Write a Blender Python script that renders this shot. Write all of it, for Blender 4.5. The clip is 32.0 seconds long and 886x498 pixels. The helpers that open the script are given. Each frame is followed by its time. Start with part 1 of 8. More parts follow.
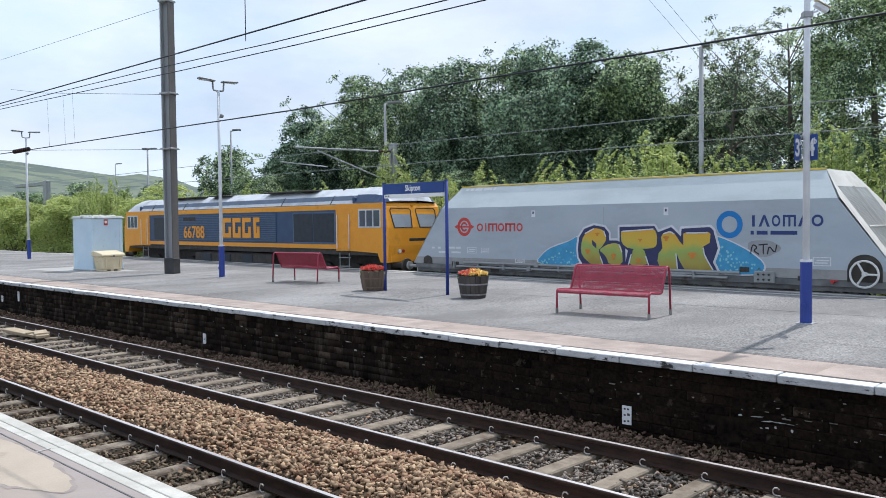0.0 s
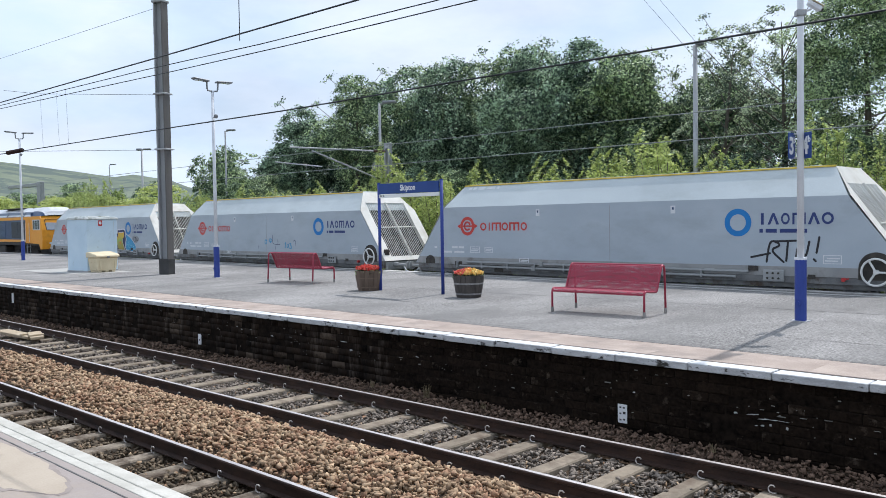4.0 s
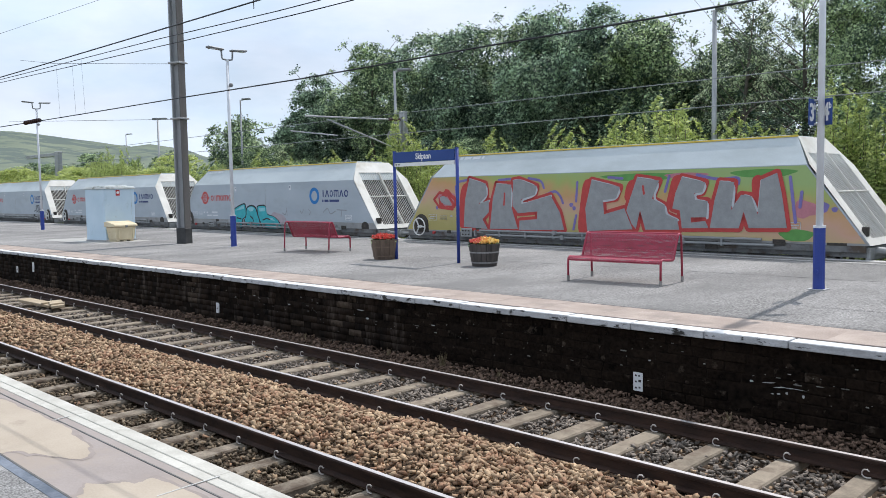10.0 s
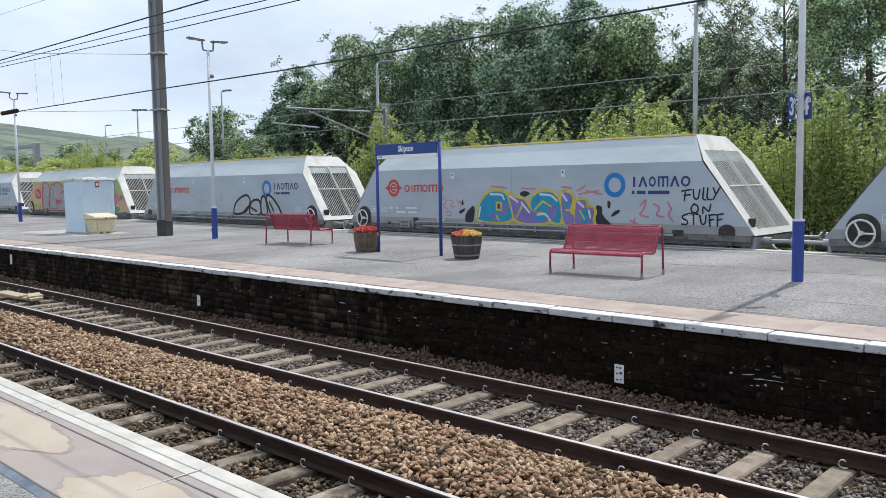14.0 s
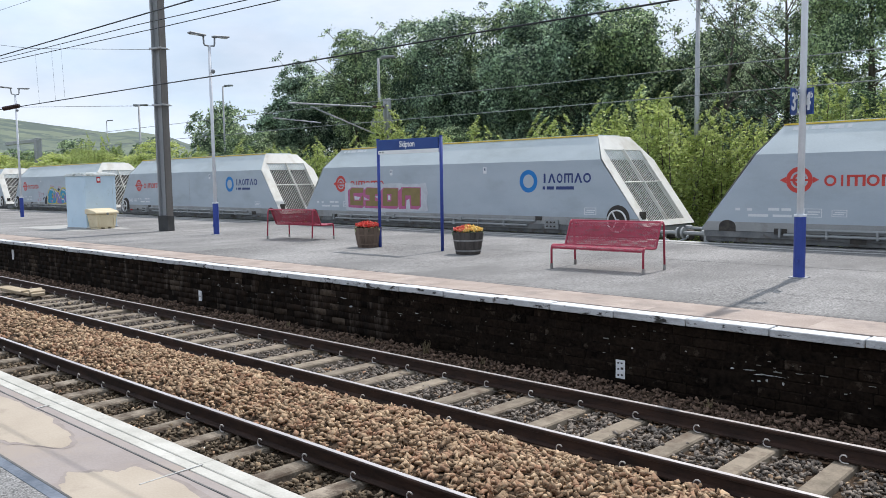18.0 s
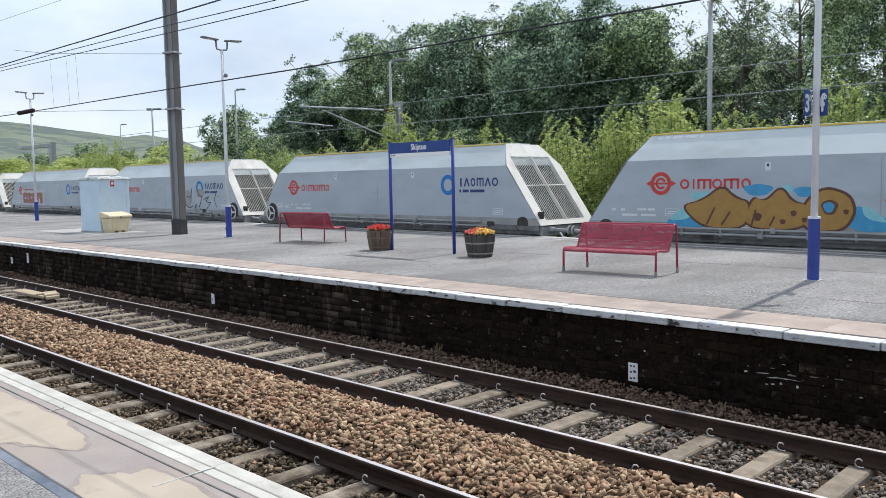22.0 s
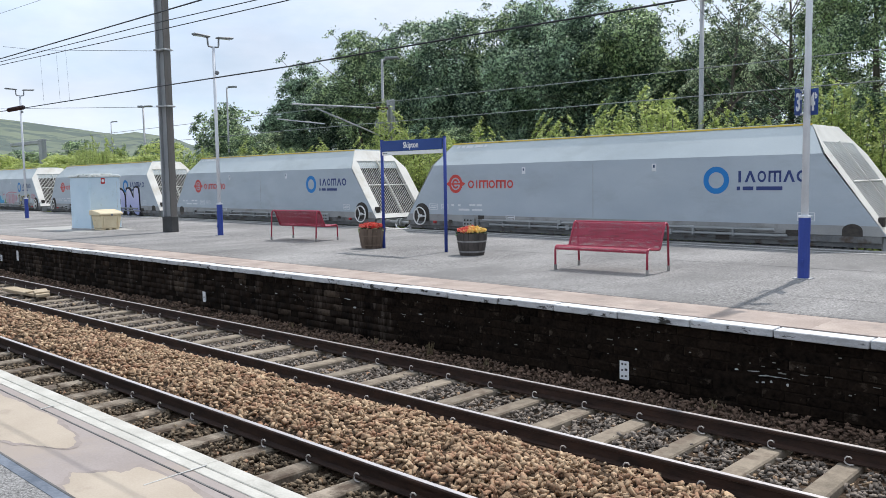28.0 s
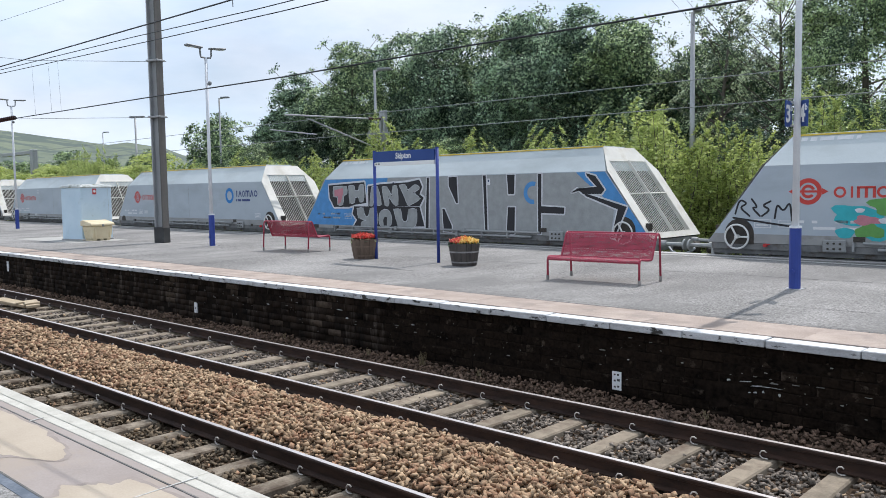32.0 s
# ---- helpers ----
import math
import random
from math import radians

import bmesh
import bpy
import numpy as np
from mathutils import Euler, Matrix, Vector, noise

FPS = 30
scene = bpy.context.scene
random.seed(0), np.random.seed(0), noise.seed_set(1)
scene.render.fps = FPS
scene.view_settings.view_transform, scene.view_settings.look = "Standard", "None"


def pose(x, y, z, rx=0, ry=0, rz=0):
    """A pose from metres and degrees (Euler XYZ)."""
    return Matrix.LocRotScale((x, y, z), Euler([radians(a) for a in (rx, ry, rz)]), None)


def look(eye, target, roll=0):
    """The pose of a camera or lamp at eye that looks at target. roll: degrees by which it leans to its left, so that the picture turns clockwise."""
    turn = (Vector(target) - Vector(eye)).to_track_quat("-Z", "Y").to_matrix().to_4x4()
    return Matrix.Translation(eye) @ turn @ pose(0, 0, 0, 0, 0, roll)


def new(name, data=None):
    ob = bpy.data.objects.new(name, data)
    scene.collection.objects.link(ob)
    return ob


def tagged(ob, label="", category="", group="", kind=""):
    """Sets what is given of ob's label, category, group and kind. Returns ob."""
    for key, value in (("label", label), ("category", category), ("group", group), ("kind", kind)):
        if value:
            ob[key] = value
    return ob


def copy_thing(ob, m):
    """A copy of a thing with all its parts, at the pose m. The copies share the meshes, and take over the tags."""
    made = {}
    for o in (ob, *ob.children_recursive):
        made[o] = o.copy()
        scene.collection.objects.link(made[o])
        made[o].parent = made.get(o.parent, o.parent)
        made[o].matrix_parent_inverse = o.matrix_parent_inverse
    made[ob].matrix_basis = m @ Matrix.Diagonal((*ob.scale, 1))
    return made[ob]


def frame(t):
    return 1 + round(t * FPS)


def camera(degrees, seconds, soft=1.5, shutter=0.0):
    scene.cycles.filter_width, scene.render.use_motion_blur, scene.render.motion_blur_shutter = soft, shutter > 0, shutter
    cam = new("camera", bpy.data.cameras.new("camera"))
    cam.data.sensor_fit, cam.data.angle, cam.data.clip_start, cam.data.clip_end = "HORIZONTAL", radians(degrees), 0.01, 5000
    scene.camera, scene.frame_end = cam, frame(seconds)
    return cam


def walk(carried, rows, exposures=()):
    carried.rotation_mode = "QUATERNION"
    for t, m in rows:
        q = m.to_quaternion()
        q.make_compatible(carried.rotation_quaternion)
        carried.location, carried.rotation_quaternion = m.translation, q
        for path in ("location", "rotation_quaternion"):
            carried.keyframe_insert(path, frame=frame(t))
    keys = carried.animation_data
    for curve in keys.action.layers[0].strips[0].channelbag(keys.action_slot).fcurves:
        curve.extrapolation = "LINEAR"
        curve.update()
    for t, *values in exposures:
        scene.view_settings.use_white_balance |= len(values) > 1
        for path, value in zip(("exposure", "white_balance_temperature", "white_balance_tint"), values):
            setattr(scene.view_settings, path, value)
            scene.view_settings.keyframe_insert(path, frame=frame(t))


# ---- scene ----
# ---- camera and path: yaw, pitch and roll in degrees of a camera held by hand at one spot on the platform ----
EYE = (5.461, -4.865, 1.726)


def aim(yaw, pitch, roll):
    return pose(*EYE, 90 + pitch, 0, yaw) @ pose(0, 0, 0, 0, 0, roll)


cam = camera(56.6, 32.0, 0.45)
walk(cam, [
    (0.0, aim(43.71, -1.93, -0.64)), (0.5, aim(43.62, -1.83, -0.73)), (1.0, aim(43.54, -1.81, -0.59)), (1.5, aim(43.40, -1.85, -0.41)),
    (2.0, aim(43.33, -1.77, -0.48)), (2.5, aim(43.24, -1.77, -0.69)), (3.0, aim(43.23, -1.80, -0.83)), (3.5, aim(43.28, -1.89, -0.86)),
    (5.5, aim(43.73, -2.18, -0.97)), (6.0, aim(43.79, -2.30, -0.97)), (6.5, aim(43.86, -2.54, -0.96)), (7.0, aim(43.92, -2.81, -1.04)),
    (7.5, aim(44.04, -3.00, -1.03)), (8.0, aim(44.25, -3.24, -1.07)), (8.5, aim(44.42, -3.51, -1.03)), (9.0, aim(44.48, -3.76, -1.01)),
    (9.5, aim(44.51, -3.93, -1.01)), (10.0, aim(44.51, -4.13, -1.05)), (10.5, aim(44.46, -4.31, -1.06)), (11.0, aim(44.32, -4.41, -1.04)),
    (11.5, aim(44.25, -4.44, -1.01)), (12.0, aim(44.01, -4.52, -0.98)), (12.5, aim(43.77, -4.56, -0.98)), (13.0, aim(43.53, -4.62, -0.98)),
    (13.5, aim(43.36, -4.65, -0.97)), (14.0, aim(43.29, -4.66, -0.89)), (14.5, aim(43.24, -4.75, -0.93)), (16.5, aim(43.28, -5.03, -0.82)),
    (17.0, aim(43.31, -5.04, -0.86)), (17.5, aim(43.32, -5.03, -0.86)), (18.0, aim(43.39, -4.98, -0.88)), (18.5, aim(43.47, -4.93, -0.84)),
    (19.0, aim(43.48, -4.89, -0.97)), (19.5, aim(43.53, -4.81, -0.96)), (20.0, aim(43.66, -4.81, -0.99)), (20.5, aim(43.75, -4.73, -0.96)),
    (21.0, aim(43.93, -4.75, -1.02)), (21.5, aim(44.08, -4.74, -1.04)), (22.0, aim(44.21, -4.77, -1.03)), (22.5, aim(44.32, -4.72, -0.99)),
    (23.0, aim(44.34, -4.77, -1.09)), (23.5, aim(44.29, -4.81, -1.14)), (24.0, aim(44.32, -4.83, -1.16)), (24.5, aim(44.25, -4.90, -1.10)),
    (25.0, aim(44.18, -4.92, -1.10)), (25.5, aim(44.13, -4.96, -1.13)), (27.5, aim(43.79, -5.00, -0.85)), (28.0, aim(43.65, -4.91, -0.91)),
    (28.5, aim(43.65, -4.79, -0.92)), (29.0, aim(43.65, -4.69, -1.00)), (29.5, aim(43.59, -4.56, -0.99)), (30.0, aim(43.51, -4.44, -1.09)),
    (30.5, aim(43.43, -4.34, -1.01)), (31.0, aim(43.37, -4.30, -0.89)), (31.5, aim(43.24, -4.24, -0.85)), (32.0, aim(43.11, -4.18, -0.88))], [(0.0, 0.03, 6020, 13), (7.0, 0.03, 6100, 13), (11.0, 0.03, 6200, 13), (32.0, 0.03, 6200, 13)])

# ---- world and sun ----
SUN_TO = Vector((-0.12, 1.0, 0.0)).normalized() * math.cos(radians(58)) + Vector((0, 0, math.sin(radians(58))))
world = bpy.data.worlds.new("summer_sky")
scene.world = world
world.use_nodes = True
wn, wl = world.node_tree.nodes, world.node_tree.links
wn.clear()
sky = wn.new("ShaderNodeTexSky")
sky.sky_type, sky.sun_disc = "NISHITA", False
sky.sun_elevation, sky.sun_rotation = radians(58), math.atan2(SUN_TO.x, SUN_TO.y)
sky.dust_density, sky.ozone_density = 2.0, 2.0
coord = wn.new("ShaderNodeTexCoord")
squash = wn.new("ShaderNodeMapping")
squash.inputs["Scale"].default_value = (1.0, 1.0, 2.6)
puffs = wn.new("ShaderNodeTexNoise")
puffs.inputs["Scale"].default_value, puffs.inputs["Detail"].default_value, puffs.inputs["Roughness"].default_value = 2.2, 7.0, 0.58
cover = wn.new("ShaderNodeValToRGB")
cover.color_ramp.elements[0].position, cover.color_ramp.elements[1].position = 0.34, 0.6
cover.color_ramp.elements[0].color = (0.62, 0.62, 0.62, 1)
tone = wn.new("ShaderNodeTexNoise")
tone.inputs["Scale"].default_value, tone.inputs["Detail"].default_value = 5.0, 6.0
shade = wn.new("ShaderNodeValToRGB")
shade.color_ramp.elements[0].color, shade.color_ramp.elements[1].color = (8.7, 10.3, 11.8, 1), (10.3, 11.2, 12.2, 1)
shade.color_ramp.elements[0].position, shade.color_ramp.elements[1].position = 0.36, 0.58
blend = wn.new("ShaderNodeMixRGB")
back = wn.new("ShaderNodeBackground")
back.inputs["Strength"].default_value = 0.088
out = wn.new("ShaderNodeOutputWorld")
wl.new(coord.outputs["Generated"], squash.inputs["Vector"])
wl.new(squash.outputs["Vector"], puffs.inputs["Vector"])
wl.new(squash.outputs["Vector"], tone.inputs["Vector"])
wl.new(puffs.outputs["Fac"], cover.inputs["Fac"])
wl.new(tone.outputs["Fac"], shade.inputs["Fac"])
wl.new(cover.outputs["Color"], blend.inputs["Fac"])
wl.new(sky.outputs["Color"], blend.inputs["Color1"])
wl.new(shade.outputs["Color"], blend.inputs["Color2"])
wl.new(blend.outputs["Color"], back.inputs["Color"])
wl.new(back.outputs["Background"], out.inputs["Surface"])

sun_data = bpy.data.lights.new("sun", "SUN")
sun_data.energy, sun_data.angle, sun_data.color = 3.5, radians(0.7), (1.0, 0.955, 0.88)
sun = new("sun", sun_data)
sun.matrix_world = look(SUN_TO * 50, (0, 0, 0))


# ---- materials ----
def material(name, low, high, scale=6.0, rough=0.7, metal=0.0, bump=0.0, grain=60.0, stain=None, stain_scale=1.2, stain_at=(0.52, 0.66), spread=0.0,
             per="object", stretch=(1, 1, 1), spec=0.4, fine_mix=0.45, window=0.225):
    """A surface of two tones with coarse and fine variation, a relief, and stains of their own colour."""
    m = bpy.data.materials.new(name)
    m.use_nodes = True
    n, k = m.node_tree.nodes, m.node_tree.links
    s = n["Principled BSDF"]
    s.inputs["Roughness"].default_value, s.inputs["Metallic"].default_value, s.inputs["Specular IOR Level"].default_value = rough, metal, spec
    where = n.new("ShaderNodeTexCoord")
    chance = n.new("ShaderNodeObjectInfo")
    island = n.new("ShaderNodeNewGeometry")
    pick = chance.outputs["Random"] if per == "object" else island.outputs["Random Per Island"]
    shift = n.new("ShaderNodeVectorMath")
    shift.operation = "SCALE"
    shift.inputs[0].default_value = (37.0, 53.0, 71.0)
    k.new(chance.outputs["Random"], shift.inputs["Scale"])
    add = n.new("ShaderNodeVectorMath")
    k.new(where.outputs["Object"], add.inputs[0])
    k.new(shift.outputs[0], add.inputs[1])
    mapping = n.new("ShaderNodeMapping")
    mapping.inputs["Scale"].default_value = stretch
    k.new(add.outputs[0], mapping.inputs["Vector"])
    big, fine = n.new("ShaderNodeTexNoise"), n.new("ShaderNodeTexNoise")
    big.inputs["Scale"].default_value, big.inputs["Detail"].default_value = scale, 5.0
    fine.inputs["Scale"].default_value, fine.inputs["Detail"].default_value = grain, 3.0
    for x in (big, fine):
        k.new(mapping.outputs[0], x.inputs["Vector"])
    both = n.new("ShaderNodeMath")
    both.operation = "MULTIPLY_ADD"
    both.inputs[1].default_value = fine_mix
    k.new(fine.outputs["Fac"], both.inputs[0])
    k.new(big.outputs["Fac"], both.inputs[2])
    lift = n.new("ShaderNodeMath")
    lift.operation = "MULTIPLY_ADD"
    lift.inputs[1].default_value = spread
    k.new(pick, lift.inputs[0])
    k.new(both.outputs[0], lift.inputs[2])
    ramp = n.new("ShaderNodeValToRGB")
    whole = n.new("ShaderNodeMath")
    whole.operation = "MULTIPLY"
    whole.inputs[1].default_value = 1 / (1 + fine_mix + spread)
    k.new(lift.outputs[0], whole.inputs[0])
    half = (window + spread * 0.4) / (1 + fine_mix + spread)
    ramp.color_ramp.elements[0].position, ramp.color_ramp.elements[1].position = 0.5 - half, 0.5 + half
    ramp.color_ramp.elements[0].color, ramp.color_ramp.elements[1].color = (*low, 1), (*high, 1)
    k.new(whole.outputs[0], ramp.inputs["Fac"])
    colour = ramp.outputs["Color"]
    if stain:
        spots = n.new("ShaderNodeTexNoise")
        spots.inputs["Scale"].default_value, spots.inputs["Detail"].default_value, spots.inputs["Roughness"].default_value = stain_scale, 8.0, 0.65
        k.new(mapping.outputs[0], spots.inputs["Vector"])
        edge = n.new("ShaderNodeValToRGB")
        edge.color_ramp.elements[0].position, edge.color_ramp.elements[1].position = stain_at
        k.new(spots.outputs["Fac"], edge.inputs["Fac"])
        mix = n.new("ShaderNodeMixRGB")
        mix.inputs["Color2"].default_value = (*stain, 1)
        k.new(edge.outputs["Color"], mix.inputs["Fac"])
        k.new(colour, mix.inputs["Color1"])
        colour = mix.outputs["Color"]
    k.new(colour, s.inputs["Base Color"])
    if bump:
        relief = n.new("ShaderNodeBump")
        relief.inputs["Strength"].default_value, relief.inputs["Distance"].default_value = bump, 0.01
        k.new(both.outputs[0], relief.inputs["Height"])
        k.new(relief.outputs[0], s.inputs["Normal"])
    return m


def leaf_material(name, low, high, through_light=0.4, clump=0.0):
    """Leaves that differ one from the next and let some light through; clump paints lit sprays and shaded gaps into
    their colour.
    """
    m = bpy.data.materials.new(name)
    m.use_nodes = True
    n, k = m.node_tree.nodes, m.node_tree.links
    n.clear()
    island, chance = n.new("ShaderNodeNewGeometry"), n.new("ShaderNodeObjectInfo")
    total = n.new("ShaderNodeMath")
    total.operation = "MULTIPLY_ADD"
    total.inputs[1].default_value = 0.25 if clump else 0.35
    k.new(chance.outputs["Random"], total.inputs[0])
    k.new(island.outputs["Random Per Island"], total.inputs[2])
    value = total.outputs[0]
    # coarse noise that colours whole sprays as sunlit and the gaps between as shaded
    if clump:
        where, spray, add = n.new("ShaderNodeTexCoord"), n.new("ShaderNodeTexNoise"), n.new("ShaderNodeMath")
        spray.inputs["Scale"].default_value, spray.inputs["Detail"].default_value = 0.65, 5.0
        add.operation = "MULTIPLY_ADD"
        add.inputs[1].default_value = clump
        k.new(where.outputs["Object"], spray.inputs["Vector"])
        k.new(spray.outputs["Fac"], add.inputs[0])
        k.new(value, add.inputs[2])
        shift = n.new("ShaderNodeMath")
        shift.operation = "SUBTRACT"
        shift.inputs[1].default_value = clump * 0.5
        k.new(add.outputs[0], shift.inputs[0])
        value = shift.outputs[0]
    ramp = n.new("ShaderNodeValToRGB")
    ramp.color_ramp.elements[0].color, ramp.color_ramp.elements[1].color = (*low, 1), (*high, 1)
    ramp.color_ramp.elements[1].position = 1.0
    # most leaves stay near the dark tone, few take the painted highlight
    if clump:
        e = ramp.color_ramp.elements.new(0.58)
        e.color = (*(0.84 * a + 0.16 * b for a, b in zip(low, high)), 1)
    k.new(value, ramp.inputs["Fac"])
    s, glow, mix, o = n.new("ShaderNodeBsdfPrincipled"), n.new("ShaderNodeBsdfTranslucent"), n.new("ShaderNodeMixShader"), n.new("ShaderNodeOutputMaterial")
    s.inputs["Roughness"].default_value, s.inputs["Specular IOR Level"].default_value = 0.42, 0.35
    mix.inputs["Fac"].default_value = through_light
    k.new(ramp.outputs["Color"], s.inputs["Base Color"])
    k.new(ramp.outputs["Color"], glow.inputs["Color"])
    k.new(s.outputs[0], mix.inputs[1])
    k.new(glow.outputs[0], mix.inputs[2])
    k.new(mix.outputs[0], o.inputs["Surface"])
    return m


ASPHALT = material("platform_asphalt", (0.1, 0.096, 0.091), (0.39, 0.376, 0.358), 0.5, 0.92, bump=0.9, grain=44, stain=(0.17, 0.164, 0.156), stain_scale=0.4, stain_at=(0.47, 0.68), stretch=(1.0, 0.5, 1), fine_mix=1.7, window=0.42)
NEAR_ASPHALT = material("near_asphalt", (0.1, 0.098, 0.094), (0.42, 0.41, 0.395), 3.0, 0.9, bump=0.9, grain=75, fine_mix=1.6, window=0.36)
TAN_SLAB = material("tan_paving", (0.29, 0.232, 0.193), (0.45, 0.372, 0.318), 2.0, 0.88, bump=0.3, grain=60, spread=0.03, stain=(0.25, 0.21, 0.183), stain_scale=1.4, stain_at=(0.5, 0.7), fine_mix=0.9)
NEAR_TAN = material("dusty_mauve_paving", (0.285, 0.245, 0.222), (0.36, 0.315, 0.29), 2.0, 0.8, bump=0.15, grain=70, stain=(0.34, 0.285, 0.235), stain_scale=1.3, stain_at=(0.5, 0.66))
NEAR_RIM = material("damp_mauve_rim", (0.25, 0.21, 0.188), (0.325, 0.28, 0.252), 5.0, 0.8, bump=0.15, grain=70)
NEAR_WHITE = material("cream_edge_paint", (0.42, 0.405, 0.355), (0.57, 0.552, 0.495), 4.0, 0.75, bump=0.2, grain=60, stain=(0.3, 0.28, 0.24), stain_scale=5.0, stain_at=(0.58, 0.78))
NEAR_PALE = material("worn_tan_paving", (0.37, 0.31, 0.24), (0.45, 0.385, 0.305), 2.0, 0.8, bump=0.15, grain=70, stain=(0.33, 0.275, 0.215), stain_scale=3.0, stain_at=(0.6, 0.72))
DRAIN = material("blue_grey_channel", (0.085, 0.105, 0.135), (0.2, 0.225, 0.265), 4.0, 0.7, bump=0.2, grain=40)
WHITE_EDGE = material("white_edge_paint", (0.4, 0.395, 0.37), (0.57, 0.565, 0.535), 4.0, 0.75, bump=0.2, grain=60, stain=(0.25, 0.235, 0.2), stain_scale=4.0, stain_at=(0.56, 0.76))
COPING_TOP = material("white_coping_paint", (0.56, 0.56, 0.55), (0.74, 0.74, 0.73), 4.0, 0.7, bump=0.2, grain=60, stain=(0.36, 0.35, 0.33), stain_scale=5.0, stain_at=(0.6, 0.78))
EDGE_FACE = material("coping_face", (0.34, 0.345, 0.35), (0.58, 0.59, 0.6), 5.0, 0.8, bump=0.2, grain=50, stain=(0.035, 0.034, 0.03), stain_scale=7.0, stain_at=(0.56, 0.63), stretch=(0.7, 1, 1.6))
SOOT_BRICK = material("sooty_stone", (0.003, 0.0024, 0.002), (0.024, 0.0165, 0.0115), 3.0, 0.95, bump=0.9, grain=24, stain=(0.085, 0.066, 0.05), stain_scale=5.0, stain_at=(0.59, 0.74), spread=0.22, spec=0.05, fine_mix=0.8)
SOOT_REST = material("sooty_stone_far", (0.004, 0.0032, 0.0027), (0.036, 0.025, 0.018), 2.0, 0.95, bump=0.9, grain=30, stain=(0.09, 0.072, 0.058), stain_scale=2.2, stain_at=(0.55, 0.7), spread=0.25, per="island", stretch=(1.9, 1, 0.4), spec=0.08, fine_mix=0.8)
SOOT_PALE = material("washed_brown_stone", (0.028, 0.02, 0.0145), (0.115, 0.088, 0.066), 3.0, 0.95, bump=0.9, grain=24, stain=(0.012, 0.009, 0.007), stain_scale=6.0, stain_at=(0.5, 0.64), spread=0.35, per="island", spec=0.05, fine_mix=0.8)
LIME = material("lime_fleck", (0.08, 0.075, 0.066), (0.32, 0.31, 0.28), 20.0, 0.9, bump=0.2, grain=60, spread=0.5, per="island")
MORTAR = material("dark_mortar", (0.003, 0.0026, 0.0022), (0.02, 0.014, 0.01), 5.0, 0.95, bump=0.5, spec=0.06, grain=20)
STONE_BROWN = material("brown_ballast", (0.115, 0.066, 0.035), (0.6, 0.435, 0.275), 9.0, 0.92, bump=0.1, grain=90, spread=0.9, per="island", stain=(0.33, 0.19, 0.115), stain_scale=5.0, stain_at=(0.48, 0.62))
STONE_GREY = material("grey_ballast", (0.042, 0.035, 0.029), (0.33, 0.277, 0.228), 9.0, 0.92, bump=0.1, grain=90, spread=0.9, per="island")
STONE_DUN = material("dun_ballast", (0.028, 0.02, 0.012), (0.25, 0.19, 0.125), 9.0, 0.92, bump=0.1, grain=90, spread=0.9, per="island")
STONE_RUST = material("rust_ballast", (0.05, 0.03, 0.02), (0.25, 0.162, 0.113), 9.0, 0.92, bump=0.1, grain=90, spread=0.9, per="island")
BED = material("ballast_bed", (0.02, 0.013, 0.009), (0.1, 0.07, 0.047), 30.0, 0.95, bump=0.9, grain=60, spec=0.1)
SLEEPER = material("concrete_sleeper", (0.14, 0.115, 0.084), (0.335, 0.278, 0.208), 6.0, 0.9, bump=0.4, grain=50, stain=(0.12, 0.085, 0.06), stain_scale=3.5, stain_at=(0.5, 0.7), spread=0.3)
SLEEPER_OLD = material("stained_concrete_sleeper", (0.135, 0.11, 0.08), (0.36, 0.303, 0.235), 5.0, 0.9, bump=0.5, grain=40, stain=(0.09, 0.065, 0.045), stain_scale=4.0, stain_at=(0.46, 0.62), spread=0.3)
RUST = material("rusty_rail", (0.014, 0.0066, 0.0042), (0.052, 0.025, 0.0155), 12.0, 0.75, bump=0.3, grain=90, stretch=(0.3, 1, 1))
RAIL_TOP = material("worn_rail_head", (0.5, 0.46, 0.44), (0.66, 0.62, 0.6), 8.0, 0.42, metal=0.55, stretch=(0.1, 1, 1))
CLIP = material("pale_clip_steel", (0.4, 0.36, 0.33), (0.58, 0.54, 0.5), 20, 0.6)
GALV = material("galvanised_steel", (0.3, 0.31, 0.32), (0.42, 0.43, 0.44), 5.0, 0.55, metal=0.3, stretch=(1, 1, 0.3))
MAST_GREY = material("mast_grey_paint", (0.27, 0.28, 0.29), (0.38, 0.39, 0.4), 3.0, 0.55, metal=0.1, stretch=(1, 1, 0.3), stain=(0.12, 0.09, 0.07), stain_scale=4.0, stain_at=(0.62, 0.8))
# brown darker than the mast's grey: the shade of its right flange, put into colour
MAST_SHADE_SIDE = material("mast_weathered_brown", (0.1, 0.092, 0.086), (0.16, 0.15, 0.142), 3.0, 0.6, metal=0.1, stretch=(1, 1, 0.2), stain=(0.07, 0.055, 0.045), stain_scale=3.0, stain_at=(0.55, 0.75))
MAST_DARK = material("mast_black_base", (0.03, 0.03, 0.03), (0.06, 0.06, 0.06), 3.0, 0.6)
POST_WHITE = material("white_post_paint", (0.62, 0.64, 0.68), (0.74, 0.76, 0.79), 3.0, 0.45)
POST_BLUE = material("blue_post_paint", (0.022, 0.045, 0.23), (0.032, 0.062, 0.3), 4.0, 0.45, stain=(0.1, 0.12, 0.2), stain_scale=7.0, stain_at=(0.68, 0.8))
SIGN_BLUE = material("sign_blue", (0.015, 0.05, 0.21), (0.022, 0.065, 0.25), 2.0, 0.4)
SIGN_WHITE = material("sign_white", (0.74, 0.74, 0.74), (0.8, 0.8, 0.8), 3.0, 0.45)
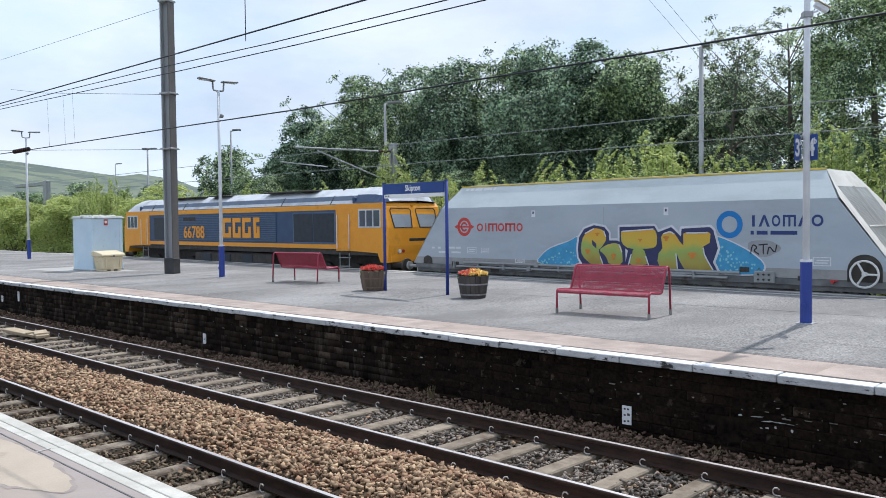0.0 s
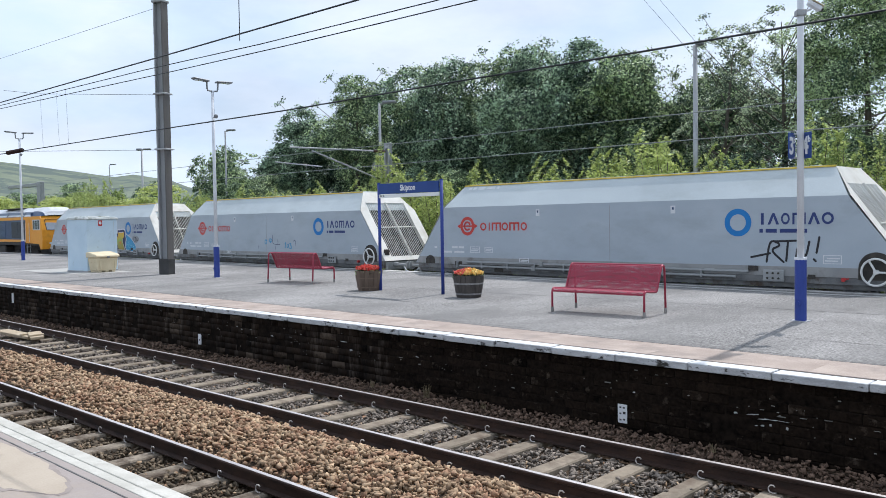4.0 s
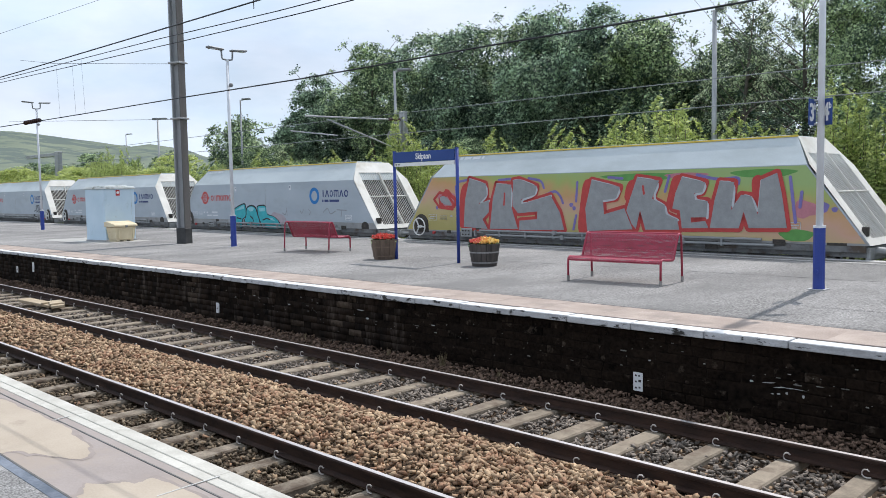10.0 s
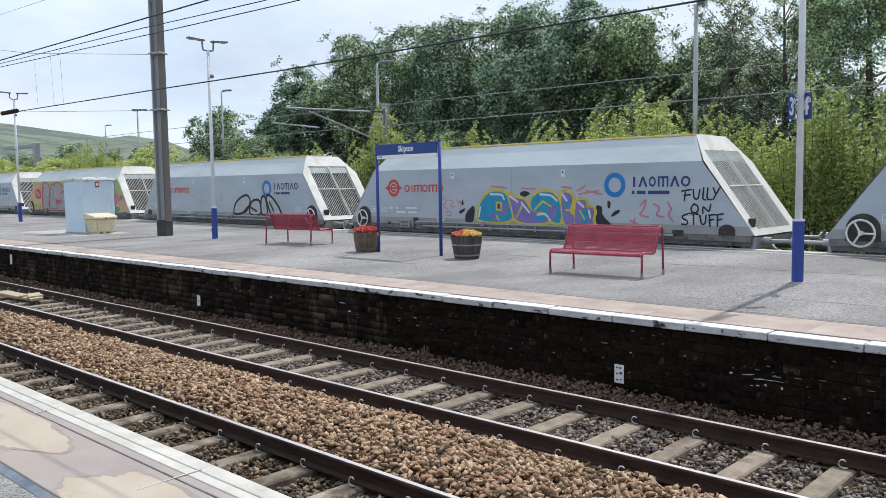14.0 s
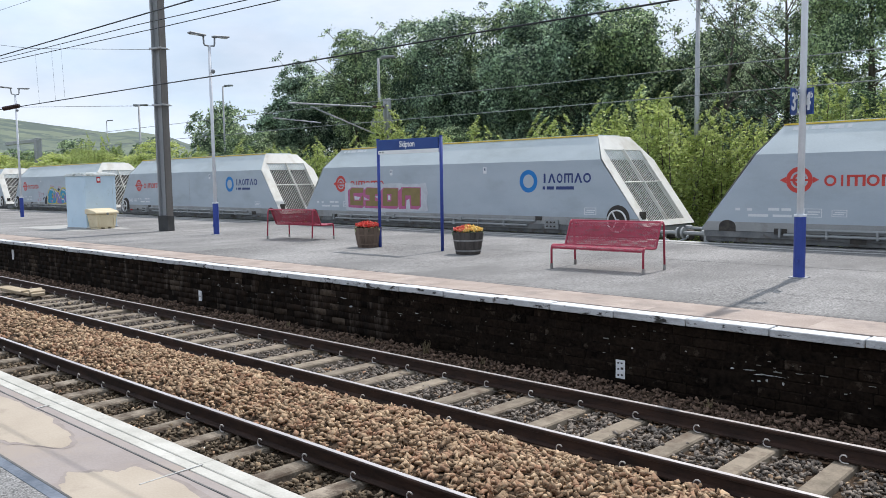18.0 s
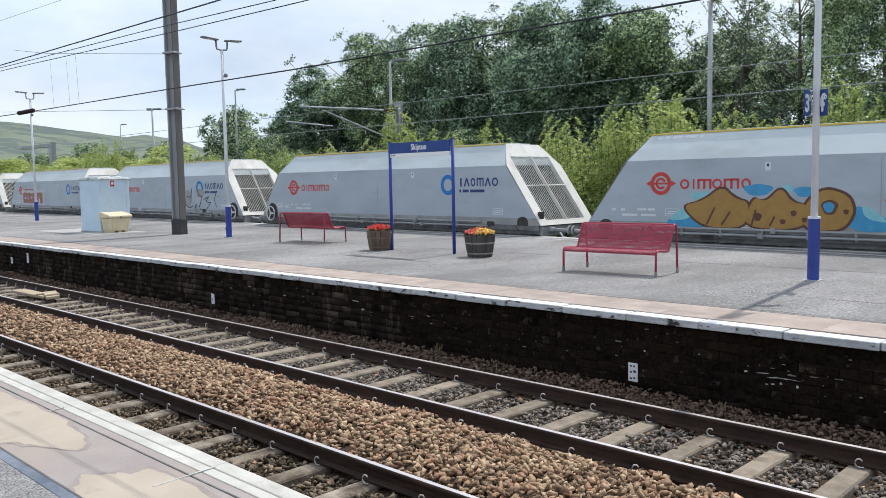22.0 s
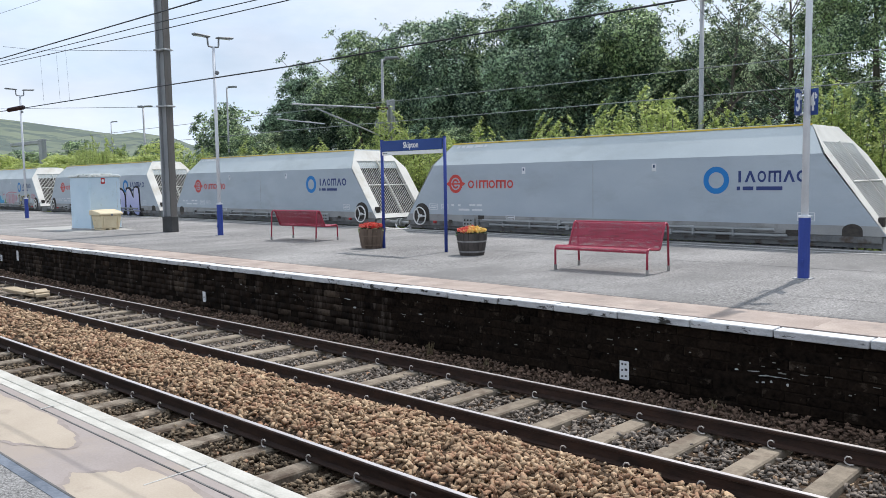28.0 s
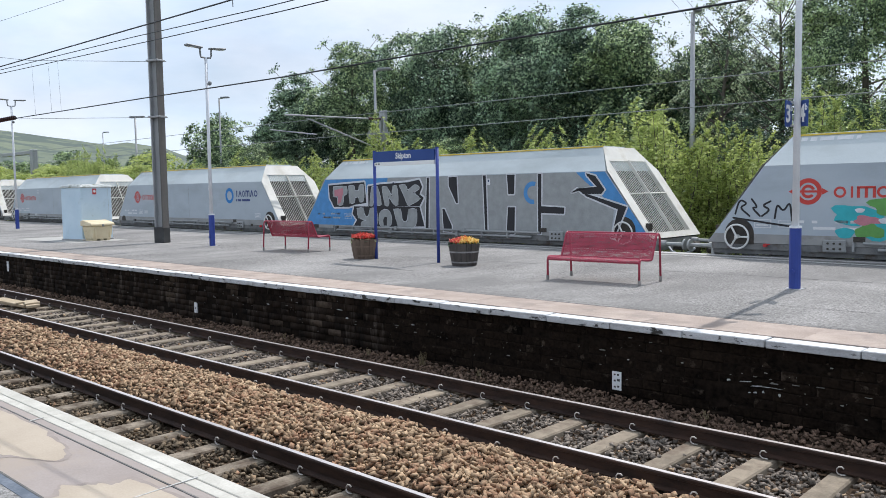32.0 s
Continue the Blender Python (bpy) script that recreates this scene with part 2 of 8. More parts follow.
SPLASH = material("old_white_splash", (0.3, 0.3, 0.29), (0.55, 0.55, 0.54), 9.0, 0.7)
LAMP_HEAD = material("lamp_head_grey", (0.16, 0.17, 0.18), (0.24, 0.25, 0.26), 5.0, 0.5)
LAMP_GLASS = material("lamp_lens", (0.5, 0.52, 0.54), (0.6, 0.62, 0.64), 5.0, 0.2)
BENCH_RED = material("bench_red_steel", (0.28, 0.026, 0.05), (0.38, 0.045, 0.08), 5.0, 0.4, bump=0.05)
FOOT_GREY = material("bench_foot", (0.2, 0.19, 0.18), (0.32, 0.3, 0.28), 9.0, 0.7)
OAK = material("dark_oak_stave", (0.024, 0.021, 0.02), (0.1, 0.086, 0.078), 6.0, 0.8, bump=0.4, grain=40, stretch=(1, 1, 0.15), spread=0.3)
HOOP = material("barrel_hoop", (0.2, 0.2, 0.2), (0.34, 0.33, 0.32), 9.0, 0.6, metal=0.4)
SOIL = material("potting_soil", (0.02, 0.014, 0.01), (0.05, 0.035, 0.025), 20, 0.95, bump=0.5)
CABINET = material("pale_blue_cabinet", (0.5, 0.635, 0.735), (0.59, 0.715, 0.805), 1.5, 0.5, stain=(0.36, 0.44, 0.46), stain_scale=2.5, stain_at=(0.6, 0.8))
CABINET_TOP = material("cabinet_roof", (0.5, 0.53, 0.52), (0.7, 0.72, 0.7), 4.0, 0.7, stain=(0.25, 0.27, 0.22), stain_scale=3.0)
GRIT = material("grit_bin_plastic", (0.6, 0.5, 0.32), (0.72, 0.63, 0.44), 3.0, 0.6, stain=(0.42, 0.33, 0.2), stain_scale=4.0, stain_at=(0.6, 0.8))
SIGN_RED = material("sign_red", (0.42, 0.03, 0.03), (0.5, 0.04, 0.04), 3.0, 0.5)
BLACK = material("black_rubber", (0.012, 0.012, 0.013), (0.03, 0.03, 0.03), 5.0, 0.7)
WIRE_PALE = material("weathered_wire", (0.16, 0.18, 0.175), (0.26, 0.285, 0.275), 5.0, 0.6)
WIRE = material("dark_copper_wire", (0.02, 0.024, 0.026), (0.05, 0.055, 0.06), 5.0, 0.5, metal=0.5)
PORCELAIN = material("brown_insulator", (0.03, 0.015, 0.012), (0.06, 0.03, 0.025), 5.0, 0.25)
TIMBER = material("weathered_board", (0.33, 0.26, 0.17), (0.5, 0.41, 0.29), 6.0, 0.85, bump=0.3, stretch=(0.2, 1, 1))
WAGON_GREY = material("wagon_grey_paint", (0.36, 0.41, 0.46), (0.42, 0.47, 0.515), 1.1, 0.45, bump=0.02, stain=(0.31, 0.345, 0.375), stain_scale=0.9, stain_at=(0.5, 0.8), stretch=(0.6, 1, 1.4))
WAGON_ROOF = material("wagon_pale_roof", (0.46, 0.51, 0.525), (0.56, 0.61, 0.615), 0.9, 0.6, stain=(0.38, 0.42, 0.42), stain_scale=0.7, stain_at=(0.5, 0.75), stretch=(0.4, 1, 1))
WAGON_END = material("wagon_white_end", (0.6, 0.585, 0.535), (0.74, 0.725, 0.675), 1.5, 0.6, stain=(0.5, 0.46, 0.38), stain_scale=1.2, stain_at=(0.52, 0.75))
WAGON_UNDER = material("wagon_underframe", (0.1, 0.105, 0.11), (0.2, 0.2, 0.195), 3.0, 0.75, bump=0.15, stain=(0.08, 0.06, 0.045), stain_scale=2.5)
WAGON_SKIRT = material("wagon_dusty_band", (0.25, 0.255, 0.255), (0.34, 0.34, 0.33), 2.0, 0.7, bump=0.05, stain=(0.14, 0.12, 0.1), stain_scale=1.6, stain_at=(0.55, 0.8))
PIPE = material("pipe_pale_grey", (0.24, 0.25, 0.25), (0.36, 0.37, 0.37), 5.0, 0.55, metal=0.3, stretch=(0.2, 1, 1))
HOSE_PALE = material("pale_rubber_hose", (0.3, 0.33, 0.36), (0.42, 0.45, 0.48), 5.0, 0.6)
HAND_WHITE = material("handwheel_white", (0.62, 0.62, 0.6), (0.74, 0.74, 0.72), 5.0, 0.5)
YELLOW = material("yellow_lip", (0.62, 0.45, 0.06), (0.72, 0.55, 0.1), 5.0, 0.6)
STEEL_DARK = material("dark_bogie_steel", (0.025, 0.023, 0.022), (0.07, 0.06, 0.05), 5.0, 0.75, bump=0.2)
LOGO_RED = material("logo_red", (0.5, 0.045, 0.035), (0.56, 0.06, 0.045), 3.0, 0.5)
LOGO_BLUE = material("logo_blue", (0.008, 0.16, 0.46), (0.015, 0.19, 0.5), 3.0, 0.5)
LOGO_NAVY = material("logo_navy", (0.02, 0.04, 0.15), (0.03, 0.05, 0.18), 3.0, 0.5)
STENCIL = material("stencil_white", (0.6, 0.61, 0.62), (0.7, 0.71, 0.72), 9.0, 0.6)
LOCO_BLUE = material("loco_blue", (0.022, 0.05, 0.112), (0.038, 0.074, 0.155), 2.0, 0.45)
LOCO_YELLOW = material("loco_amber", (0.72, 0.285, 0.014), (0.8, 0.345, 0.025), 2.0, 0.45, stain=(0.5, 0.2, 0.02), stain_scale=2.0, stain_at=(0.55, 0.8))
LOCO_ROOF = material("loco_roof_grey", (0.5, 0.525, 0.555), (0.62, 0.645, 0.675), 1.5, 0.5, stain=(0.3, 0.305, 0.32), stain_scale=1.0, stain_at=(0.52, 0.78))
LOCO_CANT = material("loco_cant_blue_grey", (0.085, 0.12, 0.18), (0.135, 0.175, 0.24), 2.0, 0.5)
LOCO_GLASS = material("cab_glass", (0.05, 0.062, 0.08), (0.07, 0.085, 0.105), 2.0, 0.05, spec=0.9)
# pale blue-grey base colour paints the sky's reflection on the windscreens
LOCO_SCREEN_SKY = material("cab_windscreen", (0.24, 0.27, 0.31), (0.32, 0.35, 0.39), 2.0, 0.08, spec=0.8)
LOCO_VENT = material("dark_vent_panel", (0.01, 0.016, 0.025), (0.021, 0.031, 0.044), 4.0, 0.5)
LOCO_SLAT = material("blue_grey_slat", (0.062, 0.11, 0.19), (0.085, 0.14, 0.23), 3.0, 0.5)
OAK_PALE = material("weathered_oak_stave", (0.085, 0.058, 0.042), (0.2, 0.145, 0.11), 6.0, 0.8, bump=0.4, grain=40, stretch=(1, 1, 0.15), spread=0.3)
TAIL_RED = material("tail_lamp_red", (0.3, 0.02, 0.02), (0.4, 0.03, 0.03), 5.0, 0.3)
BARK = material("bark", (0.06, 0.05, 0.04), (0.16, 0.14, 0.115), 6.0, 0.9, bump=0.6, stretch=(1, 1, 0.25))
GRASS = material("rough_grass", (0.04, 0.06, 0.018), (0.1, 0.12, 0.04), 1.2, 0.95, bump=0.5, grain=14)
HILL = material("hill_pasture", (0.11, 0.14, 0.1), (0.17, 0.2, 0.135), 0.008, 0.95, grain=0.03, stain=(0.085, 0.112, 0.095), stain_scale=0.014, stain_at=(0.5, 0.54), fine_mix=0.8)
DRY_GRASS = leaf_material("dry_grass", (0.12, 0.09, 0.05), (0.3, 0.24, 0.14), 0.3)
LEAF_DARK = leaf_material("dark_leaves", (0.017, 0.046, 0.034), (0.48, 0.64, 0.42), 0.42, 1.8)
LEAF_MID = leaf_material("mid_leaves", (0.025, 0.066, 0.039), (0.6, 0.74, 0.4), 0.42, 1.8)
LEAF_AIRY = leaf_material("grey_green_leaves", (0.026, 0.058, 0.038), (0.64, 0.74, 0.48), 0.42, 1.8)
LEAF_YOUNG = leaf_material("young_yellow_green_leaves", (0.1, 0.175, 0.045), (0.62, 0.69, 0.26), 0.57)
LEAF_BUSH = leaf_material("mid_green_bush_leaves", (0.165, 0.235, 0.06), (0.6, 0.66, 0.24), 0.58)
PETAL_RED = leaf_material("red_petals", (0.58, 0.03, 0.03), (0.82, 0.2, 0.15), 0.2)
PETAL_YELLOW = leaf_material("yellow_petals", (0.75, 0.38, 0.04), (0.88, 0.66, 0.22), 0.2)


# ---- building blocks ----
def link_mesh(name, me, mat, parent=None, label="", m=None):
    ob = new(name, me)
    if mat is not None and not me.materials:
        me.materials.append(mat)
    if parent is not None:
        ob.parent = parent
    if m is not None:
        ob.matrix_basis = m
    return tagged(ob, label)


def mesh_of(name, bm, smooth=False):
    me = bpy.data.meshes.new(name)
    bmesh.ops.recalc_face_normals(bm, faces=bm.faces)
    bm.to_mesh(me)
    bm.free()
    if smooth:
        me.shade_smooth()
    return me


def part(name, bm, mat, parent, label="", m=None, smooth=False):
    """One mesh object under a thing or a part."""
    return link_mesh(name, mesh_of(name, bm, smooth), mat, parent, label, m)


def thing(name, m, label, category, group="", kind=""):
    """An empty at the base of a thing, for its parts."""
    ob = new(name)
    ob.empty_display_size = 0.2
    ob.matrix_basis = m
    return tagged(ob, label, category, group, kind)


def box(bm, cx, cy, cz, sx, sy, sz, bevel=0.0, m=None):
    """Adds a box by its centre and sizes, with eased edges."""
    made = bmesh.ops.create_cube(bm, size=1.0)["verts"]
    for v in made:
        v.co = Vector((cx + v.co.x * sx, cy + v.co.y * sy, cz + v.co.z * sz))
        if m is not None:
            v.co = m @ v.co
    if bevel:
        edges = list({e for v in made for e in v.link_edges})
        bmesh.ops.bevel(bm, geom=edges, offset=bevel, segments=1, affect="EDGES")
    return bm


def one_box(cx, cy, cz, sx, sy, sz, bevel=0.0):
    return box(bmesh.new(), cx, cy, cz, sx, sy, sz, bevel)


def rod(bm, a, b, r, sides=8, r2=None):
    """Adds a round bar from a to b, tapered to r2."""
    a, b = Vector(a), Vector(b)
    turn = (b - a).to_track_quat("Z", "Y").to_matrix().to_4x4()
    bmesh.ops.create_cone(bm, cap_ends=True, segments=sides, radius1=r, radius2=r if r2 is None else r2, depth=(b - a).length,
                          matrix=Matrix.Translation((a + b) / 2) @ turn)
    return bm


def one_rod(a, b, r, sides=8, r2=None):
    return rod(bmesh.new(), a, b, r, sides, r2)


def tube(bm, path, r, sides=8):
    """Adds a bent pipe along a path."""
    path = [Vector(q) for q in path]
    rings = []
    for i, q in enumerate(path):
        ahead = (path[min(i + 1, len(path) - 1)] - path[max(i - 1, 0)]).normalized()
        side = ahead.cross(Vector((0, 0, 1)))
        side = Vector((1, 0, 0)) if side.length < 1e-3 else side.normalized()
        if abs(ahead.z) > 0.98 or abs(ahead.x) < 0.2:
            side = (Vector((1, 0, 0)) - ahead * ahead.x).normalized()
        up = side.cross(ahead)
        rings.append([bm.verts.new(q + r * (math.cos(u) * side + math.sin(u) * up)) for u in [2 * math.pi * j / sides for j in range(sides)]])
    for one, two in zip(rings, rings[1:]):
        for j in range(sides):
            bm.faces.new((one[j], one[(j + 1) % sides], two[(j + 1) % sides], two[j]))
    for ring in (rings[0], rings[-1]):
        bm.faces.new(ring)
    return bm


def disc_ring(bm, cx, cz, r_out, r_in, y, seg=28, arc=(0.0, 2 * math.pi)):
    """Adds a flat ring or disc that faces -y."""
    full = arc[1] - arc[0] > 6.28
    angles = [arc[0] + (arc[1] - arc[0]) * i / seg for i in range(seg + (0 if full else 1))]
    outer = [bm.verts.new((cx + r_out * math.cos(u), y, cz + r_out * math.sin(u))) for u in angles]
    if r_in <= 0:
        bm.faces.new(outer)
        return bm
    inner = [bm.verts.new((cx + r_in * math.cos(u), y, cz + r_in * math.sin(u))) for u in angles]
    for i in range(len(angles) - (0 if full else 1)):
        j = (i + 1) % len(angles)
        bm.faces.new((outer[i], outer[j], inner[j], inner[i]))
    return bm


def flat(bm, points, y):
    """Adds a flat outline that faces -y, from (x, z) points."""
    bm.faces.new([bm.verts.new((x, y, z)) for x, z in points])
    return bm


def prism(bm, points, y0, y1):
    """Adds a solid with an (x, z) outline between two depths."""
    a = [bm.verts.new((x, y0, z)) for x, z in points]
    b = [bm.verts.new((x, y1, z)) for x, z in points]
    bm.faces.new(a)
    bm.faces.new(b[::-1])
    for i in range(len(a)):
        j = (i + 1) % len(a)
        bm.faces.new((a[i], b[i], b[j], a[j]))
    return bm


def extrude_x(bm, points, x0, x1):
    """Adds a solid with a (y, z) outline between two x."""
    a = [bm.verts.new((x0, y, z)) for y, z in points]
    b = [bm.verts.new((x1, y, z)) for y, z in points]
    bm.faces.new(a)
    bm.faces.new(b[::-1])
    for i in range(len(a)):
        j = (i + 1) % len(a)
        bm.faces.new((a[i], b[i], b[j], a[j]))
    return bm


def quick_mesh(name, verts, faces):
    """A mesh from numpy arrays: verts n x 3, faces m x 3 or m x 4."""
    me = bpy.data.meshes.new(name)
    n, k = faces.shape
    me.vertices.add(len(verts))
    me.vertices.foreach_set("co", np.asarray(verts, np.float32).ravel())
    me.loops.add(n * k)
    me.loops.foreach_set("vertex_index", np.asarray(faces, np.int32).ravel())
    me.polygons.add(n)
    me.polygons.foreach_set("loop_start", np.arange(0, n * k, k, dtype=np.int32))
    me.update(calc_edges=True)
    return me


def text_mesh(words, size, offset=0.0, extrude=0.002, spacing=1.0, shear=0.0, wide=1.0):
    """Letters of the built-in font, standing upright and facing -y, centred on x, from z = 0 up."""
    data = bpy.data.curves.new("letters", "FONT")
    data.body, data.size, data.offset, data.extrude, data.space_character, data.shear = words, size, offset, extrude, spacing, shear
    data.align_x, data.resolution_u = "CENTER", 3
    ob = new("letters", data)
    ob.matrix_basis = pose(0, 0, 0, 90)
    bpy.context.view_layer.update()
    me = bpy.data.meshes.new_from_object(ob.evaluated_get(bpy.context.evaluated_depsgraph_get()))
    me.transform(Matrix.Diagonal((wide, 1, 1, 1)) @ pose(0, 0, 0, 90))
    me.materials.clear()
    bpy.data.objects.remove(ob)
    return me


# ---- levels and lines, in metres: the far platform's top is z = 0, x runs along the line ----
RAIL_Z, EDGE_FAR, EDGE_BACK, EDGE_NEAR = -0.88, 4.13, 14.60, -2.23
TRAIN_Y = 16.08


# ---- ground and hills ----
def ground_sheet():
    bm = bmesh.new()
    bmesh.ops.create_grid(bm, x_segments=40, y_segments=40, size=2400)
    ob = link_mesh("ground", mesh_of("ground", bm), GRASS, None, "rough green ground reaching to the horizon", pose(0, 0, -1.32))
    tagged(ob, "", "ground", "", "structure")


def hills():
    """A long fell on the horizon, its ridge falling to the right."""
    ridge = ((-150, 2.0), (-100, 3.4), (-80, 4.2), (-71.4, 4.1), (-68.3, 3.62), (-65, 3.2), (-63.7, 3.38), (-61.6, 3.0), (-60, 2.35), (-56, 2.1), (-45, 1.7), (-20, 1.3), (20, 1.0))
    bm = bmesh.new()
    cols, rows = 150, 9
    grid = []
    for i in range(cols + 1):
        az = -150 + 170 * i / cols
        el = np.interp(az, [a for a, _ in ridge], [e for _, e in ridge])
        line = []
        for j in range(rows + 1):
            f = j / rows
            far = 500 + 1150 * f
            top = 1650 * math.tan(radians(el))
            h = top * f ** 1.5 + (9 * noise.noise(Vector((az * 0.14, f * 3, 0))) + 5 * noise.noise(Vector((az * 0.6, f * 9, 4)))) * (1 if 0 < j < rows else 0.15) * f
            line.append(bm.verts.new((EYE[0] + far * math.sin(radians(az)), EYE[1] + far * math.cos(radians(az)), h - 1.2 * (1 - f))))
        grid.append(line)
    for i in range(cols):
        for j in range(rows):
            bm.faces.new((grid[i][j], grid[i + 1][j], grid[i + 1][j + 1], grid[i][j + 1]))
    ob = link_mesh("hillside", mesh_of("hillside", bm, True), HILL, None, "distant green fell with pasture and woods")
    tagged(ob, "", "hill", "", "structure")


# ---- tracks ----
def ballast_height(x, y):
    h = -1.09 + 0 * y
    h = h + 0.165 * np.exp(-((y - 0.93) / 0.8) ** 4)
    h = h + 0.13 * np.clip((y - 3.6) / 0.6, 0, 1)
    h = h + 0.05 * np.clip((-1.75 - y) / 0.4, 0, 1)
    return h + 0.012 * np.sin(x * 1.7 + y * 2.1) + 0.01 * np.sin(x * 4.1 - y * 3.3)


def ballast():
    xs, ys = np.linspace(-90, 30, 241), np.linspace(-2.6, 4.4, 36)
    gx, gy = np.meshgrid(xs, ys, indexing="ij")
    v = np.stack([gx, gy, ballast_height(gx, gy) - 0.03], -1).reshape(-1, 3)
    i = np.arange(len(xs) - 1)[:, None] * len(ys) + np.arange(len(ys) - 1)
    f = np.stack([i, i + len(ys), i + len(ys) + 1, i + 1], -1).reshape(-1, 4)
    bed = link_mesh("ballast_bed", quick_mesh("ballast_bed", v, f), BED, None, "bed of brown crushed stone under both tracks")
    tagged(bed, "", "ballast", "", "structure")
    rng = np.random.default_rng(4)
    kinds = {"brown": [], "grey": [], "dun": [], "rusty": []}
    for x0, x1, per, size in ((7.5, 14, 110, 0.036), (-9, 7.5, 1, 0.0), (-24, -9, 240, 0.028), (-60, -24, 50, 0.055)):
        for y0, y1, dense, big in ((-2.0, 0.08, 640, 0.021), (0.08, 1.79, 560, 0.025), (1.79, 3.45, 700, 0.02), (3.45, 4.24, 640, 0.0215)):
            many, span = (dense, big) if size == 0 else (per, size)
            n = int((x1 - x0) * (y1 - y0) * many)
            x, y = rng.uniform(x0, x1, n), rng.uniform(y0, y1, n)
            brown = (y0 == 0.08) | (rng.random(n) < 0.05)
            on_sleeper = (np.abs(((x - (0.0 if y0 > 1 else 0.51)) / 0.744 + 0.5) % 1 - 0.5) < 0.19) & (((y > 1.5) & (y < 3.7)) | (y < 0.36)) & (rng.random(n) < (0.93 if y0 > 1 else 0.74))
            keep = ~on_sleeper & (np.abs(y) > 0.08) & (np.abs(y - 1.861) > 0.08) & (np.abs(y - 3.366) > 0.08) & (np.abs(y + 1.505) > 0.08)
            for key, sel in (("brown", brown & keep & (y < 3.45)), ("grey", ~brown & keep & (y > 0.08) & (y < 3.45)), ("dun", ~brown & keep & (y <= 0.08)), ("rusty", keep & (y >= 3.45))):
                kinds[key].append(np.stack([x[sel], y[sel], ballast_height(x[sel], y[sel]) + rng.uniform(-0.055, 0.024, sel.sum()), np.full(sel.sum(), span)], -1))
    corners = np.array([(-1, -1, -1), (1, -1, -1), (1, 1, -1), (-1, 1, -1), (-1, -1, 1), (1, -1, 1), (1, 1, 1), (-1, 1, 1)], float)
    tris = np.array([(0, 2, 1), (0, 3, 2), (4, 5, 6), (4, 6, 7), (0, 1, 5), (0, 5, 4), (1, 2, 6), (1, 6, 5), (2, 3, 7), (2, 7, 6), (3, 0, 4), (3, 4, 7)])
    for key, mat in (("brown", STONE_BROWN), ("grey", STONE_GREY), ("dun", STONE_DUN), ("rusty", STONE_RUST)):
        c = np.concatenate(kinds[key])
        n = len(c)
        body = corners[None] * rng.uniform(0.42, 1.0, (n, 8, 3)) * (c[:, 3] * rng.uniform(0.6, 1.45, n))[:, None, None] * np.array([1.5, 0.95, 0.58]) * rng.uniform(0.75, 1.25, (n, 1, 3))
        q = rng.normal(size=(n, 4)) * (0.9, 0.34, 0.34, 1.0)
        q /= np.linalg.norm(q, axis=1)[:, None]
        w, a, b, d = q.T
        turn = np.stack([1 - 2 * (b * b + d * d), 2 * (a * b - d * w), 2 * (a * d + b * w), 2 * (a * b + d * w), 1 - 2 * (a * a + d * d), 2 * (b * d - a * w),
                         2 * (a * d - b * w), 2 * (b * d + a * w), 1 - 2 * (a * a + b * b)], -1).reshape(n, 3, 3)
        v = np.einsum("nij,nkj->nki", turn, body) + c[:, None, :3]
        f = (tris[None] + 8 * np.arange(n)[:, None, None]).reshape(-1, 3)
        ob = link_mesh(f"{key}_ballast_stones", quick_mesh(f"{key}_stones", v.reshape(-1, 3), f), mat, None, f"loose {key} crushed ballast stones between the rails")
        tagged(ob, "", "ballast", "", "stuff")


def weeds():
    """Dry tufts that grow in the ballast against the wall."""
    rng = random.Random(31)
    for x, n, tall in ((-3.36, 26, 0.2), (-4.6, 16, 0.12), (-2.2, 12, 0.1), (1.25, 14, 0.1), (-6.9, 14, 0.12)):
        bm = bmesh.new()
        for _ in range(n):
            u, lean, h = rng.uniform(0, 2 * math.pi), rng.uniform(0.2, 0.6), tall * rng.uniform(0.5, 1.1)
            foot = Vector((rng.gauss(0, 0.025), rng.gauss(0, 0.02), 0))
            tip = foot + Vector((math.cos(u) * lean * h, math.sin(u) * lean * h * 0.5, h))
            rod(bm, foot, tip, 0.004, 4, 0.0015)
        t = thing("weed_tuft", pose(x, 4.05, -0.985), "dry brown weed tuft in the ballast", "weed", "weeds along the wall")
        tagged(part("blades", bm, DRY_GRASS, t), "", "", "", "stuff")


RAIL_OUTLINE = ((-0.07, 0), (0.07, 0), (0.07, 0.012), (0.012, 0.03), (0.01, 0.11), (0.036, 0.122), (0.036, 0.148), (0.028, 0.157), (-0.028, 0.157), (-0.036, 0.148), (-0.036, 0.122), (-0.01, 0.11), (-0.012, 0.03), (-0.07, 0.012))


def sleeper_mesh():
    bm = bmesh.new()
    box(bm, 0, 0, -0.1, 0.26, 2.5, 0.2, 0.018)
    for v in bm.verts:
        if v.co.z > -0.05:
            v.co.x *= 0.86
            v.co.z -= 0.025 * max(0.0, 1 - abs(abs(v.co.y) - 0.75) / 0.7)
    return mesh_of("sleeper", bm)


def clip_mesh():
    bm = bmesh.new()
    tube(bm, [(-0.03, 0.03, 0.072), (-0.008, 0.032, 0.09), (0.022, 0.034, 0.086), (0.04, 0.036, 0.06), (0.04, 0.038, 0.03), (0.022, 0.04, 0.01), (-0.012, 0.042, 0.004), (-0.05, 0.045, 0.012)], 0.0085, 6)
    bmesh.ops.scale(bm, vec=(0.9, 1, 0.88), verts=bm.verts)
    return mesh_of("rail_clip", bm, True)


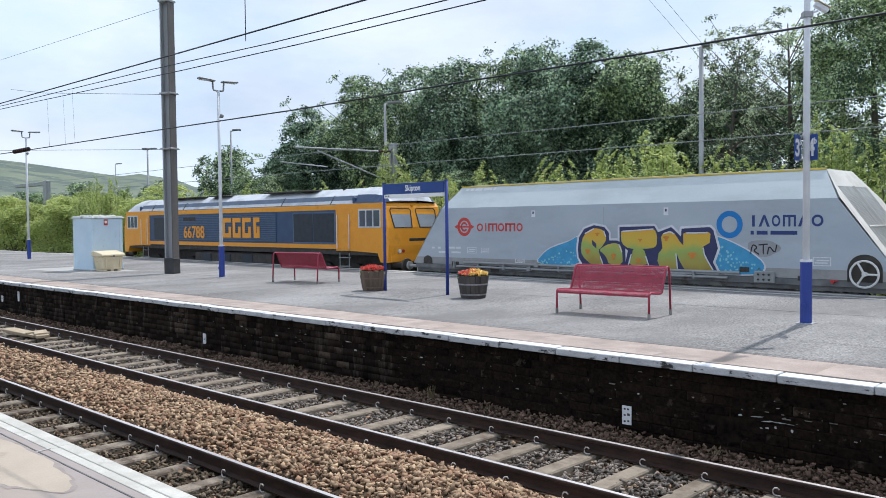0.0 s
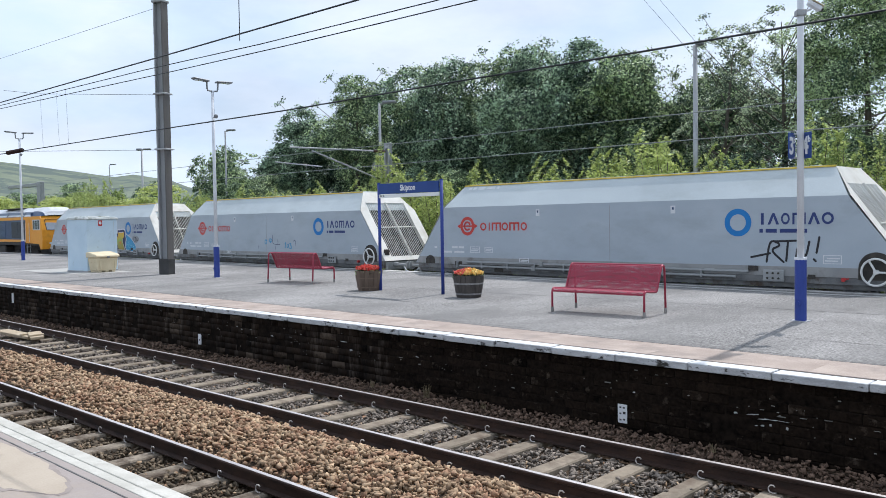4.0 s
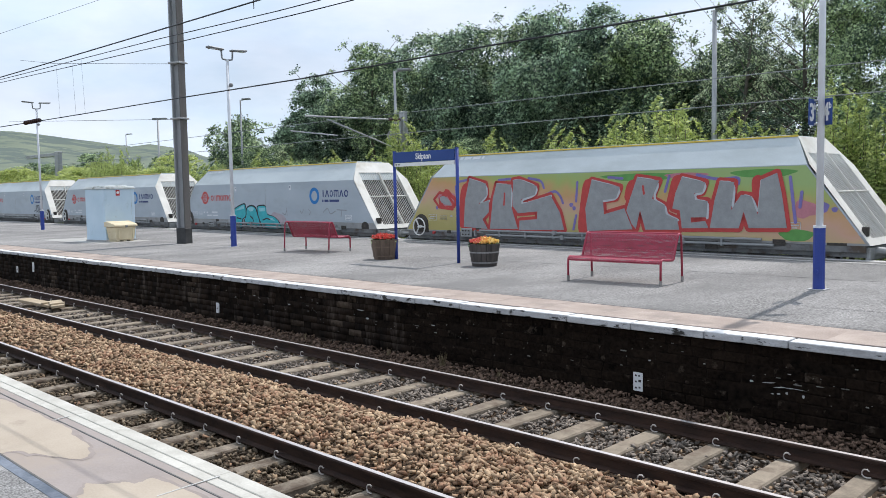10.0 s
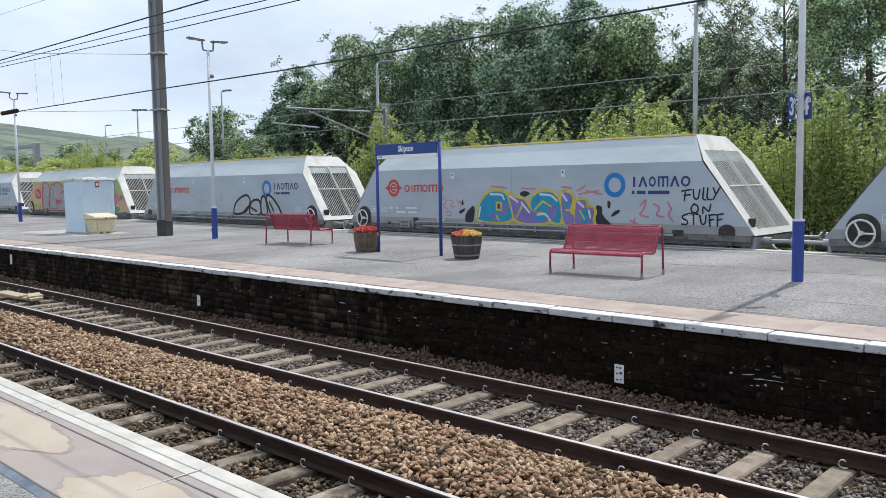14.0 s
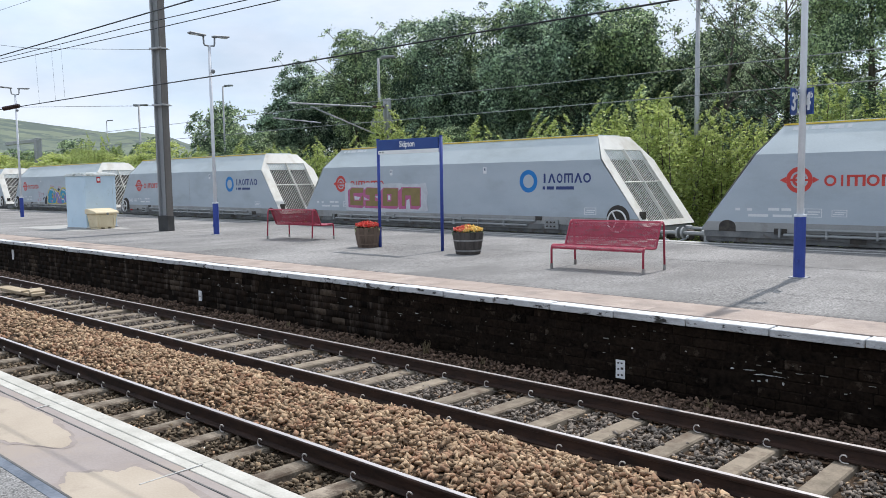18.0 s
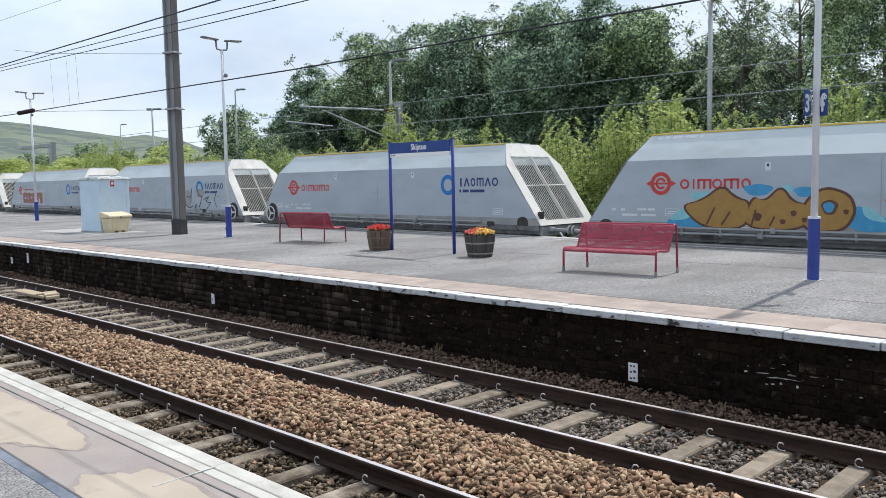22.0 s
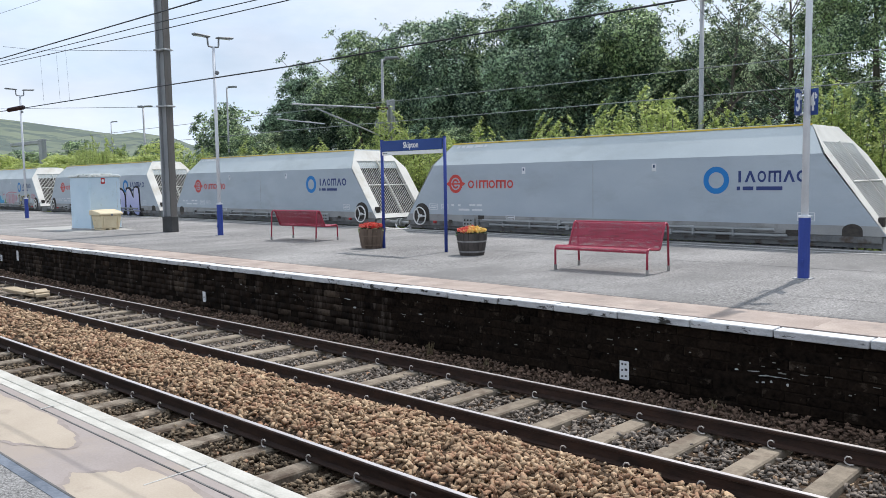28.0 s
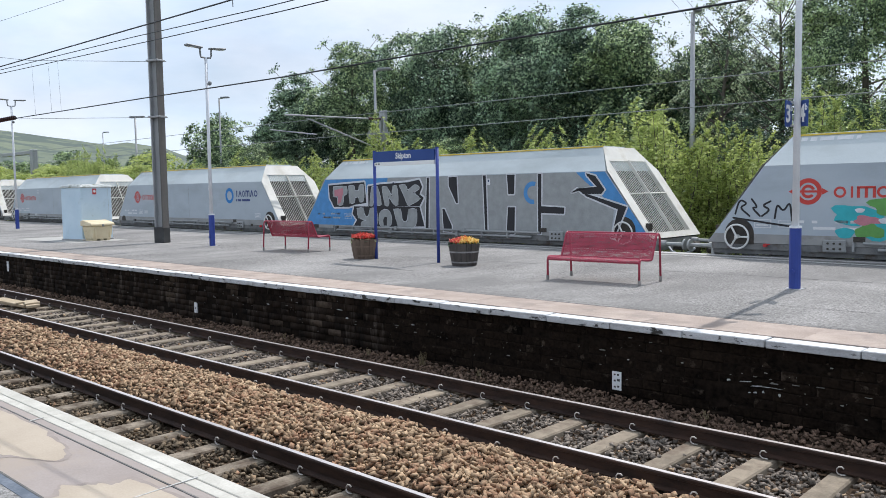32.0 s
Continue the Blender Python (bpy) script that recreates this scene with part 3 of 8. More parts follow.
def track(y_mid, x0, x1, label, detail=True, first=0.0, turn=0.0, slabs=None):
    tr = thing("railway_track", pose(0, y_mid, RAIL_Z - 0.158, 0, 0, turn), label, "railway track", "tracks", "structure")
    for side in (-0.7525, 0.7525):
        bm = bmesh.new()
        extrude_x(bm, [(side + y, z) for y, z in RAIL_OUTLINE], x0, x1)
        rail = part("rail", bm, RUST, tr, "rust-brown steel rail with a worn bright head")
        part("rail_head", one_box((x0 + x1) / 2, side, 0.1585, x1 - x0, 0.05, 0.004), RAIL_TOP, rail)
    if not detail:
        return
    slab, hook = sleeper_mesh() if slabs is None else sleeper_mesh().copy(), clip_mesh()
    k0, k1 = math.ceil((x0 - first) / 0.744), math.floor((x1 - first) / 0.744)
    for k in range(k0, k1):
        x = first + 0.744 * k
        s = link_mesh("sleeper", slab, slabs or SLEEPER, tr, "", pose(x, 0.01 * math.sin(k * 2.3), -0.008, 0, 0, 0.4 * math.sin(k * 1.7)))
        if x > -24:
            for side in (-0.7525, 0.7525):
                for way in (-1, 1):
                    link_mesh("rail_clip", hook, CLIP, s, "", pose(0, side + way * 0.055, -0.002, 0, 0, 0 if way > 0 else 180))


# ---- far platform ----
def coping_mesh(top):
    bm = bmesh.new()
    box(bm, 0, 0, 0, 0.974, 0.24, 0.088, 0.008)
    me = mesh_of("coping_slab", bm)
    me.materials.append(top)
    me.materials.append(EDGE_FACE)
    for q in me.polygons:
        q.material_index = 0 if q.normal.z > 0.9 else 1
    return me


def brick_wall():
    """Coursed sooty stone under the far platform's edge: the nearest stones are pieces, the rest one mesh."""
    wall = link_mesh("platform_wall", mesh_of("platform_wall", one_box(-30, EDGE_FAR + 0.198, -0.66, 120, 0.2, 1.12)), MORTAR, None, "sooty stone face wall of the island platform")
    tagged(wall, "", "wall", "", "structure")
    rng = random.Random(8)
    blocks = [mesh_of("brick", one_box(0, 0, 0, w, 0.06, 0.113, 0.012)) for w in (0.24, 0.33, 0.42)]
    rest = {False: ([], []), True: ([], [])}
    washed = (-19.4, -14.8, -11.2, -8.7, -5.79, -1.82, 0.85, 2.9)
    for course in range(9):
        z, x = -0.162 - 0.118 * course, 4.3 + 0.11 * (course % 2)
        while x > -46:
            kind = rng.randrange(3)
            w = (0.24, 0.33, 0.42)[kind]
            y = EDGE_FAR + 0.12 + rng.uniform(-0.012, 0.012)
            pale = min(abs(x - w / 2 - q) for q in washed) < 0.19 and rng.random() < 0.85 - 0.09 * course or rng.random() < 0.012
            if x > -4.2:
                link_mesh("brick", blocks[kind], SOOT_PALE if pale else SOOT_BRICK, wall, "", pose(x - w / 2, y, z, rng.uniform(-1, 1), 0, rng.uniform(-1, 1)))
            else:
                bm = bmesh.new()
                box(bm, x - w / 2, y, z, w, 0.06, 0.108)
                rest_v, rest_f = rest[pale]
                base = len(rest_v)
                rest_v += [v.co.copy() for v in bm.verts]
                bm.verts.index_update()
                rest_f += [[base + v.index for v in fc.verts] for fc in bm.faces]
                bm.free()
            x -= w + 0.006
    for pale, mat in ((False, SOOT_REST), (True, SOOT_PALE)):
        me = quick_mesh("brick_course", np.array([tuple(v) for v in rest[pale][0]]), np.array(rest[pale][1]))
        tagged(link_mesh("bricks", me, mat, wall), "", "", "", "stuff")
    # flecks of old lime on the stone faces, gathered in loose groups
    bm = bmesh.new()
    for gx, gz, wide, n in ((-6.7, -0.42, 0.35, 16), (-4.6, -0.45, 0.6, 12), (-2.9, -0.5, 0.7, 12), (-1.0, -0.5, 0.7, 10), (0.2, -0.36, 0.3, 8), (1.95, -0.5, 0.3, 14), (2.7, -0.5, 0.4, 8), (-8.3, -0.4, 0.6, 14), (-10.5, -0.4, 1.0, 14), (-14, -0.4, 1.5, 16)):
        for _ in range(n):
            long = 0.008 + 0.09 * rng.random() ** 3
            box(bm, gx + rng.gauss(0, wide), EDGE_FAR + 0.083, max(-0.95, min(-0.18, gz + rng.gauss(0, 0.13))), long, 0.008, rng.uniform(0.004, 0.014))
    tagged(part("lime_flecks", bm, LIME, wall), "", "", "", "stuff")


def back_edge(x):
    """The edge along the freight line, which runs slightly askew."""
    return EDGE_BACK - 0.03 * (x + 10)


def far_platform():
    bm = bmesh.new()
    sheet = [bm.verts.new((x, y, z)) for z in (0.0, -0.12) for x, y in ((-90, EDGE_FAR + 0.25), (30, EDGE_FAR + 0.25), (30, back_edge(30) - 0.01), (-90, back_edge(-90) - 0.01))]
    for q in ((0, 1, 2, 3), (7, 6, 5, 4), (0, 4, 5, 1), (1, 5, 6, 2), (2, 6, 7, 3), (3, 7, 4, 0)):
        bm.faces.new([sheet[i] for i in q])
    top = link_mesh("platform_far", mesh_of("platform_far", bm), ASPHALT, None, "grey asphalt surface of the island platform, patched and stained")
    tagged(top, "", "platform", "", "structure")
    part("platform_core", one_box(-30, 9.5, -0.8, 119.6, 9.6, 1.3), MORTAR, top)
    edge, slab = coping_mesh(COPING_TOP), mesh_of("tan_slab", one_box(0, 0, 0, 0.9885, 0.87, 0.05, 0.0))
    back = mesh_of("back_coping", one_box(0, 0, 0, 0.985, 0.3, 0.12, 0.008))
    for k in range(-66, 22):
        x = 0.41 + 0.99 * k
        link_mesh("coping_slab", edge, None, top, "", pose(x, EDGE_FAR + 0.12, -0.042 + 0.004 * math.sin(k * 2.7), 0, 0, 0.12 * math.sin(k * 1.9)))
        link_mesh("paving_slab", slab, TAN_SLAB, top, "", pose(x + 0.3, EDGE_FAR + 0.69, -0.016 + 0.001 * math.sin(k)))
        if x > -48:
            link_mesh("back_coping_slab", back, WHITE_EDGE, top, "", pose(x, back_edge(x) + 0.14, -0.056, 0, 0, -1.718))
    # cable cover strips that run along the surface
    part("margin_joint", one_box(-20, 5.285, 0.004, 80, 0.03, 0.008), JOINT, top)
    # cracks and seams that wander along the surface, and the name board's painted shadow (y 7.53)
    rng = random.Random(21)
    for y0, slope, x0, x1, w in ((10.42, 0.045, -40, 20, 0.03), (13.55, -0.03, -45, 20, 0.035), (14.1, -0.03, -45, 20, 0.025), (7.53, 0.02, -9.3, -6.6, 0.035), (6.9, -0.02, 1, 9, 0.014), (11.9, 0.0, -30, -9, 0.02), (5.42, 0.0, -30, 14, 0.014), (8.9, 0.01, -40, -17, 0.02)):
        bm, row, x, off = bmesh.new(), [], x0, 0.0
        while x < x1:
            off = off * 0.93 + rng.uniform(-0.025, 0.025)
            thick = w * rng.uniform(0.5, 1.3)
            y = y0 + slope * x + off
            row.append((bm.verts.new((x, y - thick / 2, 0.003)), bm.verts.new((x, y + thick / 2, 0.003))))
            x += 0.3
        for (a, b), (c, d) in zip(row, row[1:]):
            bm.faces.new((a, c, d, b))
        part("surface_crack", bm, JOINT, top)
    part("concrete_patch", one_box(0, 0, 0.003, 5.2, 2.0, 0.006, 0.002), PALE_CONCRETE, top, "pale worn concrete patch", pose(-26.6, 8.4, 0, 0, 0, 4))
    part("back_line", one_box(0, 0, 0.003, 90, 0.08, 0.006), WHITE_EDGE, top, "", pose(-20, back_edge(-20) - 0.55, 0, 0, 0, -1.718))


PALE_CONCRETE = material("pale_concrete", (0.3, 0.29, 0.27), (0.46, 0.45, 0.42), 2.0, 0.9, bump=0.3, grain=30, stain=(0.24, 0.23, 0.22), stain_scale=1.0, stain_at=(0.5, 0.7))
JOINT = material("dark_joint_sealant", (0.07, 0.07, 0.07), (0.16, 0.155, 0.15), 3.0, 0.9)


def near_platform():
    bm = bmesh.new()
    box(bm, -10, -6.4, -0.06, 60, 6.5, 0.12)
    top = link_mesh("platform_near", mesh_of("platform_near", bm), NEAR_ASPHALT, None, "grey asphalt platform with a tan paved margin and white edge")
    tagged(top, "", "platform", "", "structure")
    part("platform_core", one_box(-10, -6.2, -0.75, 59.6, 6.9, 1.15), MORTAR, top)
    edge = mesh_of("edge_slab", one_box(0, 0, 0, 2.122, 0.113, 0.09, 0.005))
    strip = mesh_of("edge_strip", one_box(0, 0, 0, 2.122, 0.078, 0.09, 0.004))
    slab = mesh_of("margin_slab", one_box(0, 0, 0, 2.122, 0.655, 0.1, 0.004))
    for k in range(-12, 8):
        x = -0.03 + 2.126 * k
        link_mesh("edge_slab", edge, NEAR_WHITE, top, "", pose(x - 0.04, EDGE_NEAR - 0.0565, -0.045))
        link_mesh("edge_slab", strip, NEAR_WHITE, top, "", pose(x - 0.02, EDGE_NEAR - 0.157, -0.047))
        link_mesh("margin_slab", slab, NEAR_TAN, top, "", pose(x, EDGE_NEAR - 0.532, -0.05))
    part("margin_groove", one_box(-10, EDGE_NEAR - 0.281, 0.002, 60, 0.011, 0.004), JOINT, top)
    part("drain_channel", one_box(-10, EDGE_NEAR - 0.905, -0.012, 60, 0.075, 0.03), DRAIN, top, "blue-grey drain channel")
    part("drain_lip", one_box(-10, EDGE_NEAR - 0.868, 0.002, 60, 0.014, 0.006), JOINT, top)
    # pale mortar left in the joint, and the cleaner worn areas of the paving
    part("joint_mortar", one_box(0, 0, 0.003, 0.011, 0.42, 0.005), WHITE_EDGE, top, "pale mortar in the slab joint", pose(1.033, EDGE_NEAR - 0.31, 0, 0, 0, 4))
    part("joint_mortar", one_box(0, 0, 0.003, 0.012, 0.12, 0.005), WHITE_EDGE, top, "", pose(-1.1, EDGE_NEAR - 0.24, 0, 0, 0, 12))
    for name, cx, cy, rx, ry, lump, seed in (("worn_patch", -1.15, -2.82, 1.0, 0.3, 0.24, 0.4), ("worn_patch", 1.4, -2.86, 0.85, 0.25, 0.22, 2.0), ("worn_patch", -3.6, -2.74, 0.9, 0.27, 0.3, 1.2), ("worn_patch", 3.75, -2.84, 0.6, 0.25, 0.25, 4.0)):
        for grow, z, mat, words in ((0.035, 0.0018, NEAR_RIM, "damp darker rim of the worn area"), (0.0, 0.0026, NEAR_PALE, "paler worn area of the paving")):
            bm, ring = bmesh.new(), []
            for i in range(90):
                u = 2 * math.pi * i / 90
                k = 1 + lump * (0.5 * math.sin(3 * u + seed) + 0.3 * math.sin(5 * u + 2 * seed)) + 0.035 * math.sin(11 * u + seed) + 0.016 * math.sin(23 * u) + 0.01 * math.sin(37 * u + seed)
                g = grow * (0.6 + 0.8 * math.sin(4 * u + seed) ** 2)
                x = cx + (rx * k + g) * math.copysign(abs(math.cos(u)) ** 0.8, math.cos(u))
                y = cy + (ry * k + g) * math.copysign(abs(math.sin(u)) ** 0.8, math.sin(u))
                ring.append(bm.verts.new((x, max(-3.095, min(-2.44 - 0.3 * grow, y)), z)))
            bm.faces.new(ring)
            part(name, bm, mat, top, words)


ground_sheet()
hills()
ballast()
weeds()
track(-0.7525, -80, 28, "near track of rusty rails on concrete sleepers in ballast", first=0.51, slabs=SLEEPER_OLD)
track(2.6135, -80, 28, "middle track of rusty rails on pale concrete sleepers", first=0.0)
track(TRAIN_Y - 0.3, -420, 400, "freight line beyond the island platform", detail=False, turn=-1.718)
far_platform()
near_platform()


# ---- things on the island platform ----
def h_mast(m, height, label):
    """A tall H-section mast with a dark foot."""
    t = thing("overhead_line_mast", m, label, "mast")
    for x in (-0.17, 0.17):
        # the right flange gets the darker brown, which paints its shaded face
        part("flange", one_box(x, 0, height / 2 + 0.27, 0.05, 0.3, height - 0.54, 0.006), MAST_GREY if x < 0 else MAST_SHADE_SIDE, t)
    part("web", one_box(0, 0, height / 2 + 0.27, 0.29, 0.03, height - 0.56), MAST_GREY, t, "weathered grey web")
    part("foot", one_box(0, 0, 0.27, 0.43, 0.34, 0.54, 0.012), MAST_DARK, t, "black-painted foot of the mast")
    part("cap", one_box(0, 0, height + 0.03, 0.46, 0.4, 0.07, 0.01), MAST_GREY, t)
    for z in (4.36, 6.28):
        part("clamp_band", one_box(0, 0, z, 0.5, 0.4, 0.06, 0.008), GALV, t)
        part("clamp_bolt", one_rod((0.2, -0.3, z), (0.2, 0.3, z), 0.012, 6), GALV, t)
    return t


def lamp_post(m, height, label, turn=0.0, sleeve=True):
    """A white platform lamp with a blue sleeve and two arms."""
    t = thing("lamp_post", m, label, "lamp post", "platform lamp posts")
    part("pole", one_rod((0, 0, 1.0), (0, 0, height), 0.058, 12, 0.046), POST_WHITE, t, smooth=True)
    part("sleeve", one_rod((0, 0, 0), (0, 0, 1.02), 0.092, 14), POST_BLUE, t, "chipped blue sleeve", smooth=False)
    part("collar", one_rod((0, 0, 1.0), (0, 0, 1.035), 0.098, 14), POST_WHITE, t)
    bm = box(bmesh.new(), 0, 0, 0.006, 0.27, 0.24, 0.012, 0.003)
    part("base_plate", bm, GALV, t)
    bm = bmesh.new()
    disc_ring(bm, 0, 0.3, 0.045, 0.022, -0.1)
    rod(bm, (0, -0.085, 0.3), (0, -0.115, 0.3), 0.03, 8)
    part("lock", bm, POST_BLUE, t)
    for side in (-1, 1):
        bm = bmesh.new()
        tube(bm, [(0, 0, height - 0.02), (0, side * 0.17, height), (0, side * 0.19, height + 0.06), (0, side * 0.2, height + 0.26)], 0.028, 6)
        arm = part("arm", bm, LAMP_HEAD, t)
        bm = bmesh.new()
        box(bm, 0, side * 0.42, height + 0.31, 0.2, 0.56, 0.055, 0.015, Matrix.Translation((0, side * 0.42, height + 0.31)) @ pose(0, 0, 0, 4 * side) @ Matrix.Translation((0, -side * 0.42, -height - 0.31)))
        part("lantern", bm, LAMP_HEAD, t)
        part("lens", one_box(0, side * 0.48, height + 0.283, 0.16, 0.34, 0.012), LAMP_GLASS, t)
    bm = bmesh.new()
    rod(bm, (0.05, 0, height - 0.85), (0.16, 0, height - 0.85), 0.02, 6)
    bmesh.ops.create_uvsphere(bm, u_segments=8, v_segments=6, radius=0.07, matrix=Matrix.Translation((0.17, 0, height - 0.83)))
    part("loudspeaker", bm, LAMP_HEAD, t)
    t.matrix_basis = m @ pose(0, 0, 0, 0, 0, turn)
    return t


def security_camera(m):
    """A white camera housing on a bracket, looking along the platform."""
    t = thing("security_camera", m, "white security camera on a bracket fixed to the lamp post", "camera")
    part("bracket", one_rod((0, 0, 0), (0.17, 0, 0.06), 0.018, 8), POST_WHITE, t)
    bm = box(bmesh.new(), 0, 0, 0, 0.24, 0.1, 0.09, 0.02, pose(0.22, 0, 0.11, 0, 30, 0))
    part("housing", bm, POST_WHITE, t)
    part("hood", box(bmesh.new(), 0, 0, 0, 0.28, 0.12, 0.012, 0.004, pose(0.24, 0, 0.163, 0, 30, 0)), GRIT, t)
    part("lens", one_rod((0.315, 0, 0.055), (0.345, 0, 0.038), 0.03, 10), BLACK, t)
    part("clamp", one_box(0, 0, 0, 0.15, 0.15, 0.1, 0.01), GALV, t)


def station_sign():
    t = thing("station_sign", pose(-8.815, 9.08, 0, 0, 0, 1.6), "blue station name board on two blue posts", "station sign")
    for x in (-1.05, 1.05):
        part("post", one_rod((x, 0, 0), (x, 0, 2.68), 0.04, 12), POST_BLUE, t, smooth=True)
        part("post_cap", one_rod((x, 0, 2.68), (x, 0, 2.7), 0.043, 12), POST_BLUE, t)
    board = part("board", one_box(0, -0.03, 2.535, 2.0, 0.04, 0.26, 0.004), SIGN_BLUE, t)
    link_mesh("lettering", text_mesh("Skipton", 0.2, 0.004, 0.001, 1.0, 0, 0.85), SIGN_WHITE, board, "white word Skipton", pose(0, -0.053, 2.475))
    strip = part("strip", one_box(0, -0.03, 2.355, 2.0, 0.04, 0.085, 0.004), SIGN_WHITE, t, "white strip under the name")
    for x in (-0.93, -0.84):
        part("small_print", one_box(x, -0.0515, 2.36, 0.06, 0.003, 0.035), LAMP_HEAD, strip)


def bench(m, label):
    """A red bench of perforated steel sheet on tubular legs; it faces -y."""
    t = thing("bench", m, label, "bench", "platform benches")
    half = 0.92
    deep = 1.28
    outline = [(-0.36, 0.375), (-0.355, 0.43), (-0.32, 0.452), (-0.1, 0.425), (0.0, 0.42), (0.04, 0.435), (0.16, 0.78), (0.19, 0.85), (0.225, 0.872), (0.265, 0.86)]
    outline = [(y * deep, z) for y, z in outline]
    seat_line, back_line = outline[:6], outline[5:]
    nx = 88

    def sheet(line):
        """Perforated sheet: cells of a fine grid, each with a hole through it."""
        dense = []
        for (y0, z0), (y1, z1) in zip(line, line[1:]):
            n = max(1, round(math.hypot(y1 - y0, z1 - z0) / 0.022))
            dense += [(y0 + (y1 - y0) * i / n, z0 + (z1 - z0) * i / n) for i in range(n)]
        dense.append(line[-1])
        bm = bmesh.new()
        for i in range(nx):
            xa, xb = -half + 2 * half * i / nx, -half + 2 * half * (i + 1) / nx
            for (y0, z0), (y1, z1) in zip(dense, dense[1:]):
                o = [bm.verts.new(v) for v in ((xa, y0, z0), (xb, y0, z0), (xb, y1, z1), (xa, y1, z1))]
                c = sum((v.co for v in o), Vector()) / 4
                k = [bm.verts.new(c + (v.co - c) * 0.4) for v in o]
                for a in range(4):
                    bm.faces.new((o[a], o[(a + 1) % 4], k[(a + 1) % 4], k[a]))
        return bm
    part("seat", sheet(seat_line), BENCH_RED, t)
    part("backrest", sheet(back_line), BENCH_RED, t)
    for x in (-half, half):
        bm = bmesh.new()
        tube(bm, [(a, b * deep, c) for a, b, c in ((x, -0.355, 0.06), (x, -0.355, 0.36), (x, -0.345, 0.42), (x, -0.31, 0.447), (x, -0.1, 0.42), (x, 0.0, 0.415), (x, 0.04, 0.43), (x, 0.16, 0.775), (x, 0.19, 0.845), (x, 0.225, 0.868), (x, 0.262, 0.852), (x, 0.285, 0.8), (x, 0.32, 0.06))], 0.021, 8)
        part("side_frame", bm, BENCH_RED, t, smooth=True)
        for y in (-0.355, 0.32):
            part("foot", one_rod((x, y * deep, 0), (x, y * deep, 0.1), 0.028, 8), FOOT_GREY, t, "worn grey steel foot")
    for y, z in ((-0.355, 0.4), (0.02, 0.42), (0.225, 0.868)):
        part("rail", one_rod((-half, y * deep, z), (half, y * deep, z), 0.017, 8), BENCH_RED, t)
    return t


def planter(m, label, red):
    """Half an oak barrel with hoops and flowers."""
    t = thing("barrel_planter", m, label, "planter", "barrel planters")
    n, h = 18, 0.5
    r = lambda z: 0.272 + 0.085 * (z / h) ** 0.8
    for i in range(n):
        bm = bmesh.new()
        a0, a1 = 2 * math.pi * i / n + 0.012, 2 * math.pi * (i + 1) / n - 0.012
        rings = []
        for z in (0, 0.17, 0.34, h):
            rings.append([bm.verts.new((q * math.cos(u), q * math.sin(u), z)) for u, q in ((a0, r(z)), (a1, r(z)), (a1, r(z) - 0.03), (a0, r(z) - 0.03))])
        for one, two in zip(rings, rings[1:]):
            for j in range(4):
                bm.faces.new((one[j], one[(j + 1) % 4], two[(j + 1) % 4], two[j]))
        bm.faces.new(rings[0])
        bm.faces.new(rings[-1])
        part("stave", bm, OAK_PALE if red > 0.8 else OAK, t)
    for z in (0.07, 0.3):
        bm = bmesh.new()
        ring = []
        for zz, grow in ((z, 0.004), (z + 0.035, 0.004)):
            ring.append([bm.verts.new(((r(zz) + grow) * math.cos(2 * math.pi * i / 36), (r(zz) + grow) * math.sin(2 * math.pi * i / 36), zz)) for i in range(36)])
        for i in range(36):
            bm.faces.new((ring[0][i], ring[0][(i + 1) % 36], ring[1][(i + 1) % 36], ring[1][i]))
        part("hoop", bm, OAK_PALE if red > 0.8 else HOOP, t, "weathered steel hoop")
    part("soil", one_rod((0, 0, 0.4), (0, 0, 0.45), 0.3, 18), SOIL, t)
    rng = np.random.default_rng(int(red * 10) + 3)
    for name, mat, n, share in (("foliage", LEAF_MID, 170, None), ("red_blossom", PETAL_RED, 1100, True), ("yellow_blossom", PETAL_YELLOW, 1100, False)):
        v, f = [], []
        for _ in range(n):
            a, q = rng.uniform(0, 2 * math.pi), 0.315 * math.sqrt(rng.random())
            c = np.array([q * math.cos(a), q * math.sin(a), 0.46 + rng.uniform(0, 0.12) * (1.15 - q / 0.4)])
            if share is not None:
                left = c[0] * 0.8 + c[1] * 0.6 < (red - 0.5) * 0.8 + rng.normal() * 0.07
                if left != share:
                    continue
                c[2] += 0.07
            size = 0.022 if share is not None else 0.05
            axes = rng.normal(size=(2, 3)) * size
            base = len(v)
            v += [c - axes[0], c - axes[1] * 0.7, c + axes[0], c + axes[1] * 0.7]
            f.append([base, base + 1, base + 2, base + 3])
        if f:
            tagged(link_mesh(name, quick_mesh(name, np.array(v), np.array(f)), mat, t), "", "", "", "stuff")
    return t


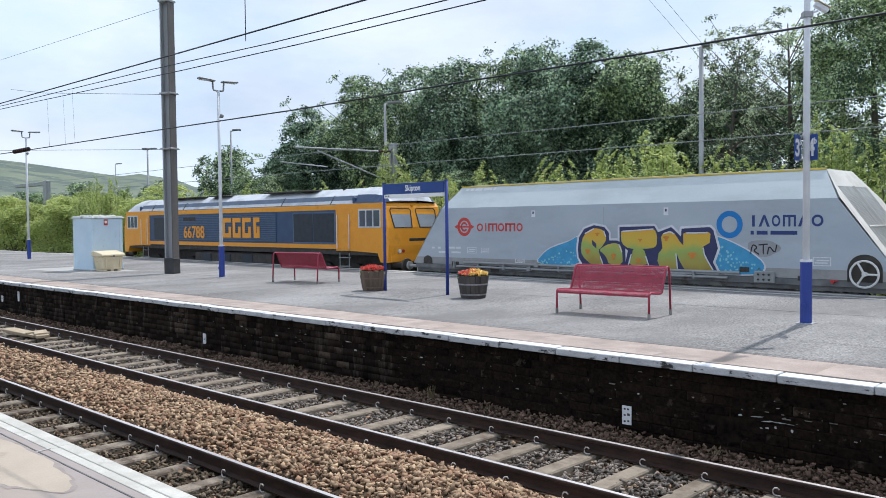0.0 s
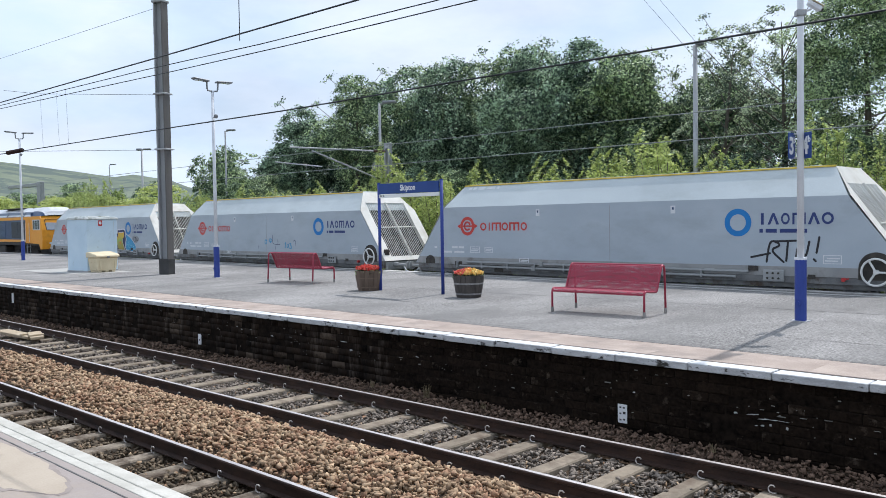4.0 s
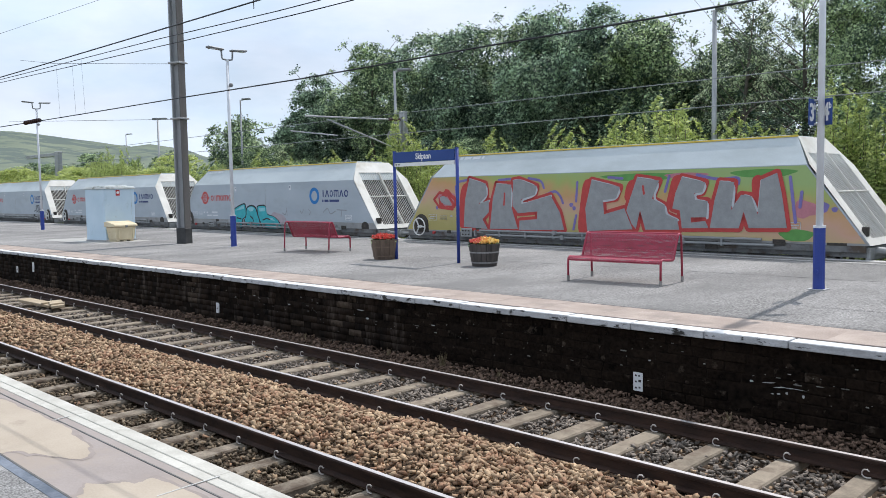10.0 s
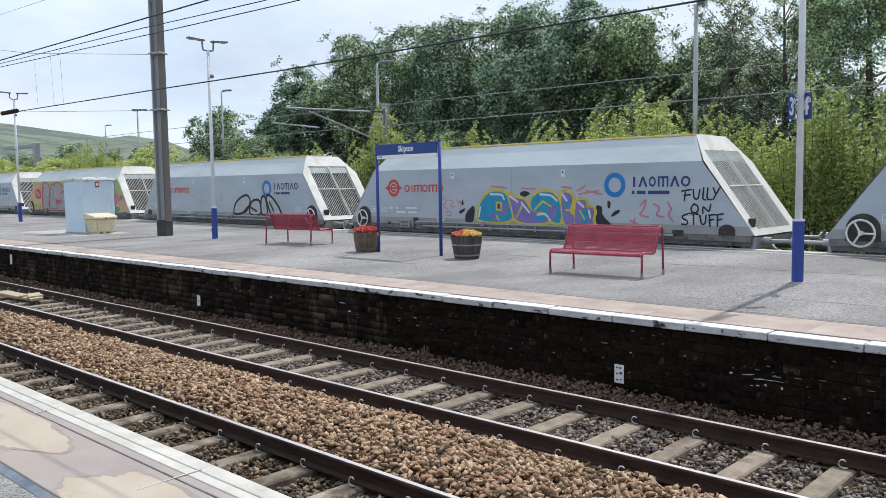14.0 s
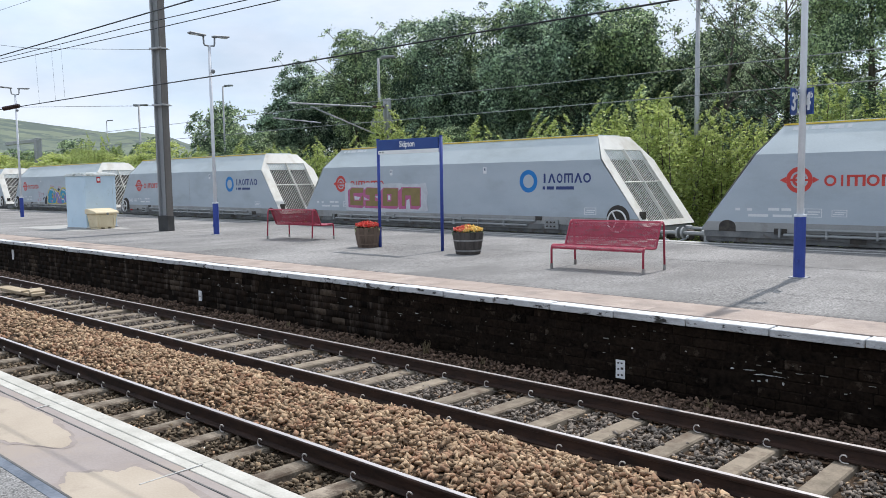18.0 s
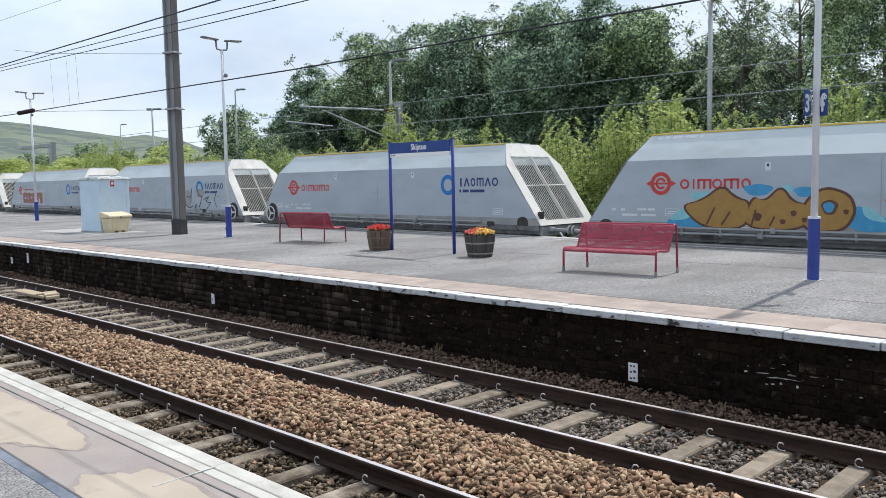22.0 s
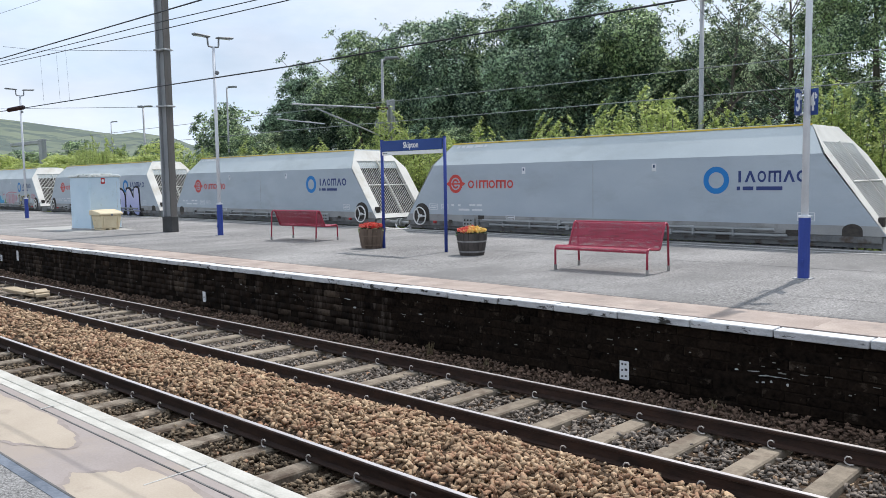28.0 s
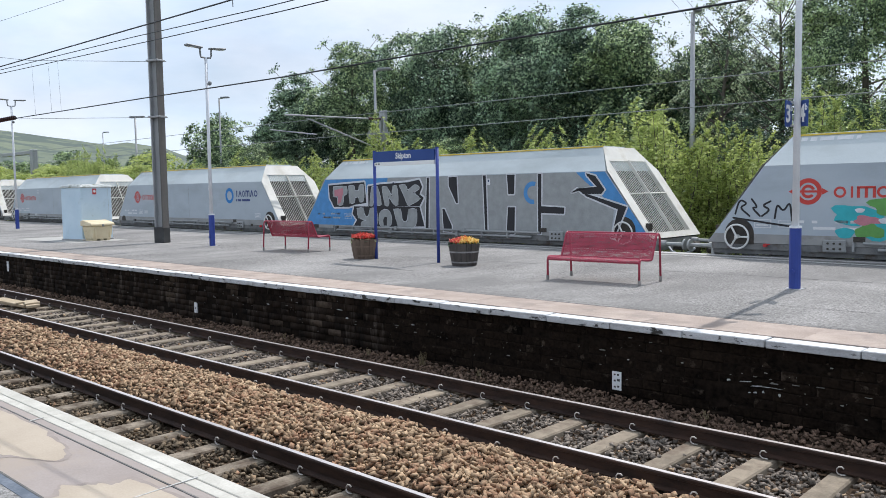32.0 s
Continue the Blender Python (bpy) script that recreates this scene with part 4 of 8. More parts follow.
def cabinet():
    t = thing("equipment_cabinet", pose(-26.0, 8.85, 0, 0, 0, 10), "pale blue weathered equipment cabinet with a white lid", "cabinet")
    part("body", one_box(0, 0, 1.0, 1.25, 1.3, 1.96, 0.02), CABINET, t)
    bm = bmesh.new()
    box(bm, 0, 0, 2.0, 1.33, 1.38, 0.05, 0.012)
    box(bm, 0, 0, 2.045, 1.26, 1.31, 0.05, 0.02)
    box(bm, 0, 0, 2.085, 0.9, 0.95, 0.05, 0.02)
    part("lid", bm, CABINET_TOP, t, "white weathered lid")
    part("door_seam", one_box(0.6265, 0.5, 1.0, 0.005, 0.008, 1.8), CABINET_TOP, t)
    part("plinth", one_box(0, 0, 0.03, 1.3, 1.34, 0.06, 0.01), MAST_GREY, t)
    notice = part("warning_plate", one_box(0.63, -0.08, 1.83, 0.008, 0.16, 0.22), SIGN_RED, t, "small red and white warning plate")
    part("plate_disc", one_rod((0.633, -0.08, 1.84), (0.638, -0.08, 1.84), 0.058, 14), SIGN_WHITE, notice)


def grit_bin():
    t = thing("grit_bin", pose(-24.92, 8.75, 0, 0, 0, 100), "cream-yellow plastic grit bin with a sloping lid", "grit bin")
    bm = bmesh.new()
    box(bm, 0, 0, 0.31, 0.9, 0.58, 0.5, 0.03)
    for v in bm.verts:
        if v.co.z < 0.2:
            v.co.x *= 0.86
            v.co.y *= 0.86
    part("tub", bm, GRIT, t)
    for x in (-0.28, 0, 0.28):
        part("skid", one_box(x, 0, 0.035, 0.14, 0.48, 0.07, 0.01), GRIT, t)
    bm = bmesh.new()
    extrude_x(bm, [(-0.34, 0.56), (0.34, 0.56), (0.34, 0.74), (0.2, 0.77), (-0.3, 0.66), (-0.34, 0.62)], -0.49, 0.49)
    bmesh.ops.bevel(bm, geom=list(bm.edges), offset=0.015, segments=1, affect="EDGES")
    part("lid", bm, GRIT, t)
    for x in (-0.3, 0.3):
        part("rib", one_box(x, -0.292, 0.32, 0.05, 0.03, 0.4, 0.008), GRIT, t)
    part("latch", one_box(0, -0.35, 0.57, 0.08, 0.03, 0.08, 0.006), LAMP_HEAD, t)


def platform_number(m):
    t = thing("platform_number_sign", m, "blue platform number plates with white figures on a lamp post", "sign")
    for words, x, turn in (("3", -0.112, 63), ("4", 0.112, -63)):
        ob = new("number_plate_board", mesh_of("board", one_box(0, 0, 0, 0.25, 0.02, 0.42, 0.005)))
        ob.data.materials.append(SIGN_BLUE)
        ob.parent, ob.matrix_basis = t, pose(x, 0.0, 0, 0, 0, turn)
        link_mesh("figure", text_mesh(words, 0.38, 0.012, 0.001), SIGN_WHITE, ob, "", pose(-0.03, -0.0115, -0.13))
        link_mesh("figure", text_mesh("b", 0.14, 0.004, 0.001), SIGN_WHITE, ob, "", pose(0.085, -0.0115, 0.05))
    for z in (-0.19, 0.19):
        part("bracket", one_box(0, 0.06, z, 0.3, 0.03, 0.03, 0.004), GALV, t)


def wall_plate(x, z, w, h, dots, label):
    t = thing("wall_plate", pose(x, EDGE_FAR + 0.085, z), label, "marker plate", "wall marker plates")
    plate = part("plate", one_box(0, -0.0125, 0, w, 0.008, h, 0.002), SIGN_WHITE, t)
    part("backing", one_box(0, 0.004, 0, w * 0.8, 0.022, h * 0.8), GALV, t)
    for a, b, s in dots:
        part("mark", one_box(a * w, -0.0175, b * h, s * w, 0.002, s * w * 0.8), MAST_DARK, plate)


MAST_M = pose(-21.37, 9.43, 0, 0, 0, 20)
h_mast(MAST_M, 9.43, "tall grey H-section overhead line mast with a black foot")
lamp_post(pose(0.5, 8.86, 0), 7.0, "white platform lamp post with blue sleeve and platform numbers")
security_camera(pose(0.5, 8.86, 4.98, 0, 0, 40))
lamp_post(pose(-18.08, 9.4, 0), 6.0, "white twin-armed platform lamp post with a blue sleeve")
lamp_post(pose(-39.7, 11.19, 0), 6.3, "white twin-armed platform lamp post far along the platform")
station_sign()
bench(pose(-2.66, 8.12, 0, 0, 0, 4), "red perforated steel bench with curved back on the platform")
bench(pose(-13.95, 9.62, 0, 0, 0, 187), "red perforated steel bench seen from its back")
planter(pose(-10.16, 8.92, 0), "half-barrel oak planter full of red flowers", 0.95)
planter(pose(-6.8, 8.93, 0), "half-barrel oak planter with red and yellow flowers", 0.45)
cabinet()
grit_bin()
platform_number(pose(0.5, 8.8, 2.85, 0, 0, 25))
wall_plate(-0.02, -0.755, 0.135, 0.24, ((-0.2, 0.33, 0.2), (0.15, 0.33, 0.2), (0.2, 0.05, 0.28), (-0.2, 0.0, 0.2), (0.18, -0.3, 0.2), (-0.2, -0.33, 0.2)), "small white marker plate with dark marks on the wall")
wall_plate(-10.25, -0.71, 0.12, 0.22, ((0.0, -0.05, 0.3),), "small white marker plate with one dark mark")
wall_plate(-22.4, -0.55, 0.14, 0.2, ((0.0, 0.0, 0.3),), "small white marker plate far along the wall")
wall_plate(-21.0, -0.4, 0.14, 0.3, (), "plain white marker plate far along the wall")


def loose_boards():
    for k, (x, y, turn, l) in enumerate(((-16.4, 2.72, 8, 1.5), (-15.6, 2.85, -16, 0.9))):
        t = thing("timber_board", pose(x, y, -0.95 + 0.02 * k, 3, 2, turn), "weathered pale timber board lying between the rails", "board", "loose boards")
        part("board", one_box(0, 0, 0, l, 0.3, 0.07, 0.01), TIMBER, t)
        part("batten", one_box(l * 0.3, 0, 0.05, 0.09, 0.34, 0.05, 0.008), TIMBER, t)


loose_boards()


def wall_splashes():
    """Old white paint splashes on the wall."""
    rng = random.Random(12)
    for x, z, w, h in ((1.86, -0.6, 0.16, 0.016), (1.98, -0.635, 0.14, 0.02), (2.1, -0.63, 0.12, 0.018), (2.2, -0.63, 0.16, 0.012), (1.66, -0.61, 0.06, 0.03), (2.06, -0.69, 0.03, 0.05), (1.97, -0.71, 0.05, 0.03), (2.24, -0.7, 0.03, 0.05), (1.9, -0.72, 0.04, 0.02),
                        (-8.6, -0.42, 0.12, 0.02), (-7.4, -0.5, 0.1, 0.03), (-5.3, -0.42, 0.2, 0.02), (-5.1, -0.55, 0.08, 0.05), (0.35, -0.55, 0.04, 0.03), (-3.5, -0.5, 0.1, 0.02)):
        bm = bmesh.new()
        flat(bm, [(w * 0.55 * math.cos(u) * rng.uniform(0.6, 1.1), h * 0.4 * math.sin(u) * rng.uniform(0.5, 1.1)) for u in [2 * math.pi * i / 9 for i in range(9)]], 0)
        part("paint_splash", bm, SPLASH, bpy.data.objects["platform_wall"], "", pose(x - 0.2, EDGE_FAR + 0.068, z + 0.09, 0, rng.uniform(-8, 8)))


brick_wall()
wall_splashes()


# ---- overhead line ----
def wire(name, points, r, label, sag=0.0, steps=12, mat=None):
    """A thin wire through the given points, sagging between them."""
    bm = bmesh.new()
    path = []
    for a, b in zip(points, points[1:]):
        for i in range(steps):
            f = i / steps
            q = Vector(a).lerp(Vector(b), f)
            path.append(q - Vector((0, 0, sag * 4 * f * (1 - f))))
    path.append(Vector(points[-1]))
    tube(bm, path, r, 5)
    return tagged(link_mesh(name, mesh_of(name, bm, True), mat or WIRE, None, label), "", "wire", "overhead wires")


wire("contact_wire", [(-95, 2.6, 4.7), (-15.4, 2.6, 3.545), (-10.6, 2.6, 3.495), (-8.6, 2.6, 3.475), (-4.8, 2.6, 3.425), (-1.1, 2.6, 3.415), (1.2, 2.6, 3.395), (45, 2.6, 3.4)], 0.011, "dark contact wire above the middle track", 0.0, 6)
wire("catenary_wire", [(-95, 2.6, 6.5), (-16.7, 2.6, 4.77), (-9.3, 2.6, 4.63), (-5.4, 2.6, 4.515), (-1.3, 2.6, 4.45), (20, 2.6, 4.25), (45, 2.6, 4.6)], 0.0085, "thin catenary wire above the middle track", 0.0, 6)
wire("catenary_wire", [(-95, 2.6, 6.4), (-16.7, 2.6, 4.69), (-8.3, 2.6, 4.465), (-4.7, 2.6, 4.385), (-0.7, 2.6, 4.33), (20, 2.6, 4.15), (45, 2.6, 4.5)], 0.0085, "thin catenary wire above the middle track", 0.0, 6)
wire("contact_wire", [(-95, -0.75, 4.3), (-6.8, -0.75, 3.445), (-2.2, -0.75, 3.41), (1, -0.75, 3.39), (45, -0.75, 3.36)], 0.0075, "dark contact wire above the near track", 0.0, 6)
wire("stay_wire", [(-44, 9.4, 9.95), (-21.4, 9.43, 9.3)], 0.007, "thin stay wire from the mast top")
wire("stay_wire", [(-36.4, 9.4, 8.2), (-32.4, 9.4, 7.57), (-21.6, 9.43, 6.28)], 0.008, "thin stay wire from the mast clamp")
wire("stay_wire", [(-39.0, 9.6, 5.5), (-21.6, 9.43, 4.36)], 0.008, "thin stay wire from the lower mast clamp")
wire("catenary_wire", [(-150, 20.2, 4.9), (-22.6, 16.4, 4.65), (30, 14.9, 4.3), (90, 13.1, 4.6)], 0.013, "weathered grey catenary wire above the freight line", 0.02, mat=WIRE_PALE)
wire("contact_wire", [(-150, 20.2, 4.0), (-22.6, 16.4, 3.88), (30, 14.9, 3.64), (90, 13.1, 3.8)], 0.013, "weathered grey contact wire above the freight line", mat=WIRE_PALE)
for x in (-14.1, -13.2, -12.7):
    wire("dropper", [(x, 2.6, 3.52), (x - 0.08, 2.6, 4.68)], 0.002, "thin dropper between the wires", 0, 2)
wire("dropper", [(-0.86, -0.75, 3.34), (-0.86, -0.75, 4.6)], 0.004, "thin dropper clamped to the contact wire", 0, 2)
for x in (-3.2, -2.9):
    wire("dropper", [(x, 9.4, 6.6), (x + 0.2, TRAIN_Y, 3.72)], 0.0035, "thin dropper wire above the platform", 0, 2)


def insulator(m, label):
    t = thing("insulator", m, label, "insulator")
    part("core", one_rod((-0.55, 0, 0), (0.55, 0, 0), 0.022, 8), PORCELAIN, t)
    for i in range(8):
        part("shed", one_rod((-0.455 + 0.13 * i, 0, 0), (-0.435 + 0.13 * i, 0, 0), 0.055, 12, 0.045), PORCELAIN, t)


insulator(pose(-15.85, 2.6, 3.565), "brown ribbed insulator strung in the contact wire")


def rear_mast():
    t = thing("overhead_line_mast", pose(-22.9, 21.5, -1.0), "grey mast with a cantilever arm beyond the freight line", "mast")
    for x in (-0.13, 0.13):
        part("channel", one_box(x, 0, 3.2, 0.1, 0.2, 6.4, 0.008), GALV, t)
    for z in (1.5, 3.0, 4.5, 6.2):
        part("batten_plate", one_box(0, 0, z, 0.18, 0.22, 0.12), GALV, t)
    for x, y, z, r in ((-0.3, -0.55, 5.28, 0.19), (0.0, -0.5, 5.42, 0.17)):
        bm = bmesh.new()
        for i in range(14):
            u, v = 2 * math.pi * i / 14, 2 * math.pi * (i + 1) / 14
            rod(bm, (x + r * math.cos(u), y, z + r * math.sin(u)), (x + r * math.cos(v), y, z + r * math.sin(v)), 0.025, 5)
        for i in range(3):
            u = 1.05 * i
            rod(bm, (x + r * math.cos(u), y, z + r * math.sin(u)), (x - r * math.cos(u), y, z - r * math.sin(u)), 0.015, 5)
        part("tension_wheel", bm, GALV, t, "spoked tensioning wheel")
    part("top_tube", one_rod((0.1, -0.2, 5.98), (-0.4, -5.3, 5.95), 0.036, 8), GALV, t)
    part("stay_tube", one_rod((0.1, -0.2, 4.55), (-0.3, -4.2, 5.85), 0.034, 8), GALV, t)
    part("registration_arm", one_rod((0.0, -3.9, 5.15), (-0.5, -6.0, 5.3), 0.024, 8), GALV, t)
    part("insulator", one_rod((0.09, -0.3, 5.98), (0.06, -0.95, 5.975), 0.075, 10), PORCELAIN, t)
    part("insulator", one_rod((0.09, -0.3, 4.6), (0.03, -0.75, 4.75), 0.06, 10), PORCELAIN, t)
    part("back_stay", one_rod((0.2, 0, 5.6), (2.3, 0, 1.0), 0.024, 6), GALV, t)


def street_lamp(x, y, z_top, label, head=1.0, way=(1, 0), r=0.06):
    """A grey column lamp with one head."""
    t = thing("street_lamp", pose(x, y, -1.2), label, "street lamp", "column lamps")
    h = z_top + 1.2
    part("column", one_rod((0, 0, 0), (0, 0, h), r * 1.4, 8, r), GALV, t, smooth=True)
    if head:
        w = Vector((way[0], way[1], 0)) * head
        part("arm", one_rod((0, 0, h - 0.04), Vector((0, 0, h)) + w * 0.4, r * 0.7, 6), GALV, t)
        bm = bmesh.new()
        turn = math.degrees(math.atan2(way[1], way[0]))
        box(bm, 0, 0, 0, 0.75 * head, 0.28, 0.12, 0.03, Matrix.Translation(Vector((0, 0, h + 0.04)) + w * 0.55) @ pose(0, 0, 0, 0, 0, turn))
        part("lantern", bm, LAMP_HEAD, t)


rear_mast()
street_lamp(-24.2, 22.2, 7.45, "grey column lamp beside the mast beyond the train", 0.9, (0.85, 0.5))
street_lamp(-7.6, 21.6, 7.55, "plain grey column beyond the train", 0.3, (1, 0), 0.075)
street_lamp(-50.4, 30, 8.9, "grey column lamp beyond the sidings", 0.9, (0.85, 0.5))
street_lamp(-64, 30, 8.4, "grey column lamp beyond the sidings", 1.0, (0.85, 0.5))
street_lamp(-64.1, 30.1, 8.4, "grey column lamp beyond the sidings", 0.5, (-0.85, -0.5))
street_lamp(-103, 45, 9.9, "grey column lamp far down the line", 1.0, (0.85, 0.5))


def gantry():
    t = thing("line_structure", pose(-87, 30, -1.2), "grey lineside structure far down the line", "gantry")
    part("column", one_box(0, 0, 3.9, 0.9, 0.5, 7.8, 0.03), MAST_GREY, t)
    part("beam", one_box(-4.5, 0, 7.5, 9.0, 0.4, 0.4, 0.03), MAST_GREY, t)
    part("arm", one_rod((0, -0.3, 4.8), (-3.5, -0.3, 5.4), 0.06, 6), GALV, t)


gantry()


# ---- vegetation ----
def leaf_cloud(name, centres, spread, per, size, rng, facing, loose=0.55):
    """Many small leaf blades in flat sprays round the given centres, most of them turned the way their spray faces."""
    face = np.asarray(facing, float)
    face = np.repeat(face / (np.linalg.norm(face, axis=1)[:, None] + 1e-6), per, 0)
    off = rng.normal(size=face.shape) * np.repeat(np.asarray(spread, float), per, 0)
    off -= 0.6 * face * (off * face).sum(1)[:, None]
    c = np.repeat(np.asarray(centres, float), per, 0) + off
    n = len(c)
    up = face + rng.normal(size=(n, 3)) * loose
    up /= np.linalg.norm(up, axis=1)[:, None]
    a = np.cross(up, rng.normal(size=(n, 3)))
    a /= np.linalg.norm(a, axis=1)[:, None] + 1e-6
    b = np.cross(up, a)
    s = (size * rng.uniform(0.6, 1.4, n))[:, None]
    v = np.stack([c - a * s, c + (a * 0.3 + b * 0.75) * s, c + (a * 0.75 - b * 0.45) * s], 1).reshape(-1, 3)
    return quick_mesh(name, v, np.arange(3 * n).reshape(-1, 3))


def tree_wood(height, limbs, rng, r0):
    bm = bmesh.new()
    tips = []
    top = Vector((rng.normal() * 0.3, rng.normal() * 0.3, height * 0.86))
    mid = Vector((top.x * 0.4 + rng.normal() * 0.2, top.y * 0.4, height * 0.45))
    rod(bm, (0, 0, -0.4), mid, r0, 8, r0 * 0.65)
    rod(bm, mid, top, r0 * 0.65, 7, r0 * 0.12)
    for _ in range(limbs):
        f = rng.uniform(0.2, 0.95)
        a = Vector((0, 0, 0)).lerp(mid, f / 0.5) if f < 0.5 else mid.lerp(top, (f - 0.5) / 0.5)
        u, out = rng.uniform(0, 2 * math.pi), height * rng.uniform(0.16, 0.3) * (1.15 - f * 0.6)
        b = a + Vector((math.cos(u) * out, math.sin(u) * out, height * rng.uniform(0.05, 0.2)))
        rod(bm, a, b, r0 * 0.28 * (1.1 - f * 0.6), 5, r0 * 0.06)
        tips.append((a, b))
    return bm, tips, top


def tree(kind, m, height, width, seed, label):
    """A broadleaf tree: trunk with limbs, and a crown of leaf clumps with gaps."""
    rng = np.random.default_rng(seed)
    t = thing("tree", m, label, "tree", "trees behind the line")
    wood, tips, top = tree_wood(height, 34 if kind == "airy" else 16, rng, height * (0.013 if kind == "airy" else 0.016))
    part("trunk", wood, BARK, t)
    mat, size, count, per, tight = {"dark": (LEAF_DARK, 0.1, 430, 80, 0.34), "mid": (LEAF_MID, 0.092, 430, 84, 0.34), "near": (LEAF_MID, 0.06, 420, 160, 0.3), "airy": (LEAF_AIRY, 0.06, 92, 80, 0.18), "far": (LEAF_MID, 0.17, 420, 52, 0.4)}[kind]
    centres, spreads, facing = [], [], []
    lobes = [(rng.uniform(-0.36, 0.36) * width, rng.uniform(-0.36, 0.36) * width, height * rng.uniform(0.35, 0.82), rng.uniform(0.17, 0.3) * width) for _ in range(11)]
    lobes += [(top.x, top.y, height * 0.85, 0.2 * width), (0, 0, height * 0.6, 0.36 * width), (0, 0, height * 0.3, 0.4 * width)]
    while len(centres) < count:
        x, y, z, r = lobes[rng.integers(len(lobes))]
        d = rng.normal(size=3)
        d *= r * rng.uniform(0.75, 1.08) / np.linalg.norm(d)
        q = np.array([x, y, z]) + d * (1, 1, 0.85)
        if 0.6 < q[2] < height:
            centres.append(q)
            spreads.append(np.full(3, tight) * rng.uniform(0.55, 1.15))
            facing.append(d / r + np.array([0, 0, 0.7]))
    for a, b in tips:
        centres.append(np.array(b))
        spreads.append(np.full(3, tight * 0.8))
        facing.append(np.array(b - a) + np.array([0, 0, 1.0]))
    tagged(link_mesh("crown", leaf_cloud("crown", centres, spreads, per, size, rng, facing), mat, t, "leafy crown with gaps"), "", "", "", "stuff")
    return t


def sapling(m, height, seed, label, bushy=1.0):
    """A young yellow-green tree with upright shoots."""
    rng = np.random.default_rng(seed)
    t = thing("sapling", m, label, "young tree", "young trees along the fence")
    bm = bmesh.new()
    centres, spreads, facing = [], [], []
    for _ in range(36):
        f = rng.uniform(0.06, 0.7)
        u, q = rng.uniform(0, 2 * math.pi), 1.15 * bushy * (1.0 - f * 0.75) * math.sqrt(rng.random())
        centres.append((q * math.cos(u), q * math.sin(u), height * f))
        spreads.append((0.3, 0.3, 0.26))
        facing.append((math.cos(u), math.sin(u), 0.8))
    for _ in range(9):
        u, lean, h = rng.uniform(0, 2 * math.pi), rng.uniform(0.2, 1.0) * bushy, height * rng.uniform(0.72, 1.08)
        tip = Vector((math.cos(u) * lean, math.sin(u) * lean, h))
        foot = Vector((tip.x * 0.25, tip.y * 0.25, 0))
        rod(bm, foot, tip, 0.025, 5, 0.006)
        for f in np.linspace(0.3, 1.0, 9):
            q = foot.lerp(tip, f)
            centres.append((q.x, q.y, q.z))
            w = 0.3 * bushy * (1.02 - f * 0.88)
            spreads.append((w, w, 0.2))
            facing.append((math.cos(u), math.sin(u), 1.0))
    tagged(part("stem", bm, BARK, t), "", "", "", "stuff")
    tagged(link_mesh("foliage", leaf_cloud("foliage", centres, spreads, 58, 0.053, rng, facing, 0.9), LEAF_YOUNG, t, "bright yellow-green young leaves"), "", "", "", "stuff")
    return t


def bush(m, height, seed, label):
    """A rounded bush: short stems under billowing domes of leaves."""
    rng = np.random.default_rng(seed)
    t = thing("bush", m, label, "bush", "bushes beside the distant line")
    bm = bmesh.new()
    centres, spreads, facing = [], [], []
    for _ in range(9):
        u, q, h = rng.uniform(0, 2 * math.pi), 1.2 * math.sqrt(rng.random()), height * rng.uniform(0.3, 0.86)
        mid = np.array([q * math.cos(u), q * math.sin(u), h])
        rod(bm, (mid[0] * 0.3, mid[1] * 0.3, 0), tuple(mid), 0.035, 5, 0.012)
        r = rng.uniform(0.5, 0.85)
        for _ in range(20):
            d = rng.normal(size=3)
            d /= np.linalg.norm(d)
            d[2] = abs(d[2]) if rng.random() < 0.75 else d[2]
            centres.append(mid + d * r * (1, 1, 0.9))
            spreads.append(np.full(3, 0.2))
            facing.append(d + np.array([0, 0, 0.6]))
    for _ in range(60):
        u, f = rng.uniform(0, 2 * math.pi), rng.uniform(0.04, 0.6)
        centres.append(np.array([1.35 * math.cos(u), 1.35 * math.sin(u), height * f]))
        spreads.append(np.full(3, 0.26))
        facing.append(np.array([math.cos(u), math.sin(u), 0.6]))
    tagged(part("stem", bm, BARK, t), "", "", "", "stuff")
    tagged(link_mesh("foliage", leaf_cloud("foliage", centres, spreads, 46, 0.075, rng, facing, 0.6), LEAF_BUSH, t, "dense yellow-green leaves"), "", "", "", "stuff")
    return t


